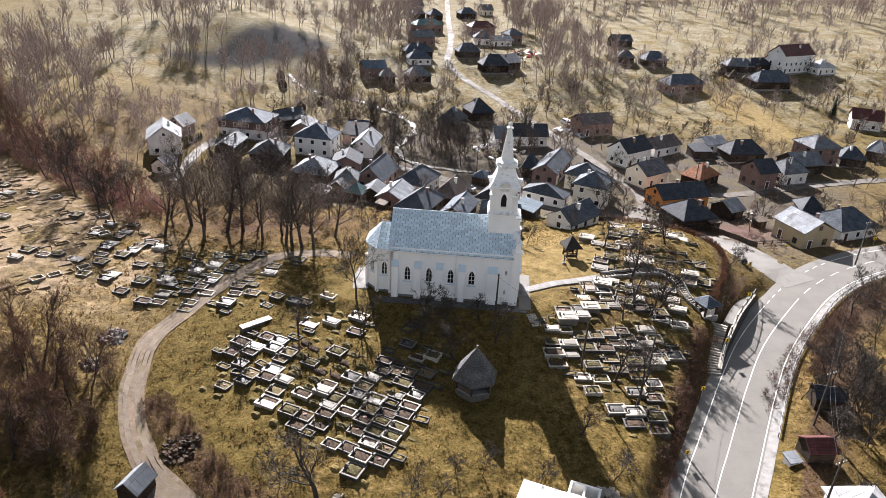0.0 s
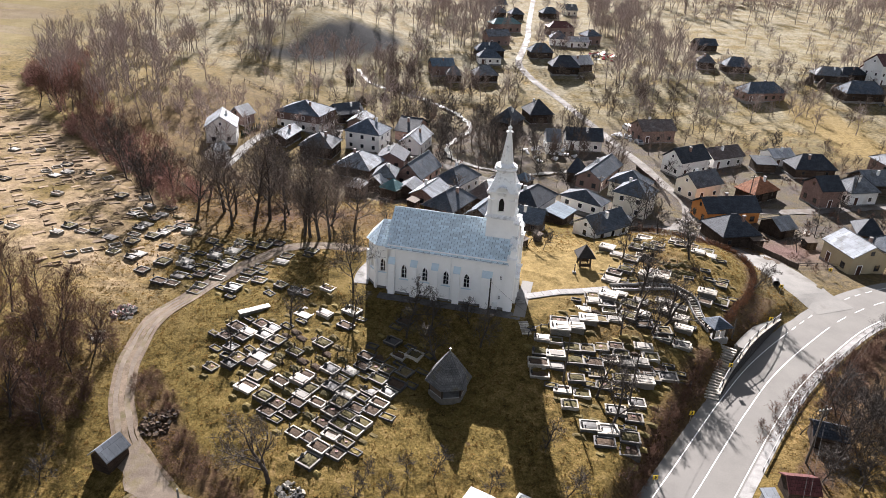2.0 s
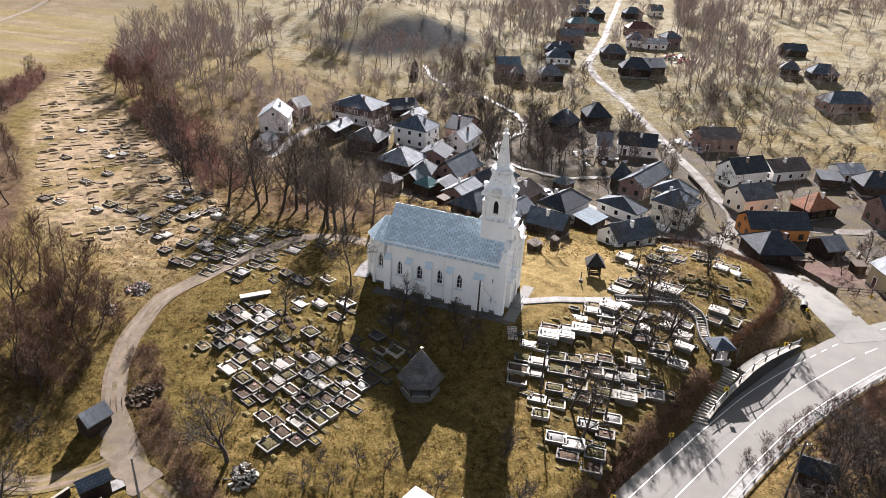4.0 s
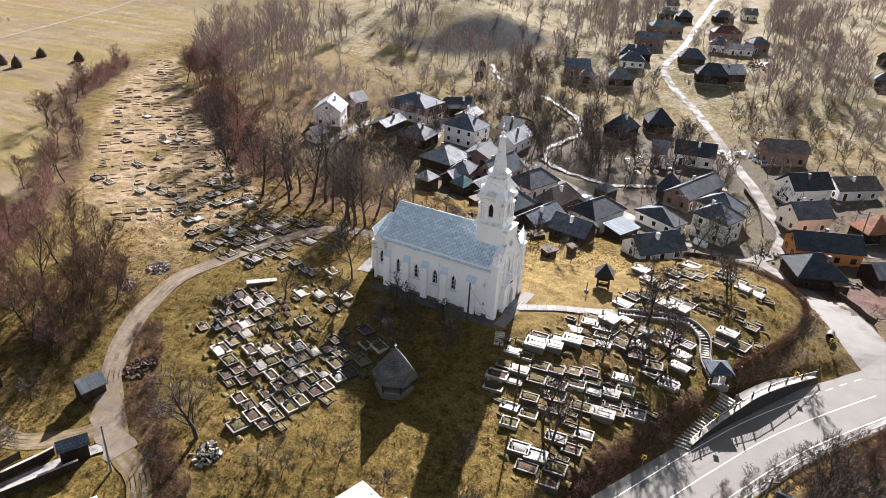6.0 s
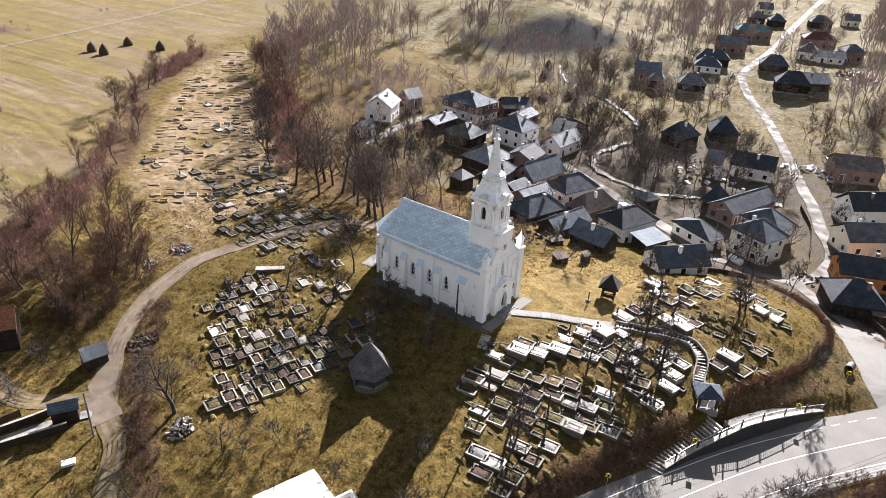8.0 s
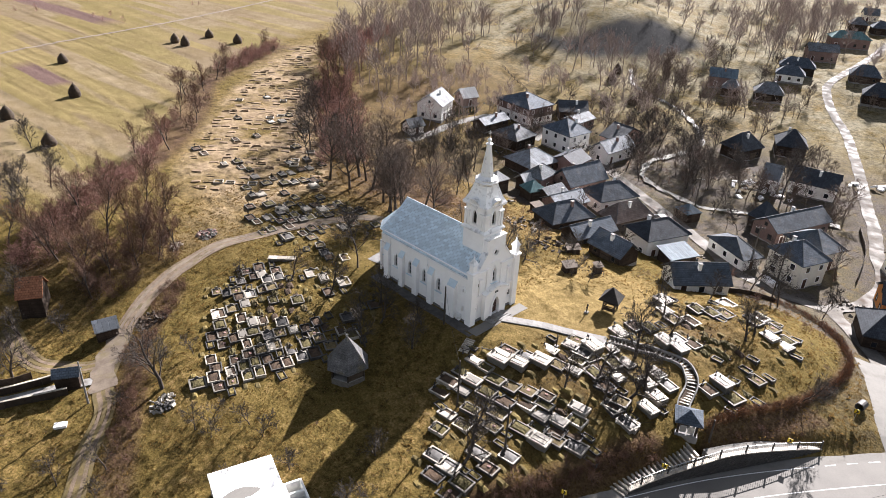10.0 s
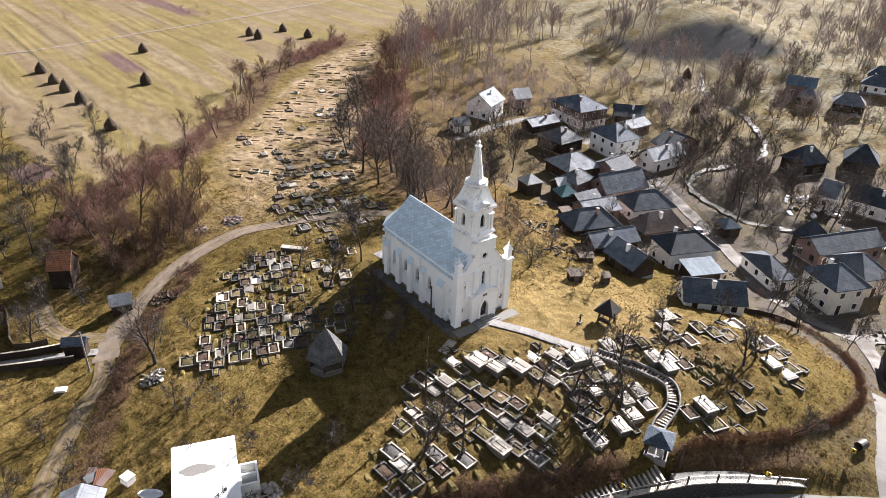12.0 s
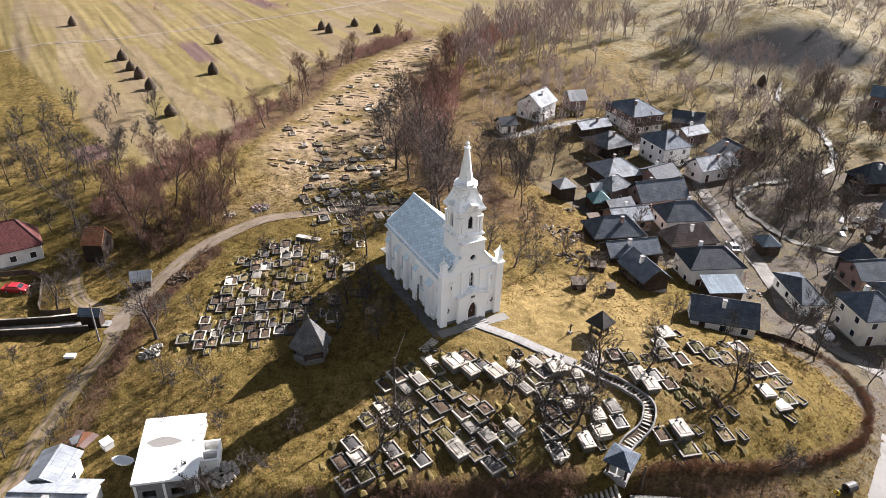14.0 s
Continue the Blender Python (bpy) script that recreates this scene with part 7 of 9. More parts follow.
bulk("field_hedge", "rows of bare trees and scrub between garden strips", spread_spots(150, 41, 34, 205, 218, 392, 0.62, lambda x, y: any(near(h, x, y) < 2.6 for h in HEDGEROWS), 1.0), LOW, "twig", "hedge")
bulk("field_hedge", "dark scrub at the foot of the garden hedges", spread_spots(260, 42, 34, 205, 218, 392, 0.9, lambda x, y: any(near(h, x, y) < 1.6 for h in HEDGEROWS), 1.0), LOW_SHRUB, "bramble", "hedge")
bulk("river_trees", "bare alders along the stream", spread_spots(130, 4, -60, 60, 186, 300, 0.85, lambda x, y: near(RIVER, x, y) < 18), LOW, "twig_brown", "trees")
bulk("garden_trees", "slim bare trees on the slope behind the white house", spread_spots(75, 53, -104, -46, 160, 245, 0.7, lambda x, y: x - wood_edge(y) > 20), LOW, "twig", "trees")
bulk("garden_trees", "bare trees between the village gardens", spread_spots(430, 5, -60, 230, 150, 330, 0.75), LOW, "twig_brown", "trees")
bulk("field_hedge", "scrubby leafless hedges between meadows", spread_spots(200, 6, -420, -90, 30, 420, 1.3, lambda x, y: min(abs(y - 190 - 0.42 * (x + 165)), abs(x + 262 + 0.1 * (y - 200)), abs(y - 330 - 0.3 * x - 90)) < 3.5), LOW_SHRUB, "twig_red", "hedge")
bulk("field_hedge", "reddish scrub along the meadow's edge", spread_spots(760, 11, -170, -44, 50, 185, 1.55, lambda x, y: near(MEADOW_EDGE, x, y) < 4.0, 1.0), LOW_SHRUB, "twig_red", "hedge")


def hedge(line, seed, height, half, per_metre, name, label, material):
    rng = random.Random(seed)
    spots = []
    pts = smooth_line(line, 0.4)
    for (ax, ay), (bx, by) in zip(pts, pts[1:]):
        k = math.hypot(bx - ax, by - ay)
        for _ in range(max(1, round(per_metre * k + rng.random() - 0.5))):
            spots.append((ax + rng.uniform(-half, half), ay + rng.uniform(-half, half), height / 2.4 * rng.uniform(0.7, 1.2)))
    return bulk(name, label, spots, LOW_SHRUB, material, "hedge")


hedge(HEDGE, 1, 1.25, 0.42, 4.6, "hedge", "clipped brown leafless hedge along the hill's edge", "leaf_brown")
hedge(HEDGE, 4, 1.2, 0.4, 2.5, "hedge", "dark twigs inside the boundary hedge", "bramble")
hedge(HEDGE_LOW, 2, 1.15, 0.6, 4.4, "hedge", "ragged brown brush above the road bank", "bramble")
hedge([(47, 79), (53, 88), (60, 97), (68, 105.5)], 3, 1.6, 1.4, 2.2, "roadside_scrub", "reddish scrub below the guard rail", "bramble")
bulk("brush", "dead brush and brambles beside the farm track", spread_spots(120, 8, -66, -40, 52, 82, 0.95, lambda x, y: near([(-43, 62), (-47, 67), (-53, 75), (-58, 80)], x, y) < 4.5, 1.0), LOW_SHRUB, "bramble", "brush")
bulk("brush", "thorn scrub on the north-west slope", spread_spots(700, 9, -172, -56, 118, 240, 1.5, lambda x, y: -1 < x - wood_edge(y) < 17, 1.0), LOW_SHRUB, "twig_red", "brush")
bulk("brush", "low dark brambles on the bank outside the hedge", spread_spots(60, 61, 40, 64, 98, 148, 0.34, lambda x, y: x > float(np.interp(y, [p[1] for p in HEDGE[::-1]], [p[0] for p in HEDGE[::-1]])) and 0.4 < near(HEDGE, x, y) < 4.6 and near(ROAD, x, y) > 8.4 and near(WALL_LINE, x, y) > 2.4, 1.0), LOW_SHRUB, "bramble", "brush")
bulk("brush", "bramble tangle on the road bank", spread_spots(70, 10, 24, 60, 50, 124, 0.4, lambda x, y: 6.3 < near(ROAD, x, y) < 9.0, 1.0), LOW_SHRUB, "bramble", "brush")

bulk("brush", "dense dark scrub below the road's outer edge", spread_spots(420, 14, 44, 84, 66, 118, 0.72, lambda x, y: 6.0 < near(ROAD, x, y) < 9.5 and x > 44 + (y - 70) * 0.62, 1.0), LOW_SHRUB, "bramble", "brush")
bulk("brush", "dark brambles in the gardens below the road", spread_spots(70, 52, 45, 76, 58, 104, 0.6, lambda x, y: near(ROAD, x, y) > 7.5 and x > 44, 0.4), LOW_SHRUB, "bramble", "brush")
bulk("brush", "great heap of cut brushwood in a garden", [(64.5 + 4.0 * math.cos(k * 2.4) * math.sqrt(k / 45), 84 + 3.6 * math.sin(k * 2.4) * math.sqrt(k / 45), 0.6) for k in range(45)], LOW_SHRUB, "bramble", "brush")
bulk("garden_trees", "young bare trees below the road", spread_spots(60, 15, 48, 110, 66, 124, 0.6, lambda x, y: 7 < near(ROAD, x, y) and x > 46 + (y - 70) * 0.8), LOW, "twig_near", "trees")
bulk("brush", "dark brush on the bank beside the grassy ruts", spread_spots(120, 22, -20, 4, 38, 58, 0.5, lambda x, y: near([(-17, 54.2), (-11, 50.6), (-5, 46.6), (1, 42.6)], x, y) < 1.5, -8.0), LOW_SHRUB, "bramble", "brush")
bulk("brush", "brambles and dead stalks along the farm track's bank", spread_spots(260, 21, -40, -8, 48, 74, 0.45, lambda x, y: near([(-36, 71), (-31.5, 67), (-29, 63.4), (-23.5, 58.3), (-18.6, 55.6), (-13.5, 52.4), (-9.4, 49.6)], x, y) < 2.2, 1.0), LOW_SHRUB, "bramble", "brush")
bulk("brush", "bare bushes and dead stalks in the village gardens", spread_spots(420, 51, -62, 110, 130, 236, 0.85, None, 0.4), LOW_SHRUB, "bramble", "brush")


def conifer_pattern(name, label, height, radius, seed):
    ob = thing(name, label, "tree", pose(0, -500, 0), "evergreens")
    rng = random.Random(seed)
    part("trunk", Shape().tube((0, 0, -0.3), (0, 0, height), 0.03 * height, 0.02, 6), "bark", ob)
    s = Shape()
    for i in range(260):
        t = (i + rng.random()) / 260
        z, r, a = height * (0.06 + 0.94 * t), radius * (1 - t) ** 0.85 + 0.05, i * 2.4 + rng.uniform(-0.3, 0.3)
        r *= rng.uniform(0.75, 1.15)
        c, d = math.cos(a), math.sin(a)
        w = 0.16 * r + 0.08
        s.add([(0.1 * c, 0.1 * d, z + 0.1 * r), (r * 0.6 * c - w * d, r * 0.6 * d + w * c, z - 0.12 * r), (r * c, r * d, z - 0.38 * r), (r * 0.6 * c + w * d, r * 0.6 * d - w * c, z - 0.12 * r)], [(0, 1, 2), (0, 2, 3)])
    part("crown", s, "needle", ob, "dense dark green needles", turn_out=False)
    return ob


def conifers():
    fir = conifer_pattern("fir_tree", "tall dark evergreen fir in a garden", 9.0, 2.0, 1)
    fir.matrix_basis = pose(FIR[0][0], FIR[0][1], gz(*FIR[0]))
    for x, y in FIR[1:]:
        copy_thing(fir, pose(x, y, gz(x, y), 0, 0, x))
    bush = conifer_pattern("thuja", "small clipped evergreen beside a drive", 1.8, 0.5, 2)
    (x, y), *rest = [(-72.8 + 0.2 * k, 184.0 + 1.3 * k) for k in range(8)]
    bush.matrix_basis = pose(x, y, gz(x, y))
    for x, y in rest:
        copy_thing(bush, pose(x, y, gz(x, y), 0, 0, 40 * x))


FIR = [(144, 262)]
conifers()


def grass_tufts(n, x0, x1, y0, y1, seed, material, label, tall, inside=None):
    """Clumps of old grass: three leaning blades to a clump, in one mesh."""
    g = np.random.default_rng(seed)
    x, y = g.uniform(x0, x1, n), g.uniform(y0, y1, n)
    keep = off_line(CHURCH_AXIS, x, y) > 7.5
    for line, d in LINES[:-1]:
        keep &= off_line(line, x, y) > d - 0.7
    for a, b in GRAVE_SPOTS:
        keep &= (abs(x - a) > 0.95) | (abs(y - b) > 0.95)
    keep &= g.random(n) < 0.6 + 2.0 * rough(x * 0.7, y * 0.7)
    if inside is not None:
        keep &= inside(x, y)
    x, y = x[keep], y[keep]
    k = len(x)
    z = ground_at(x, y)
    size = g.uniform(0.6, 1.3, k) * tall
    verts = np.zeros((k, 3, 3, 3))
    for i in range(3):
        a = g.uniform(0, 6.28, k)
        dx, dy = np.cos(a), np.sin(a)
        w = size * g.uniform(0.55, 0.9, k)
        ox, oy = g.uniform(-0.15, 0.15, (2, k))
        verts[:, i, 0] = np.stack([x + ox - dx * w, y + oy - dy * w, z - 0.06], -1)
        verts[:, i, 1] = np.stack([x + ox + dx * w, y + oy + dy * w, z - 0.06], -1)
        lean = g.normal(0, 0.5, (2, k)) * size
        verts[:, i, 2] = np.stack([x + ox + lean[0], y + oy + lean[1], z + size], -1)
    me = bpy.data.meshes.new("grass_tufts")
    me.from_pydata(verts.reshape(-1, 3).tolist(), [], np.arange(k * 9).reshape(-1, 3).tolist())
    me.materials.append(MAT[material])
    me.update()
    return tagged(new("grass", me), label, "grass", kind="stuff")


def tuft_material():
    """Thin dry blades, which let some of the sun through."""
    m = surface("dry_tufts", (0.044, 0.028, 0.007), (0.219, 0.138, 0.050), 0.35, 0.95, 0.0, spread=0.25, island=True, coords="World", gloss=0.05)
    n, l = m.node_tree.nodes, m.node_tree.links
    thin = n.new("ShaderNodeBsdfTranslucent")
    l.new(n["Principled BSDF"].inputs["Base Color"].links[0].from_socket, thin.inputs["Color"])
    both = n.new("ShaderNodeMixShader")
    both.inputs[0].default_value = 0.55
    l.new(n["Principled BSDF"].outputs[0], both.inputs[1])
    l.new(thin.outputs[0], both.inputs[2])
    l.new(both.outputs[0], n["Material Output"].inputs["Surface"])
    return m


MAT["tuft"] = tuft_material()
grass_tufts(120000, -62, 62, 38, 146, 3, "tuft", "tussocks of old yellowed grass", 0.12, lambda x, y: ((x - 23) / 12) ** 2 + ((y - 109) / 10) ** 2 > 1)



# ---- open-air altar, well house, gate, stairs and wall ----
def build_pavilion():
    x, y = 5.05, 74.9
    hexa = lambda r: oct_ring(r, 0, 0, 6, 0.0)
    ob = thing("pavilion", "six-sided open-air altar with steep grey shingled roof", "pavilion", pose(x, y, gz(x, y), 0, 0, 20))
    part("base", Shape().prism(hexa(2.6), -0.9, 0.55), "terrazzo_grey", ob, "low rubble-stone base")
    part("floor_slab", Shape().prism(hexa(2.5), 0.56, 0.7), "concrete", ob)
    for k in range(6):
        a, b = hexa(2.4)[k], hexa(2.4)[(k + 1) % 6]
        part("post", Shape().box(a[0] - 0.1, a[0] + 0.1, a[1] - 0.1, a[1] + 0.1, 0.6, 2.6), "timber_dark", ob)
        if k != 4:
            m = pose(a[0], a[1], 0, 0, 0, math.degrees(math.atan2(b[1] - a[1], b[0] - a[0])))
            w = math.dist(a, b)
            part("parapet", Shape().box(0.12, w - 0.12, -0.05, 0.05, 0.7, 1.5, 0.02, m), "timber", ob, "boarded parapet")
            part("parapet_rail", Shape().box(0.12, w - 0.12, -0.09, 0.09, 1.5, 1.58, 0.02, m), "timber_dark", ob)
    part("ring_beam", Shape().prism(hexa(2.55), 2.5, 2.7), "timber_dark", ob)
    lo, hi, rows = 2.2, 6.45, 15
    flare = lambda z: 3.1 * ((hi - z) / (hi - lo)) ** 0.93 + 0.02
    for k in range(rows):
        z0, z1 = lo + (hi - lo) * k / rows, lo + (hi - lo) * (k + 1) / rows
        course = part("shingle_course", Shape().prism(hexa(flare(z0) + 0.05), z0, z1, hexa(flare(z1))), "shingle", ob)
        uv_faces(course.data)
    part("finial", Shape().box(-0.03, 0.03, -0.03, 0.03, 6.4, 7.0).box(-0.2, 0.2, -0.025, 0.025, 6.75, 6.8), "steel", ob, "thin metal cross")
    part("altar_table", Shape().box(-0.6, 0.6, -0.4, 0.4, 0.7, 1.6, 0.03), "render_white", ob, "white altar table")
    return ob


build_pavilion()


def build_bell_stand():
    x, y = 23.0, 113.65
    ob = thing("bell_stand", "small dark timber bell stand with pyramid roof on the lawn", "bell stand", pose(x, y, gz(x, y), 0, 0, 12))
    for sx in (-1, 1):
        for sy in (-1, 1):
            part("post", Shape().tube((sx * 0.95, sy * 0.95, -0.3), (sx * 0.85, sy * 0.85, 2.2), 0.16, 0.14, 6), "timber_dark", ob)
    part("rail", Shape().box(-0.95, 0.95, -0.95, -0.85, 0.9, 1.02).box(-0.95, 0.95, 0.85, 0.95, 0.9, 1.02).box(-0.95, -0.85, -0.85, 0.85, 0.9, 1.02).box(0.85, 0.95, -0.85, 0.85, 0.9, 1.02), "timber_dark", ob)
    part("beam", Shape().box(-0.9, 0.9, -0.08, 0.08, 2.0, 2.2).box(-1.0, 1.0, -1.0, -0.9, 0.3, 0.8).box(-1.0, 1.0, 0.9, 1.0, 0.3, 0.8), "timber_dark", ob)
    roof = part("roof", Shape().prism(square(1.6), 2.05, 2.2).prism(square(1.6), 2.2, 4.1, square(0.06)), "timber_black", ob, "steep blackened board roof")
    uv_faces(roof.data)
    part("bell", Shape().lathe([(0.3, 1.4), (0.25, 1.5), (0.18, 1.75), (0.1, 1.9), (0.03, 2.0)], 10), "marble", ob, "dark bell")
    return ob


build_bell_stand()


def slab_path(name, label, line, half, material, lift=0.13, joint=1.5):
    """A path of cast slabs, each its own piece under one strip of bedding."""
    bed = strip(name, label, "path", ribbon(line, (-half - 0.08, 0, half + 0.08), lift - 0.05, 0.7, gz), "concrete")
    pts = smooth_line(line, 0.1)
    run, last, k = 0.0, None, 0
    for i in range(1, len(pts)):
        run += math.dist(pts[i - 1], pts[i])
        if run >= joint:
            run = 0.0
            (ax, ay), (bx, by) = (last or pts[0]), pts[i]
            cx, cy, w = (ax + bx) / 2, (ay + by) / 2, math.dist((ax, ay), (bx, by))
            m = pose(cx, cy, gz(cx, cy) + lift, 0, -math.degrees(math.atan2(gz(bx, by) - gz(ax, ay), w)), math.degrees(math.atan2(by - ay, bx - ax)))
            part("paving_slab", Shape().box(-w / 2 + 0.015, w / 2 - 0.015, -half, half, -0.06, 0.02, 0.01), material, bed, at=m)
            last = pts[i]
    return bed


slab_path("church_path", "straight pale concrete path over the lawn", [(13.6, 97.9), (17, 99.8), (20.4, 101.75), (23.8, 103.7), (27.2, 105.6)], 0.8, "concrete")
strip("church_apron", "grey concrete apron round the church", "paving", ribbon([(-9, 92.6), (0, 92.2), (8, 91.9), (13.2, 91.6)], (-0.9, 0.9), 0.05, 1.0, gz), "terrazzo_dark")
strip("church_apron", "pale concrete apron before the church door", "paving", ribbon([(13.0, 91.6), (13.3, 97.6), (13.7, 103.2)], (-0.9, 0, 0.9), 0.055, 1.0, gz), "asphalt_old")
strip("church_apron", "grey concrete apron behind the chancel", "paving", ribbon([(-12.6, 95.5), (-13.0, 99.3), (-12.4, 103)], (-1.2, 0, 1.2), 0.055, 1.0, gz), "concrete")


def flight(name, label, line, half, drop_from, drop_to, tread, rail_side=None):
    """A flight of cast steps along a line, each step a piece, with cheek walls."""
    ob = thing(name, label, "stairs")
    pts = smooth_line(line, 0.05)
    total = sum(math.dist(a, b) for a, b in zip(pts, pts[1:]))
    n = int(total / tread)
    run, k, last = 0.0, 0, pts[0]
    me = fix(Shape().box(-0.15, 0.15, -half, half, -0.6, 0.03, 0.02).mesh("step", MAT["terrazzo"]))
    for a, b in zip(pts, pts[1:]):
        run += math.dist(a, b)
        if run >= tread * (k + 1):
            cx, cy = (last[0] + b[0]) / 2, (last[1] + b[1]) / 2
            t = k / max(1, n - 1)
            z = max(drop_from + (drop_to - drop_from) * t, gz(cx, cy) + 0.05) if name != "road_stairs" else drop_from + (drop_to - drop_from) * t
            o = new("step", me)
            o.parent = ob
            o.matrix_basis = pose(cx, cy, z, 0, 0, math.degrees(math.atan2(b[1] - last[1], b[0] - last[0])))
            last, k = b, k + 1
    return ob


CURVE = [(27.4, 105.9), (30.8, 107), (33.6, 108.1), (36.3, 108.5), (38.5, 108.3), (40.2, 106.5), (40.8, 105.1), (41.2, 102.5), (41.9, 100.7), (42.8, 99.3)]
# dark band shows between the treads and paints in the risers' shade
strip("stair_bed", "dark bed between the curved steps, for the shade of their risers", "stairs", ribbon(CURVE, (-0.75, 0, 0.75), 0.07, 0.6, gz), "soil")
flight("garden_stairs", "curved flight of pale concrete steps down the hill", CURVE, 0.62, gz(27.4, 105.9) + 0.1, gz(42.6, 99.6) + 0.2, 0.55)
for side in (-0.88, 0.68):
    s = ribbon(CURVE, (side, side + 0.2), 0.45, 0.6, gz)
    n = len(s.v)
    s.v += [(x, y, z - 0.9) for x, y, z in s.v]
    for i in range(n // 2 - 1):
        a = 2 * i
        s.f += [(a, a + 2, n + a + 2, n + a), (a + 1, n + a + 1, n + a + 3, a + 3)]
    s.f += [(0, n, n + 1, 1), (n - 2, n - 1, 2 * n - 1, 2 * n - 2)]
    tagged(part("stair_cheek", s, "concrete", turn_out=False), "low concrete kerb wall beside the curved stairs", "kerb", kind="structure")


def build_gate():
    x, y = 43.3, 99.0
    ob = thing("lych_gate", "small roofed gate with blue-grey tin pyramid roof", "gate", pose(x, y, 3.15, 0, 0, 25))
    for sx in (-1, 1):
        for sy in (-1, 1):
            part("pillar", Shape().box(sx * 1.1 - 0.14, sx * 1.1 + 0.14, sy * 1.1 - 0.14, sy * 1.1 + 0.14, -1.2, 1.9), "timber_dark", ob, "dark timber pillar")
    part("beam", kerb_ring(2.5, 2.5, 0.25, 1.75, 1.95, 0.02), "timber_dark", ob)
    part("floor_slab", Shape().box(-1.4, 1.4, -1.5, 1.5, -1.0, 0.0, 0.02), "concrete", ob)
    r = part("roof", Shape().prism(square(1.75), 1.9, 2.02).prism(square(1.75), 2.02, 3.05, square(0.05)), "roof_slate", ob, "pyramid of blue-grey tin sheets")
    uv_faces(r.data)
    for s in (-1, 1):
        part("gate_leaf", Shape().box(min(s * 0.1, s * 0.9), max(s * 0.1, s * 0.9), -1.1, -1.05, 0.1, 1.2, 0), "steel", ob, "low iron gate leaf")
        part("side_rail", Shape().box(s * 1.1 - 0.04, s * 1.1 + 0.04, -0.96, 0.96, 0.85, 0.95), "timber_dark", ob)
    return ob


build_gate()



def wall_top(t):
    """The wall climbs from the lane mouth to the landing and falls again beside the stairs."""
    if t < 0.52:
        return 0.3 + 1.8 * math.sin(t / 0.52 * 1.5708) ** 0.9
    return 2.1 - 1.7 * (t - 0.52) / 0.48


def build_retaining_wall():
    ob = tagged(new("retaining_wall"), "dark rubble retaining wall with concrete coping above the road", "wall", kind="structure")
    pts = smooth_line(WALL_LINE, 0.6)
    body, cope = Shape(), Shape()
    rows = []
    n = len(pts)
    for i, (x, y) in enumerate(pts):
        ax, ay = pts[max(i - 1, 0)]
        bx, by = pts[min(i + 1, n - 1)]
        k = math.hypot(bx - ax, by - ay)
        rx, ry = (by - ay) / k, -(bx - ax) / k  # to the inside of the hill
        rows.append((x, y, rx, ry, wall_top(i / (n - 1))))
    for x, y, rx, ry, z in rows:
        body.v += [(x - rx * (0.14 + 0.12 * z), y - ry * (0.14 + 0.12 * z), -0.3), (x, y, z), (x + rx * 0.5, y + ry * 0.5, z), (x + rx * 0.5, y + ry * 0.5, -0.3)]
        cope.v += [(x - rx * 0.08, y - ry * 0.08, z), (x - rx * 0.08, y - ry * 0.08, z + 0.16), (x + rx * 0.55, y + ry * 0.55, z + 0.16), (x + rx * 0.55, y + ry * 0.55, z)]
    for i in range(n - 1):
        for j in range(4):
            q = (4 * i + j, 4 * i + (j + 1) % 4, 4 * i + 4 + (j + 1) % 4, 4 * i + 4 + j)
            body.f.append(q)
            cope.f.append(q)
    for s in (body, cope):
        s.f += [(0, 3, 2, 1), (4 * n - 4, 4 * n - 3, 4 * n - 2, 4 * n - 1)]
    part("core", body, "stone", ob)
    part("coping", cope, "terrazzo", ob, "pale concrete coping")
    # rubble facing
    rng = random.Random(3)
    run = 0
    stones = [fix(Shape().prism([(0.34 * math.cos(a * 1.05 + 0.3 * (k % 2)) * (0.8 + 0.3 * ((k * 7 + a * 3) % 5) / 5), 0.24 * math.sin(a * 1.05)) for a in range(6)], 0, 0.1, [(0.24 * math.cos(a * 1.05), 0.17 * math.sin(a * 1.05)) for a in range(6)]).mesh("stone", MAT["stone"])) for k in range(4)]
    count = 0
    for i in range(n - 1):
        x, y, rx, ry, z = rows[i]
        x2, y2 = rows[i + 1][:2]
        turn = math.degrees(math.atan2(y2 - y, x2 - x))
        zz = 0.1
        while zz < z - 0.2 and count < 290:
            o = new("stone", stones[rng.randrange(4)])
            o.parent = ob
            t = 0.5 * (int(zz / 0.42) % 2)
            out = (0.14 + 0.12 * z) * (1 - (zz + 0.15) / z)
            o.matrix_basis = pose(x + (x2 - x) * t - rx * out, y + (y2 - y) * t - ry * out, zz + 0.15, 90, rng.uniform(-8, 8), turn + 180)
            zz += 0.42
            count += 1
    # railing: posts and balusters
    rail = thing("railing", "pale grey steel baluster railing on the wall", "railing")
    top = Shape()
    for x, y, rx, ry, z in rows:
        for u, w in ((0.16, 1.06), (0.24, 1.06), (0.24, 1.14), (0.16, 1.14)):
            top.v.append((x + rx * u, y + ry * u, z + w))
    for i in range(n - 1):
        top.f += [(4 * i + j, 4 * i + (j + 1) % 4, 4 * i + 4 + (j + 1) % 4, 4 * i + 4 + j) for j in range(4)]
    top.f += [(3, 2, 1, 0), (4 * n - 4, 4 * n - 3, 4 * n - 2, 4 * n - 1)]
    part("handrail", top, "steel", rail)
    bal = fix(Shape().box(-0.022, 0.022, -0.022, 0.022, 0.0, 0.95).mesh("baluster", MAT["steel"]))
    post = fix(Shape().box(-0.1, 0.1, -0.1, 0.1, 0.0, 1.2, 0.03).mesh("post", MAT["terrazzo_dark"]))
    for i in range(n - 1):
        a, b = rows[i], rows[i + 1]
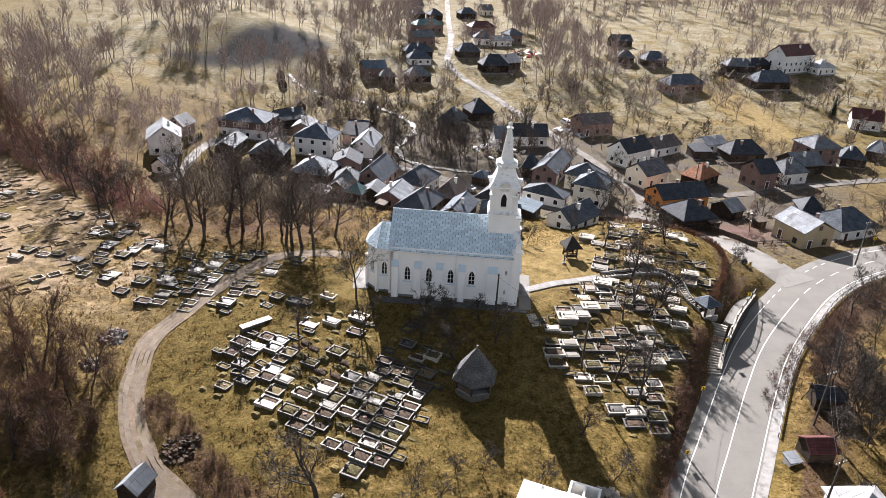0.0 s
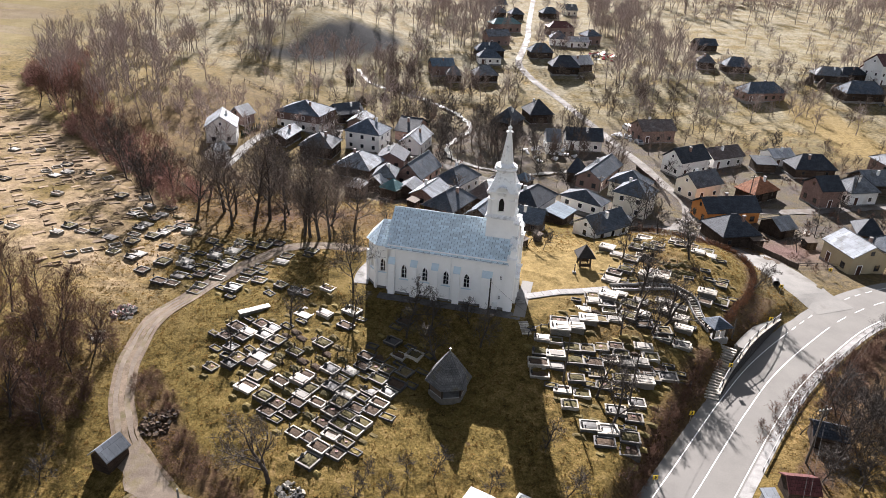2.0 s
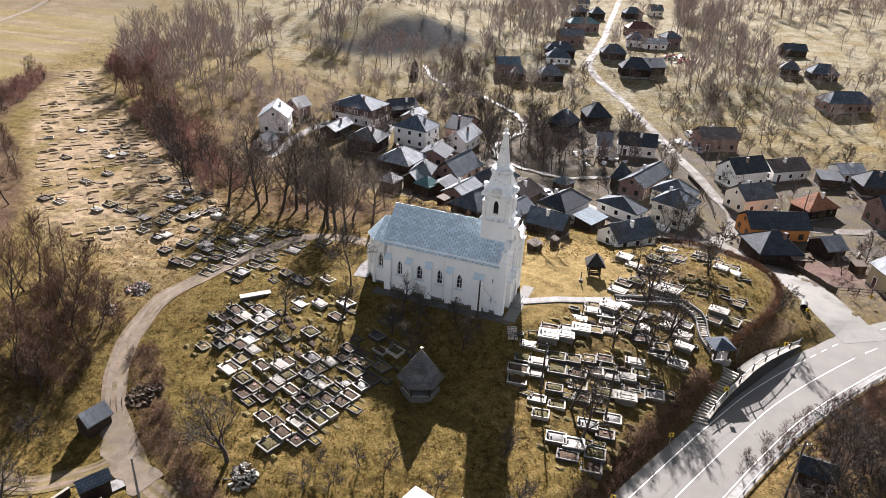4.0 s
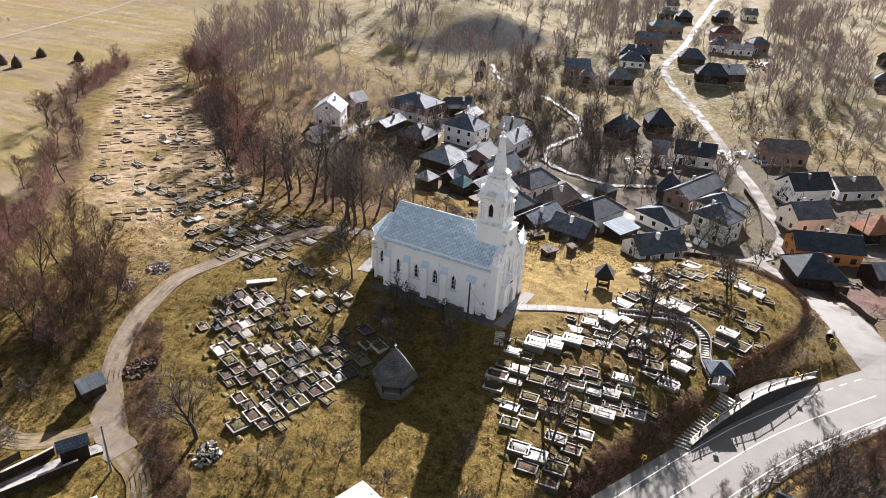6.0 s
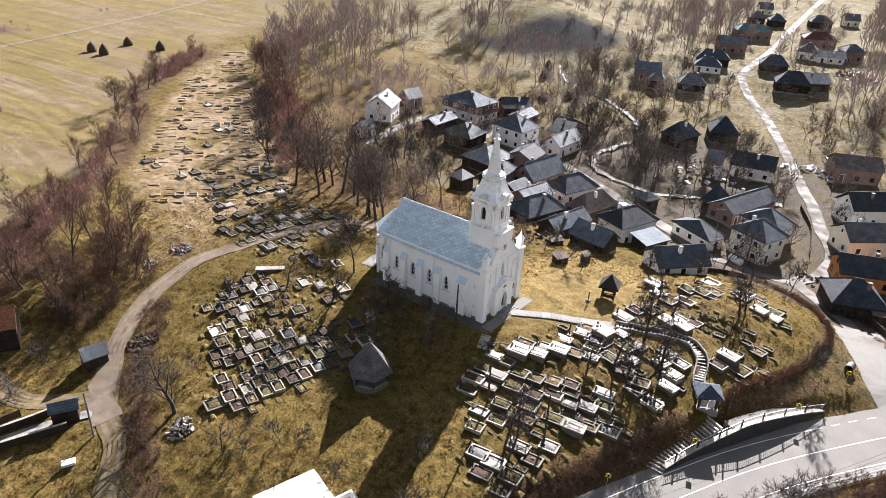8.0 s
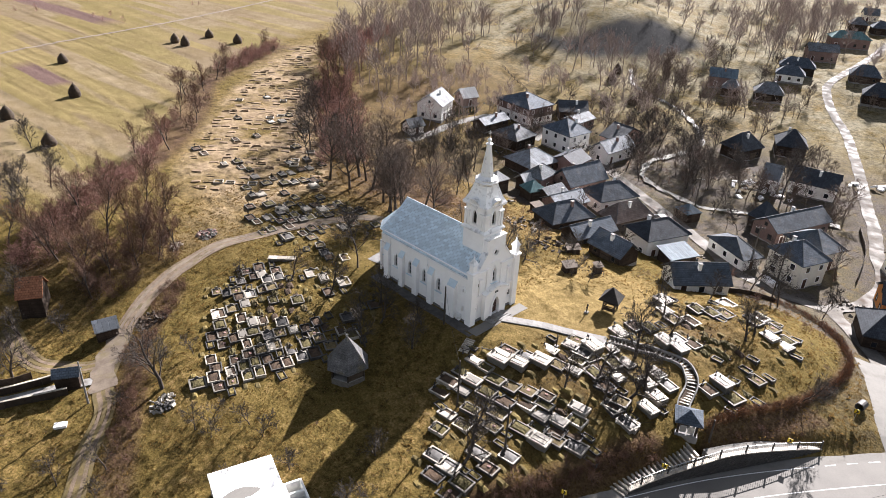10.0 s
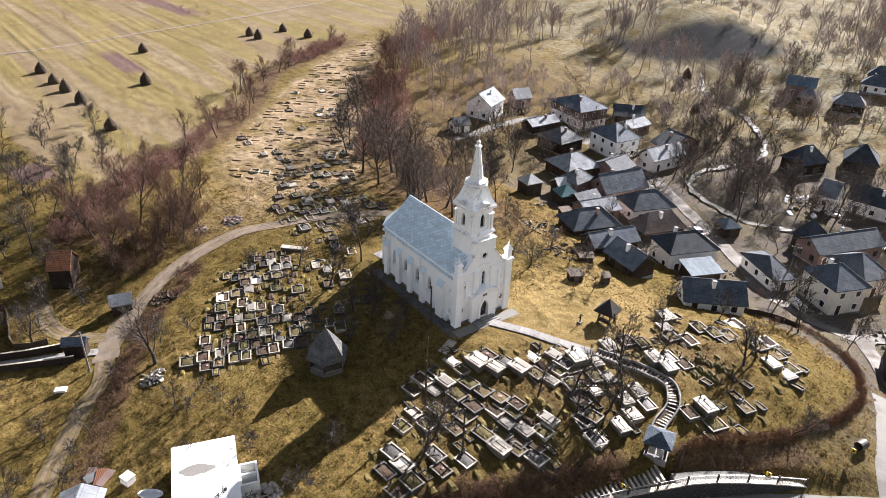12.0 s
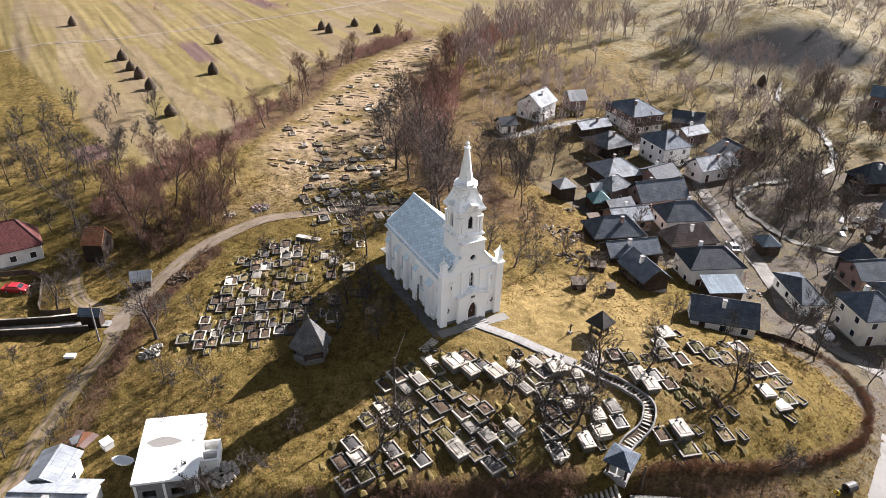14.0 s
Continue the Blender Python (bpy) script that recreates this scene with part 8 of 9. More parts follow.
        for t in (0.0, 0.5):
            o = new("baluster" if i % 6 or t else "post", bal if i % 6 or t else post)
            o.parent = rail
            o.matrix_basis = pose(a[0] + (b[0] - a[0]) * t + a[2] * 0.2, a[1] + (b[1] - a[1]) * t + a[3] * 0.2, a[4] + (b[4] - a[4]) * t + 0.15)
    # walkway behind the wall
    deck = Shape()
    for i in range(n):
        x, y, rx, ry, z = rows[i]
        if i / (n - 1) < 0.6:
            zz = wall_top(min(i / (n - 1), 0.5)) + 0.05
            deck.v += [(x + rx * 0.5, y + ry * 0.5, zz), (x + rx * 1.9, y + ry * 1.9, zz), (x + rx * 1.9, y + ry * 1.9, -0.3), (x + rx * 0.5, y + ry * 0.5, -0.3)]
    q = len(deck.v) // 4
    for i in range(q - 1):
        deck.f += [(4 * i + j, 4 * i + (j + 1) % 4, 4 * i + 4 + (j + 1) % 4, 4 * i + 4 + j) for j in range(4)]
    deck.f += [(3, 2, 1, 0), (4 * q - 4, 4 * q - 3, 4 * q - 2, 4 * q - 1)]
    tagged(part("walkway", deck, "asphalt_old"), "pale concrete walkway behind the railing", "paving", kind="structure")


build_retaining_wall()
flight("road_stairs", "straight flight of dark-edged concrete steps down to the road", [(45.4, 97.4), (43.9, 94.4), (42.3, 91.0), (41.3, 88.4), (41.0, 85.6)], 1.25, 2.15, 0.15, 0.62)


# ---- road furniture ----
def build_guard_rail():
    ob = thing("guard_rail", "low steel guard rail on short posts along the bend", "guard rail")
    pts = smooth_line(ROAD, 1.0)
    beam, run = Shape(), 0.0
    post = fix(Shape().box(-0.06, 0.06, -0.06, 0.06, 0, 0.75).mesh("post", MAT["concrete"]))
    prev = None
    for i in range(1, len(pts) - 1):
        (ax, ay), (bx, by) = pts[i - 1], pts[i + 1]
        k = math.hypot(bx - ax, by - ay)
        rx, ry = (by - ay) / k, -(bx - ax) / k
        p = (pts[i][0] + rx * 5.0, pts[i][1] + ry * 5.0)
        if p[1] < 72 or p[0] > 135:
            prev = None
            continue
        if prev:
            for z0, z1 in ((0.42, 0.56), (0.6, 0.74)):
                m = len(beam.v)
                beam.v += [(*prev, z0), (*p, z0), (*p, z1), (*prev, z1), (prev[0] + rx * 0.06, prev[1] + ry * 0.06, z0), (p[0] + rx * 0.06, p[1] + ry * 0.06, z0), (p[0] + rx * 0.06, p[1] + ry * 0.06, z1), (prev[0] + rx * 0.06, prev[1] + ry * 0.06, z1)]
                beam.f += [tuple(m + j for j in q) for q in ((0, 1, 2, 3), (7, 6, 5, 4), (3, 2, 6, 7), (4, 5, 1, 0))]
        run += math.dist(prev, p) if prev else 0
        if prev is None or run > 2.0:
            run = 0.0
            o = new("post", post)
            o.parent = ob
            o.matrix_basis = pose(p[0] + rx * 0.1, p[1] + ry * 0.1, 0, 0, 0, math.degrees(math.atan2(ry, rx)))
        prev = p
    part("beam", beam, "steel", ob, turn_out=False)


build_guard_rail()


def chevron(x, y, turn, z=None, high=1.9):
    ob = thing("chevron_sign", "square yellow road sign with a black chevron", "road sign", pose(x, y, gz(x, y) if z is None else z, 0, 0, turn), "chevron signs")
    part("post", Shape().tube((0, 0, -0.3), (0, 0, high), 0.035, 0.035, 6), "steel", ob)
    b = part("board", Shape().box(-0.32, 0.32, -0.06, -0.03, high - 0.62, high + 0.02), "yellow", ob)
    part("chevron", Shape().sheet([(-0.18, high - 0.55), (0.02, high - 0.55), (0.2, high - 0.3), (0.02, high - 0.05), (-0.18, high - 0.05), (0.0, high - 0.3)], [], 0.01, pose(0, -0.072, 0)), "black", b)
    return ob


for x, y, t, z in ((44.3, 91.3, 12, 1.2), (37.4, 80.2, 15, None), (31.3, 67.0, 18, None), (71.2, 132.2, 10, None), (53.8, 107.2, 8, 1.0), (58.5, 119.4, 6, None), (80.4, 137.2, 5, None), (93, 138.5, 0, None)):
    chevron(x, y, t, z)


def utility_pole(x, y, high=8.5, arm=True, kind="timber"):
    ob = thing("utility_pole", "tall dark timber utility pole with crossarm" if kind == "timber" else "grey concrete utility pole with crossarm", "utility pole", pose(x, y, gz(x, y), 0, 0, 25), "utility poles")
    part("pole", Shape().tube((0, 0, -0.5), (0, 0, high), 0.16, 0.10, 8), "pole" if kind == "timber" else "concrete", ob)
    if arm:
        part("crossarm", Shape().box(-0.9, 0.9, -0.06, 0.06, high - 0.8, high - 0.66), "pole", ob)
        for u in (-0.8, -0.3, 0.3, 0.8):
            part("insulator", Shape().lathe([(0.03, high - 0.66), (0.06, high - 0.6), (0.06, high - 0.52), (0.02, high - 0.46)], 6, pose(u, 0, 0)), "white_rail", ob)
    return (x, y, gz(x, y) + high - 0.5)


POLES = [utility_pole(83.5, 127.6, 10), utility_pole(50.5, 74.5, 9), utility_pole(43.6, 58, 9)]
POLES_B = [utility_pole(37.4, 149.4, 9.5), utility_pole(28, 165, 8.5), utility_pole(8, 181, 8.5)]
POLES_C = [utility_pole(8.4, 90.6, 6.5, False), utility_pole(20.1, 80.6, 7.5, False), utility_pole(29, 79.4, 7.5, False), utility_pole(46.2, 99.9, 3.6, False)]
utility_pole(-18.6, 49, 7, False, "concrete")
utility_pole(66, 176, 8.5)
utility_pole(92, 181, 8.5)


def cable(name, a, b, sag, r=0.014):
    a, b = Vector(a), Vector(b)
    s = Shape()
    n = 14
    along = (b - a).normalized()
    side = along.cross(Vector((0, 0, 1))).normalized()
    for i in range(n + 1):
        t = i / n
        p = a.lerp(b, t) - Vector((0, 0, sag * 4 * t * (1 - t)))
        s.v += [tuple(p + side * r), tuple(p - side * r), tuple(p + Vector((0, 0, r * 1.6)))]
    for i in range(n):
        s.f += [(3 * i + j, 3 * i + (j + 1) % 3, 3 * i + 3 + (j + 1) % 3, 3 * i + 3 + j) for j in range(3)]
    return tagged(part(name, s, "black", turn_out=False), "thin black overhead cable between poles", "cable", "overhead cables")


for line in (POLES, POLES_B, POLES_C):
    for a, b in zip(line, line[1:]):
        for u in ((-0.3, 0.3) if line is not POLES_C else (0.0,)):
            cable("overhead_cable", (a[0] + u, a[1], a[2]), (b[0] + u, b[1], b[2]), 0.8)


# ---- haystacks ----
def haystack_pattern(k):
    rng = random.Random(300 + k)
    ob = thing("haystack", "dark weathered conical haystack in a meadow", "haystack", pose(0, -500, 0), "haystacks")
    s = Shape()
    prof = [(1.45, -0.2), (1.65, 0.5), (1.6, 1.3), (1.2, 2.3), (0.65, 3.1), (0.15, 3.7)]
    for i, (r, z) in enumerate(prof):
        s.v += [(r * math.cos(j * 0.524) * rng.uniform(0.9, 1.1), r * math.sin(j * 0.524) * rng.uniform(0.9, 1.1), z) for j in range(12)]
    for i in range(len(prof) - 1):
        s.f += [(12 * i + j, 12 * i + (j + 1) % 12, 12 * i + 12 + (j + 1) % 12, 12 * i + 12 + j) for j in range(12)]
    s.f.append(tuple(range(60, 72)))
    part("hay", s, "hay", ob, smooth=True)
    part("pole", Shape().tube((0, 0, 3.4), (0.05, 0, 4.4), 0.05, 0.03, 5), "timber_dark", ob)
    return ob


HAY = [haystack_pattern(k) for k in range(3)]
for i, (x, y) in enumerate(((-110.8, 80.4), (-138.2, 80.4), (-151.9, 79.8), (-162.4, 79.1), (-176.8, 78.7), (-147.6, 101.6), (-188, 114.4), (-194.8, 158.7), (-187.8, 159), (-195.5, 173.8), (-180.2, 176.9), (-238.6, 70.2), (-52.5, 240.4), (-64.4, 264.5), (-67.1, 272.9), (-46.8, 249.2), (118, 312), (122, 308), (126, 304))):
    m = pose(x, y, gz(x, y), 0, 0, 57 * i) @ Matrix.Diagonal((1.05, 1.05, 0.85 + 0.2 * ((i * 7) % 3) / 2, 1))
    if i < 3:
        HAY[i].matrix_basis = m
    else:
        p = HAY[i % 3]
        keep = p.scale.copy()
        p.scale = (1, 1, 1)
        copy_thing(p, m)
        p.scale = keep


# ---- unfinished white building south of the church ----
def build_white_block():
    z = -2.6
    ob = thing("flat_roofed_house", "unfinished white flat-roofed concrete house", "house", pose(14.1, 53.3, z, 0, 0, 70))
    # corners about 7 by 10 metres
    lx, ly, h = 3.5, 5.2, 6.0
    for a, half, off in ((0, lx, ly), (90, ly, lx), (180, lx, ly), (270, ly, lx)):
        m = pose(0, 0, 0, 0, 0, a) @ pose(0, -off, 0)
        holes = []
        for zz in (0.7, 3.6):
            for k in (-0.55, 0.35):
                holes.append([(k * half - 0.75, zz), (k * half + 0.75, zz), (k * half + 0.75, zz + 1.2), (k * half - 0.75, zz + 1.2)])
        wall = part("wall", Shape().sheet([(-half, -1), (half, -1), (half, h), (-half, h)], holes, 0.3, m), "concrete", ob)
        for k in (-0.05, 0.95, -0.95):
            part("pier", Shape().box(k * half - 0.14, k * half + 0.14, -0.06, 0.0, -1, h - 0.3, 0, m), "render_white", wall)
        part("floor_band", Shape().box(-half, half, -0.08, 0.0, 2.75, 3.0, 0, m), "render_white", wall)
    part("floor", Shape().box(-lx + 0.3, lx - 0.3, -ly + 0.3, ly - 0.3, 2.7, 2.9), "concrete", ob)
    part("roof_slab", Shape().box(-lx - 0.15, lx + 0.15, -ly - 0.15, ly + 0.15, h, h + 0.3, 0.02), "screed", ob, "white screeded flat roof with a grey damp patch")
    rng = random.Random(6)
    blot = [(-0.9 + (1.9 + rng.uniform(-0.5, 0.5)) * math.cos(k * 0.449), 0.9 + (0.8 + rng.uniform(-0.25, 0.25)) * math.sin(k * 0.449)) for k in range(14)]
    part("damp_patch", Shape().prism(blot, h + 0.302, h + 0.306), "asphalt_old", ob, "grey damp patch on the screed")
    part("roof_vent", Shape().box(1.9, 2.2, -3.2, -2.9, h + 0.3, h + 0.5), "black", ob, "small roof vent")
    # stair tower beside it
    tw = part("stair_tower", kerb_ring(2.2, 3.4, 0.25, -1, h + 0.2, 0.02), "render_white", ob, "roofless white stair tower", at=pose(4.7, -1.2, 0))
    part("landing", Shape().box(-0.85, 0.85, -1.45, 1.45, 2.6, 4.6), "concrete", tw)
    part("divider", Shape().box(-0.85, 0.85, -0.12, 0.12, 0.0, h + 0.15), "render_white", tw)
    return ob


build_white_block()


# ---- vehicles ----
def wheel(parent, x, y, r):
    w = part("wheel", Shape().lathe([(r * 0.6, -0.11), (r, -0.1), (r, 0.1), (r * 0.6, 0.11)], 14, pose(x, y, r, 90)), "rubber", parent)
    part("rim", Shape().lathe([(0.04, -0.12), (r * 0.58, -0.115), (r * 0.58, 0.115), (0.04, 0.12)], 12, pose(x, y, r, 90)), "steel", w)


def vehicle(name, label, x, y, turn, paint, length, width, profile, glass, z=None, van=False):
    ob = thing(name, label, "van" if van else "car", pose(x, y, (gz(x, y) + 0.02) if z is None else z, 0, 0, turn), "vehicles")
    s = Shape()
    n = len(profile)
    inset = lambda zz: width / 2 - (0.16 if zz > 1.0 else 0.0)
    for side in (-1, 1):
        s.v += [(px, side * inset(pz), pz) for px, pz in profile]
    s.f += [(i, (i + 1) % n, n + (i + 1) % n, n + i) for i in range(n)] + [tuple(range(n)), tuple(range(2 * n - 1, n - 1, -1))]
    body = part("body", s, paint, ob)
    for k, (a, b) in enumerate(glass):
        part("window", Shape().add([(a[0], -width / 2 + 0.2, a[1]), (b[0], -width / 2 + 0.22, b[1]), (b[0], width / 2 - 0.22, b[1]), (a[0], width / 2 - 0.2, a[1])], [(0, 1, 2, 3)]), "glass", body, turn_out=False)
    zr = max(p[1] for p in profile)
    for side in (-1, 1):
        part("side_window", Shape().box(-length * 0.3, length * 0.22, side * (width / 2 - 0.1) - 0.03, side * (width / 2 - 0.1) + 0.03, zr - 0.58, zr - 0.16), "glass", body)
        part("headlight", Shape().box(length / 2 - 0.12, length / 2 + 0.01, side * (width / 2 - 0.25) - 0.14, side * (width / 2 - 0.25) + 0.14, 0.6, 0.78), "white_rail", body)
        part("tail_light", Shape().box(-length / 2 - 0.01, -length / 2 + 0.1, side * (width / 2 - 0.22) - 0.1, side * (width / 2 - 0.22) + 0.1, 0.7, 0.95), "car_red", body)
        for wx in (-length * 0.31, length * 0.31):
            wheel(ob, wx, side * (width / 2 - 0.1), 0.33)
    part("bumper", Shape().box(length / 2 - 0.1, length / 2 + 0.04, -width / 2 + 0.05, width / 2 - 0.05, 0.3, 0.52, 0.02), "rubber", body)
    return ob


SALOON = [(-2.1, 0.28), (2.1, 0.28), (2.12, 0.7), (1.3, 0.92), (0.6, 1.42), (-0.9, 1.44), (-1.6, 1.0), (-2.1, 0.95)]
SALOON_GLASS = [((1.27, 0.96), (0.66, 1.4)), ((-1.57, 1.03), (-0.96, 1.42))]
VAN = [(-2.4, 0.3), (2.4, 0.3), (2.45, 0.9), (1.9, 1.15), (1.2, 1.92), (-2.2, 1.95), (-2.4, 1.7)]
VAN_GLASS = [((1.87, 1.2), (1.25, 1.88)), ((-2.42, 1.15), (-2.4, 1.65))]
vehicle("van", "white van parked beside the village lane", 40.6, 240.2, 110, "car_white", 4.9, 1.95, VAN, VAN_GLASS, None, True)
vehicle("car", "silver car parked beside the lane", 43.2, 224.6, 105, "car_grey", 4.2, 1.75, SALOON, SALOON_GLASS)
vehicle("car", "red car under a tree in a fenced yard", -43.5, 38.6, 60, "car_red", 4.2, 1.75, SALOON, SALOON_GLASS)
vehicle("car", "grey car beside a white house wall", 5.5, 168.6, 150, "car_grey", 4.2, 1.75, SALOON, SALOON_GLASS)


# ---- yard things ----
def tank(x, y, turn):
    ob = thing("water_tank", "white cylindrical tank lying by the pole", "tank", pose(x, y, gz(x, y), 0, 0, turn))
    part("drum", Shape().lathe([(0.2, -1.6), (0.75, -1.45), (0.75, 1.45), (0.2, 1.6)], 14, pose(0, 0, 0.9, 0, 90)), "car_white", ob)
    for u in (-1, 1):
        part("cradle", Shape().box(u - 0.1, u + 0.1, -0.6, 0.6, -0.2, 0.35), "concrete", ob)


tank(34.6, 156.4, 150)


def culvert_pipe():
    x, y = 58.5, 122.4
    ob = thing("culvert_pipe", "weathered grey concrete pipe mouth set in the bank beside the lane", "pipe", pose(x, y, gz(x, y) - 0.1, 0, 0, -100))
    s = Shape()
    for i in range(14):
        a = i * 6.2832 / 14
        c, d = math.cos(a), math.sin(a)
        s.v += [(-0.7, 0.62 * c, 0.6 + 0.62 * d), (0.7, 0.62 * c, 0.6 + 0.62 * d), (0.7, 0.5 * c, 0.6 + 0.5 * d), (-0.7, 0.5 * c, 0.6 + 0.5 * d)]
    for i in range(14):
        for j in range(4):
            s.f.append((4 * i + j, 4 * i + (j + 1) % 4, (4 * i + 4) % 56 + (j + 1) % 4, (4 * i + 4) % 56 + j))
    part("pipe", s, "terrazzo_dark", ob)
    # added plate: its dark colour stands for the pipe's unlit inside
    part("back_plate", Shape().prism([(0.5 * math.cos(a * 0.4488), 0.5 * math.sin(a * 0.4488)) for a in range(14)], -0.05, 0.05), "soil", ob, "dark earth-coloured plate for the shade inside the pipe", at=pose(-0.5, 0, 0.6, 0, 90, 0))


culvert_pipe()


def white_crate(x, y, turn, w, l, h, label):
    """A pale box with a lid that overhangs a little, on two sleepers."""
    ob = thing("storage_box", label, "box", pose(x, y, gz(x, y), 0, 0, turn))
    part("body", Shape().box(-w / 2, w / 2, -l / 2, l / 2, 0.08, h, 0.03), "car_white", ob)
    part("lid", Shape().box(-w / 2 - 0.05, w / 2 + 0.05, -l / 2 - 0.05, l / 2 + 0.05, h, h + 0.08, 0.03), "render_white", ob)
    for u in (-0.3, 0.3):
        part("sleeper", Shape().box(u * w - 0.08, u * w + 0.08, -l / 2, l / 2, -0.2, 0.08), "timber", ob)


white_crate(5.9, 46.7, 20, 1.3, 1.2, 1.1, "white water container on sleepers in a yard")
white_crate(-17.0, 44.7, 60, 1.5, 0.9, 0.4, "low white box among orchard trees")


def bath_tub():
    """An old tub turned into a trough: an oval rim, hollow inside."""
    x, y = 10.0, 48.0
    ob = thing("bath_tub", "old white bath tub lying in a farm yard", "tub", pose(x, y, gz(x, y), 0, 0, 50) @ Matrix.Diagonal((1.9, 0.9, 1, 1)))
    part("shell", Shape().lathe([(0.4, 0.0), (0.62, 0.1), (0.72, 0.5), (0.78, 0.52), (0.78, 0.56), (0.68, 0.56), (0.58, 0.2), (0.05, 0.14)], 16), "car_white", ob)


bath_tub()


def loose_sheets():
    """Old corrugated roof sheets thrown over one another."""
    rng = random.Random(15)
    for k in range(4):
        x, y = 1.6 + 0.6 * k, 43.4 + 0.45 * k
        ob = thing("roof_sheet", "loose faded red corrugated roof sheet on the ground", "metal sheet", pose(x, y, gz(x, y) + 0.15 + 0.05 * k, rng.uniform(-9, 9), rng.uniform(-9, 9), 40 + rng.uniform(-30, 30)), "loose roof sheets")
        s = Shape()
        for i in range(13):
            u = -0.6 + 0.1 * i
            s.v += [(u, v, (0.03 if i % 2 else 0.0) + d) for v in (-1.2, 1.2) for d in (0.0, 0.012)]
        for i in range(12):
            a, b = 4 * i, 4 * i + 4
            s.f += [(a + 1, a + 3, b + 3, b + 1), (a, b, b + 2, a + 2), (a, a + 1, b + 1, b), (a + 2, b + 2, b + 3, a + 3)]
        part("sheet", s, ("render_red", "roof_light", "roof_rust")[k % 3], ob)


loose_sheets()


def long_slab():
    """A long grave cover of cast plates on a low plinth."""
    x, y = -26.9, 87.0
    ob = thing("grave", "long pale stone slab over a row of graves", "grave", pose(x, y, gz(x, y) + 0.1, 0, 0, 42), "graves")
    part("plinth", Shape().box(-2.3, 2.3, -0.5, 0.5, -0.7, 0.3, 0.02), "terrazzo_grey", ob)
    for k in range(3):
        part("cover_slab", Shape().box(-2.4 + 1.61 * k, -0.8 + 1.61 * k, -0.6, 0.6, 0.3, 0.42, 0.03), "terrazzo", ob)


long_slab()


def rubbish(name, label, x, y, radius, n, materials, seed, size=0.35):
    rng = random.Random(seed)
    for k, mt in enumerate(materials):
        s = Shape()
        for _ in range(n // len(materials)):
            a, d = rng.uniform(0, 6.28), radius * math.sqrt(rng.random())
            px, py = x + d * math.cos(a), y + d * math.sin(a)
            q = size * rng.uniform(0.4, 1.2)
            s.box(-q, q, -q * 0.6, q * 0.6, -q * 0.3, q * 0.3, 0.02, pose(px, py, gz(px, py) + (1 - d / radius) * size * 1.4 + 0.05, rng.uniform(-40, 40), rng.uniform(-40, 40), rng.uniform(0, 360)))
        tagged(part(name, s, mt, turn_out=False), label, "heap", kind="stuff")


rubbish("rubble_heap", "heap of broken stones and old wreaths", -46.9, 84, 1.9, 90, ("stone", "terrazzo_grey", "flowers"), 1)
rubbish("debris_heap", "pale heap of broken boards", -47.1, 77.7, 1.3, 40, ("terrazzo", "timber"), 2)
rubbish("rubbish_slope", "tipped rubbish and soil down the bank", -30, 64.2, 2.4, 110, ("soil", "timber_dark", "soil"), 3, 0.3)
rubbish("rubble_heap", "heap of dark stones and white bags under a tree", -9.6, 55.2, 1.8, 80, ("stone", "terrazzo"), 4, 0.3)
rubbish("sand_heap", "pale heap of building sand", 19.6, 57.8, 1.7, 60, ("sand",), 5, 0.45)
rubbish("wood_pile", "scattered logs and boards behind the barns", 2, 128, 4.0, 50, ("timber", "timber_dark"), 6, 0.4)
rubbish("wood_pile", "stacked boards beside old sheds", -9, 134, 4.5, 60, ("timber", "sand"), 7, 0.4)
rubbish("yard_clutter", "boards and scrap in a muddy yard", 50, 160, 4, 40, ("timber", "terrazzo_grey"), 8, 0.4)
rubbish("yard_clutter", "pale planks and sacks beside a barn", 74, 158, 4, 40, ("timber", "terrazzo"), 9, 0.4)
rubbish("snow_patch", "thin remnants of old snow by the stream", 14, 205, 9, 26, ("snow",), 10, 0.9)
rubbish("snow_patch", "old snow along the lane's edge", 36, 228, 7, 18, ("snow",), 11, 0.8)


def yard_piles():
    """Firewood, boards, sacks and scrap in the village yards."""
    rng = random.Random(77)
    words = (("wood_pile", "split firewood and boards stacked in a yard", ("timber", "sand")), ("yard_clutter", "scrap, sacks and pale boards lying in a yard", ("terrazzo", "timber_dark", "roof_blue")), ("yard_clutter", "pale rubble and planks beside a house", ("sand", "terrazzo_grey", "timber")))
    for k, (x, y) in enumerate(HOUSE_SPOTS):
        if not (128 < y < 345 and rng.random() < 0.75):
            continue
        a = rng.uniform(0, 6.28)
        px, py = x + 8.5 * math.cos(a), y + 8.5 * math.sin(a)
        if any(near(line, px, py) < d + 0.5 for line, d in LINES) or any(math.hypot(px - b, py - c) < 6.5 for b, c in HOUSE_SPOTS):
            continue
        name, label, mats = words[k % 3]
        rubbish(name, label, px, py, rng.uniform(1.0, 2.2), 16, mats, 300 + k, rng.uniform(0.3, 0.5))


yard_piles()
rubbish("yard_clutter", "scrapped red and white car parts in a farm yard", 36, 338, 8, 40, ("car_white", "car_red", "terrazzo_dark"), 401, 0.9)


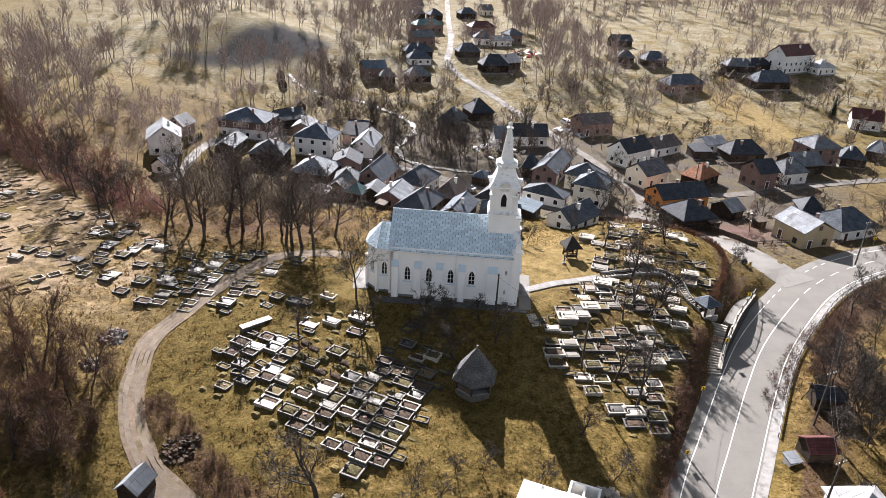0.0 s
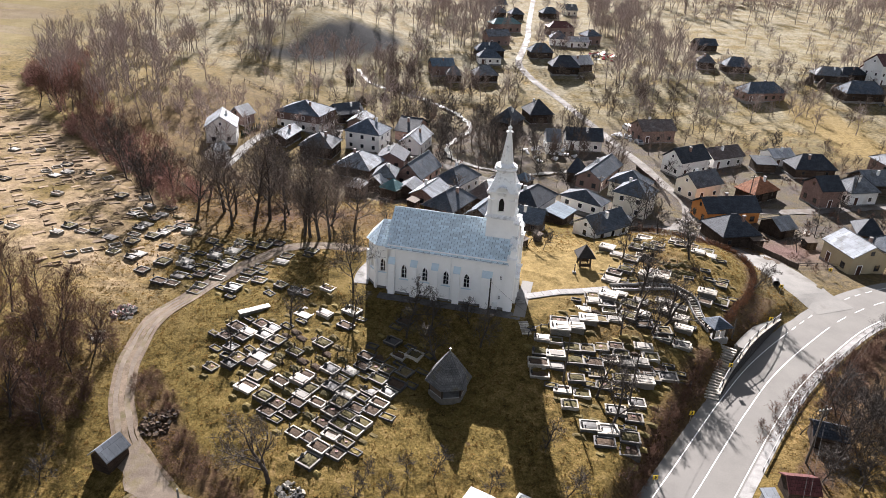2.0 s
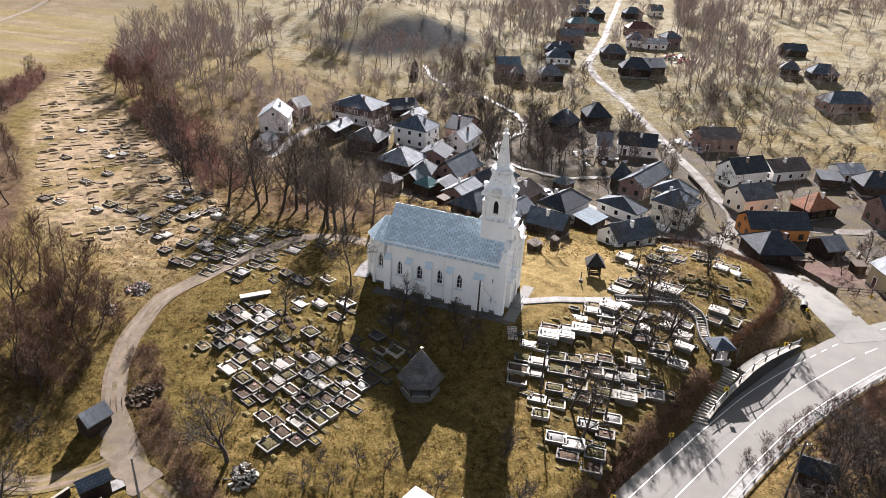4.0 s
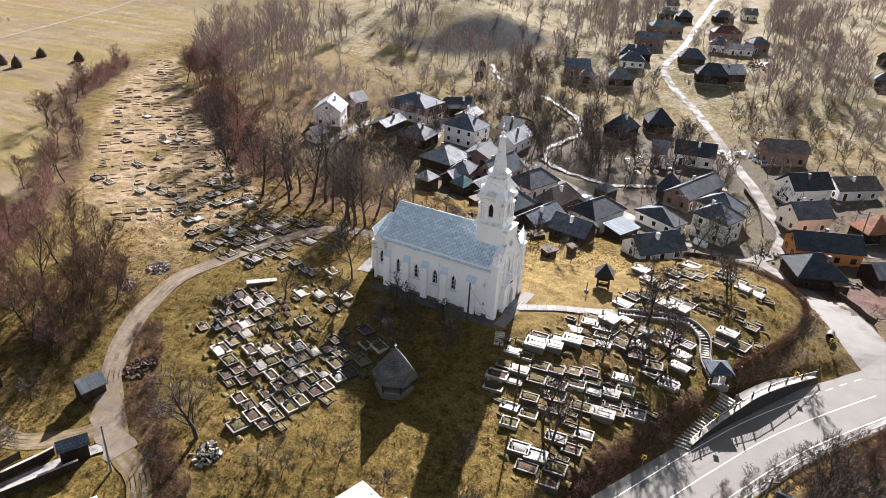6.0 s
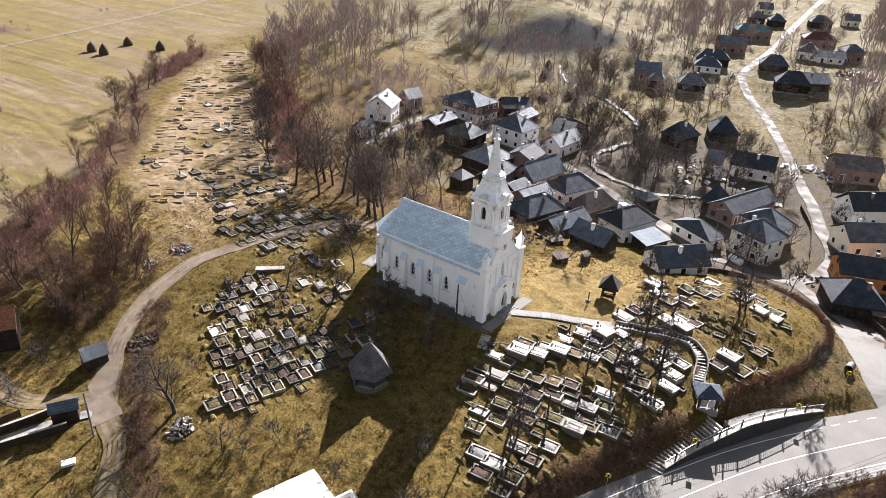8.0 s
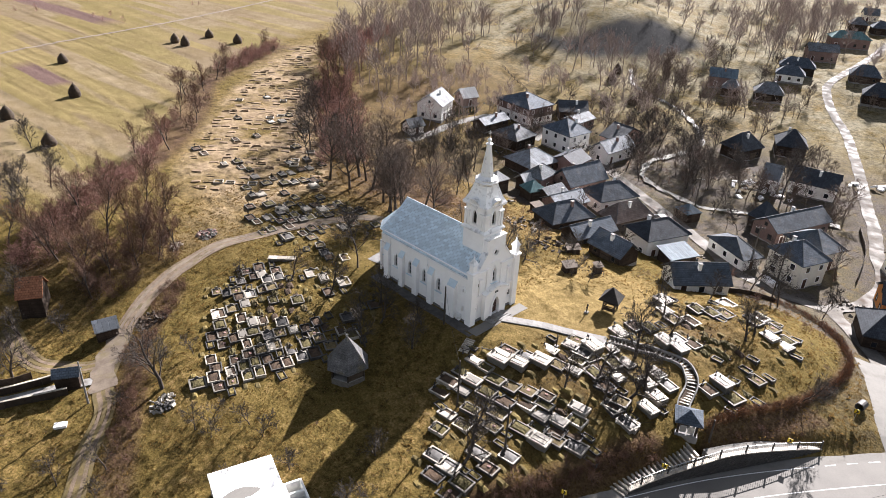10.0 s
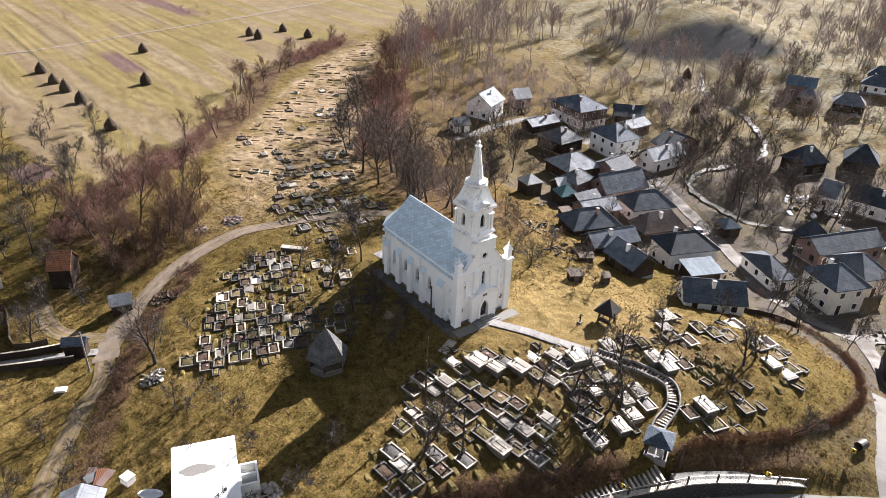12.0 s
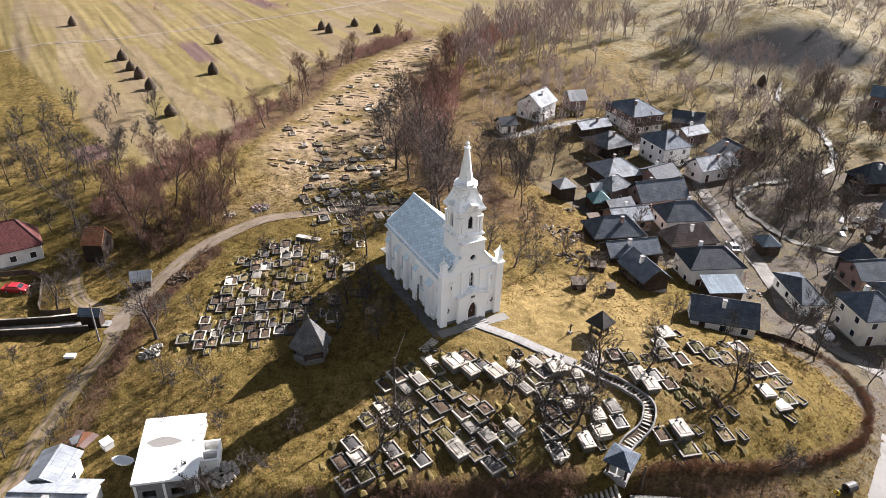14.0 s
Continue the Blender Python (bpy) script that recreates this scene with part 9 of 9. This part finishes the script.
def crate_hut(x, y, turn, w, l, h, mat, label):
    ob = thing("shed", label, "shed", pose(x, y, gz(x, y), 0, 0, turn), "garden sheds")
    part("wall", Shape().box(-w / 2, w / 2, -l / 2, l / 2, -0.4, h), mat, ob)
    uv_faces(ob.children[0].data)
    r = part("roof", roof_shape("shed", w / 2 + 0.2, l / 2 + 0.2, h, 0.35, 0.08), "timber", ob)
    uv_faces(r.data)
    part("door", Shape().box(-0.4, 0.4, -l / 2 - 0.05, -l / 2, 0, h * 0.85), "timber", ob)


for x, y, t, w, l, h in ((11.5, 119.5, 60, 2.2, 1.7, 1.4), (14.5, 124, 60, 1.2, 1.2, 1.5), (6.5, 128.5, 50, 2.4, 1.6, 1.1), (-14.5, 147, 70, 2.4, 2, 1.8), (61, 147, 20, 2.6, 2.2, 2.0), (73, 150, 20, 2.4, 2.0, 1.9)):
    crate_hut(x, y, t, w, l, h, "planks", "little dark board shed in a garden")


def yard_wall(line):
    """A low dark wall with a pale coping."""
    ob = thing("yard_wall", "low dark board wall with a pale coping", "wall", pose(*line[0], gz(*line[0])))
    x0, y0, z0 = *line[0], gz(*line[0])
    for (ax, ay), (bx, by) in zip(line, line[1:]):
        m = pose(ax - x0, ay - y0, 0, 0, 0, math.degrees(math.atan2(by - ay, bx - ax)))
        k, za, zb = math.hypot(bx - ax, by - ay), gz(ax, ay) - z0, gz(bx, by) - z0
        for name, half, lo, hi, mat in (("panel", 0.09, -0.5, 1.15, "timber_dark"), ("coping", 0.16, 1.16, 1.24, "terrazzo")):
            v = [(x, y, z + d) for x, z in ((0, za), (k - 0.02, zb)) for y in (-half, half) for d in (lo, hi)]
            part(name, Shape().add(v, [(0, 1, 3, 2), (4, 6, 7, 5), (0, 4, 5, 1), (2, 3, 7, 6), (1, 5, 7, 3), (0, 2, 6, 4)], m), mat, ob)


def fence(line, high, label, post_gap=2.2, rails=2, mat="timber", boards=False):
    ob = thing("fence", label, "fence")
    pts = smooth_line(line, 0.3)
    post = fix(Shape().box(-0.07, 0.07, -0.07, 0.07, -0.3, high + 0.1).mesh("post", MAT[mat]))
    run, last = post_gap, None
    for a, b in zip(pts, pts[1:]):
        run += math.dist(a, b)
        if run >= post_gap:
            run = 0.0
            o = new("post", post)
            o.parent = ob
            o.matrix_basis = pose(a[0], a[1], gz(*a), 0, 0, math.degrees(math.atan2(b[1] - a[1], b[0] - a[0])))
            if last:
                w = math.dist(last, a)
                m = pose(last[0], last[1], gz(*last), 0, -math.degrees(math.atan2(gz(*a) - gz(*last), w)), math.degrees(math.atan2(a[1] - last[1], a[0] - last[0])))
                if boards:
                    part("panel", Shape().box(0, w, -0.03, 0.03, 0.05, high, 0, m), mat, ob)
                else:
                    for k in range(rails):
                        z = high * (k + 1) / rails - 0.1
                        part("rail", Shape().box(0, w, -0.03, 0.03, z - 0.05, z + 0.05, 0, m), mat, ob)
            last = a
    return ob


yard_wall([(-22.8, 48.0), (-24.6, 45.5), (-27.0, 41.2), (-30.2, 35), (-34.6, 26.5)])
yard_wall([(-27.8, 48.4), (-28.4, 46.6), (-29.8, 43), (-33, 36), (-37.5, 27.5)])
fence([(-49.4, 36.3), (-46.3, 42.5), (-39, 42.2), (-32.9, 41.8), (-30.6, 47)], 1.2, "board fence between track and garden", 2.4, 2, "timber", True)
fence([(38.5, 147), (33, 143.5), (27, 131.5)], 1.0, "wooden paling beside the white house", 2.0, 2, "timber_dark", True)
fence([(66, 134), (60, 146), (52, 158)], 1.2, "plank fence along the lane", 2.2, 2, "timber", True)
fence([(46.5, 172), (44.5, 186), (40, 199)], 1.2, "plank fence on the village lane", 2.4, 2, "timber_dark", True)
fence([(-95, 236), (-78, 226), (-60, 214)], 1.1, "field fence behind the houses", 2.8, 2, "timber_dark")
fence([(66.5, 135.6), (71, 137.4), (78, 139)], 1.0, "fence before the ploughed garden", 2.2, 2, "timber_dark")
fence([(17.5, 90.5), (15.2, 89), (14.6, 87)], 0.6, "low dark kerb rail by the small stairs", 1.2, 1, "terrazzo_dark")
flight("grave_stairs", "short dark flight of steps beside the church apron", [(13.7, 90.6), (14.6, 87.6)], 0.7, gz(13.7, 90.6) + 0.05, gz(14.6, 87.6) + 0.1, 0.35)


def standing_cross(x, y, h, label):
    ob = thing("wayside_cross", label, "cross", pose(x, y, gz(x, y), 0, 0, 95))
    part("foot", Shape().box(-0.3, 0.3, -0.3, 0.3, -0.3, 0.25, 0.04), "concrete", ob)
    part("shaft", Shape().box(-0.07, 0.07, -0.07, 0.07, 0.2, h, 0.01), "timber_dark", ob)
    part("arm", Shape().box(-0.5, 0.5, -0.05, 0.05, h * 0.7, h * 0.7 + 0.12, 0.01), "timber_dark", ob)


standing_cross(23.0, 98.7, 2.2, "tall dark wooden cross beside the church path")
standing_cross(21.3, 109.4, 1.6, "small dark cross on the lawn")
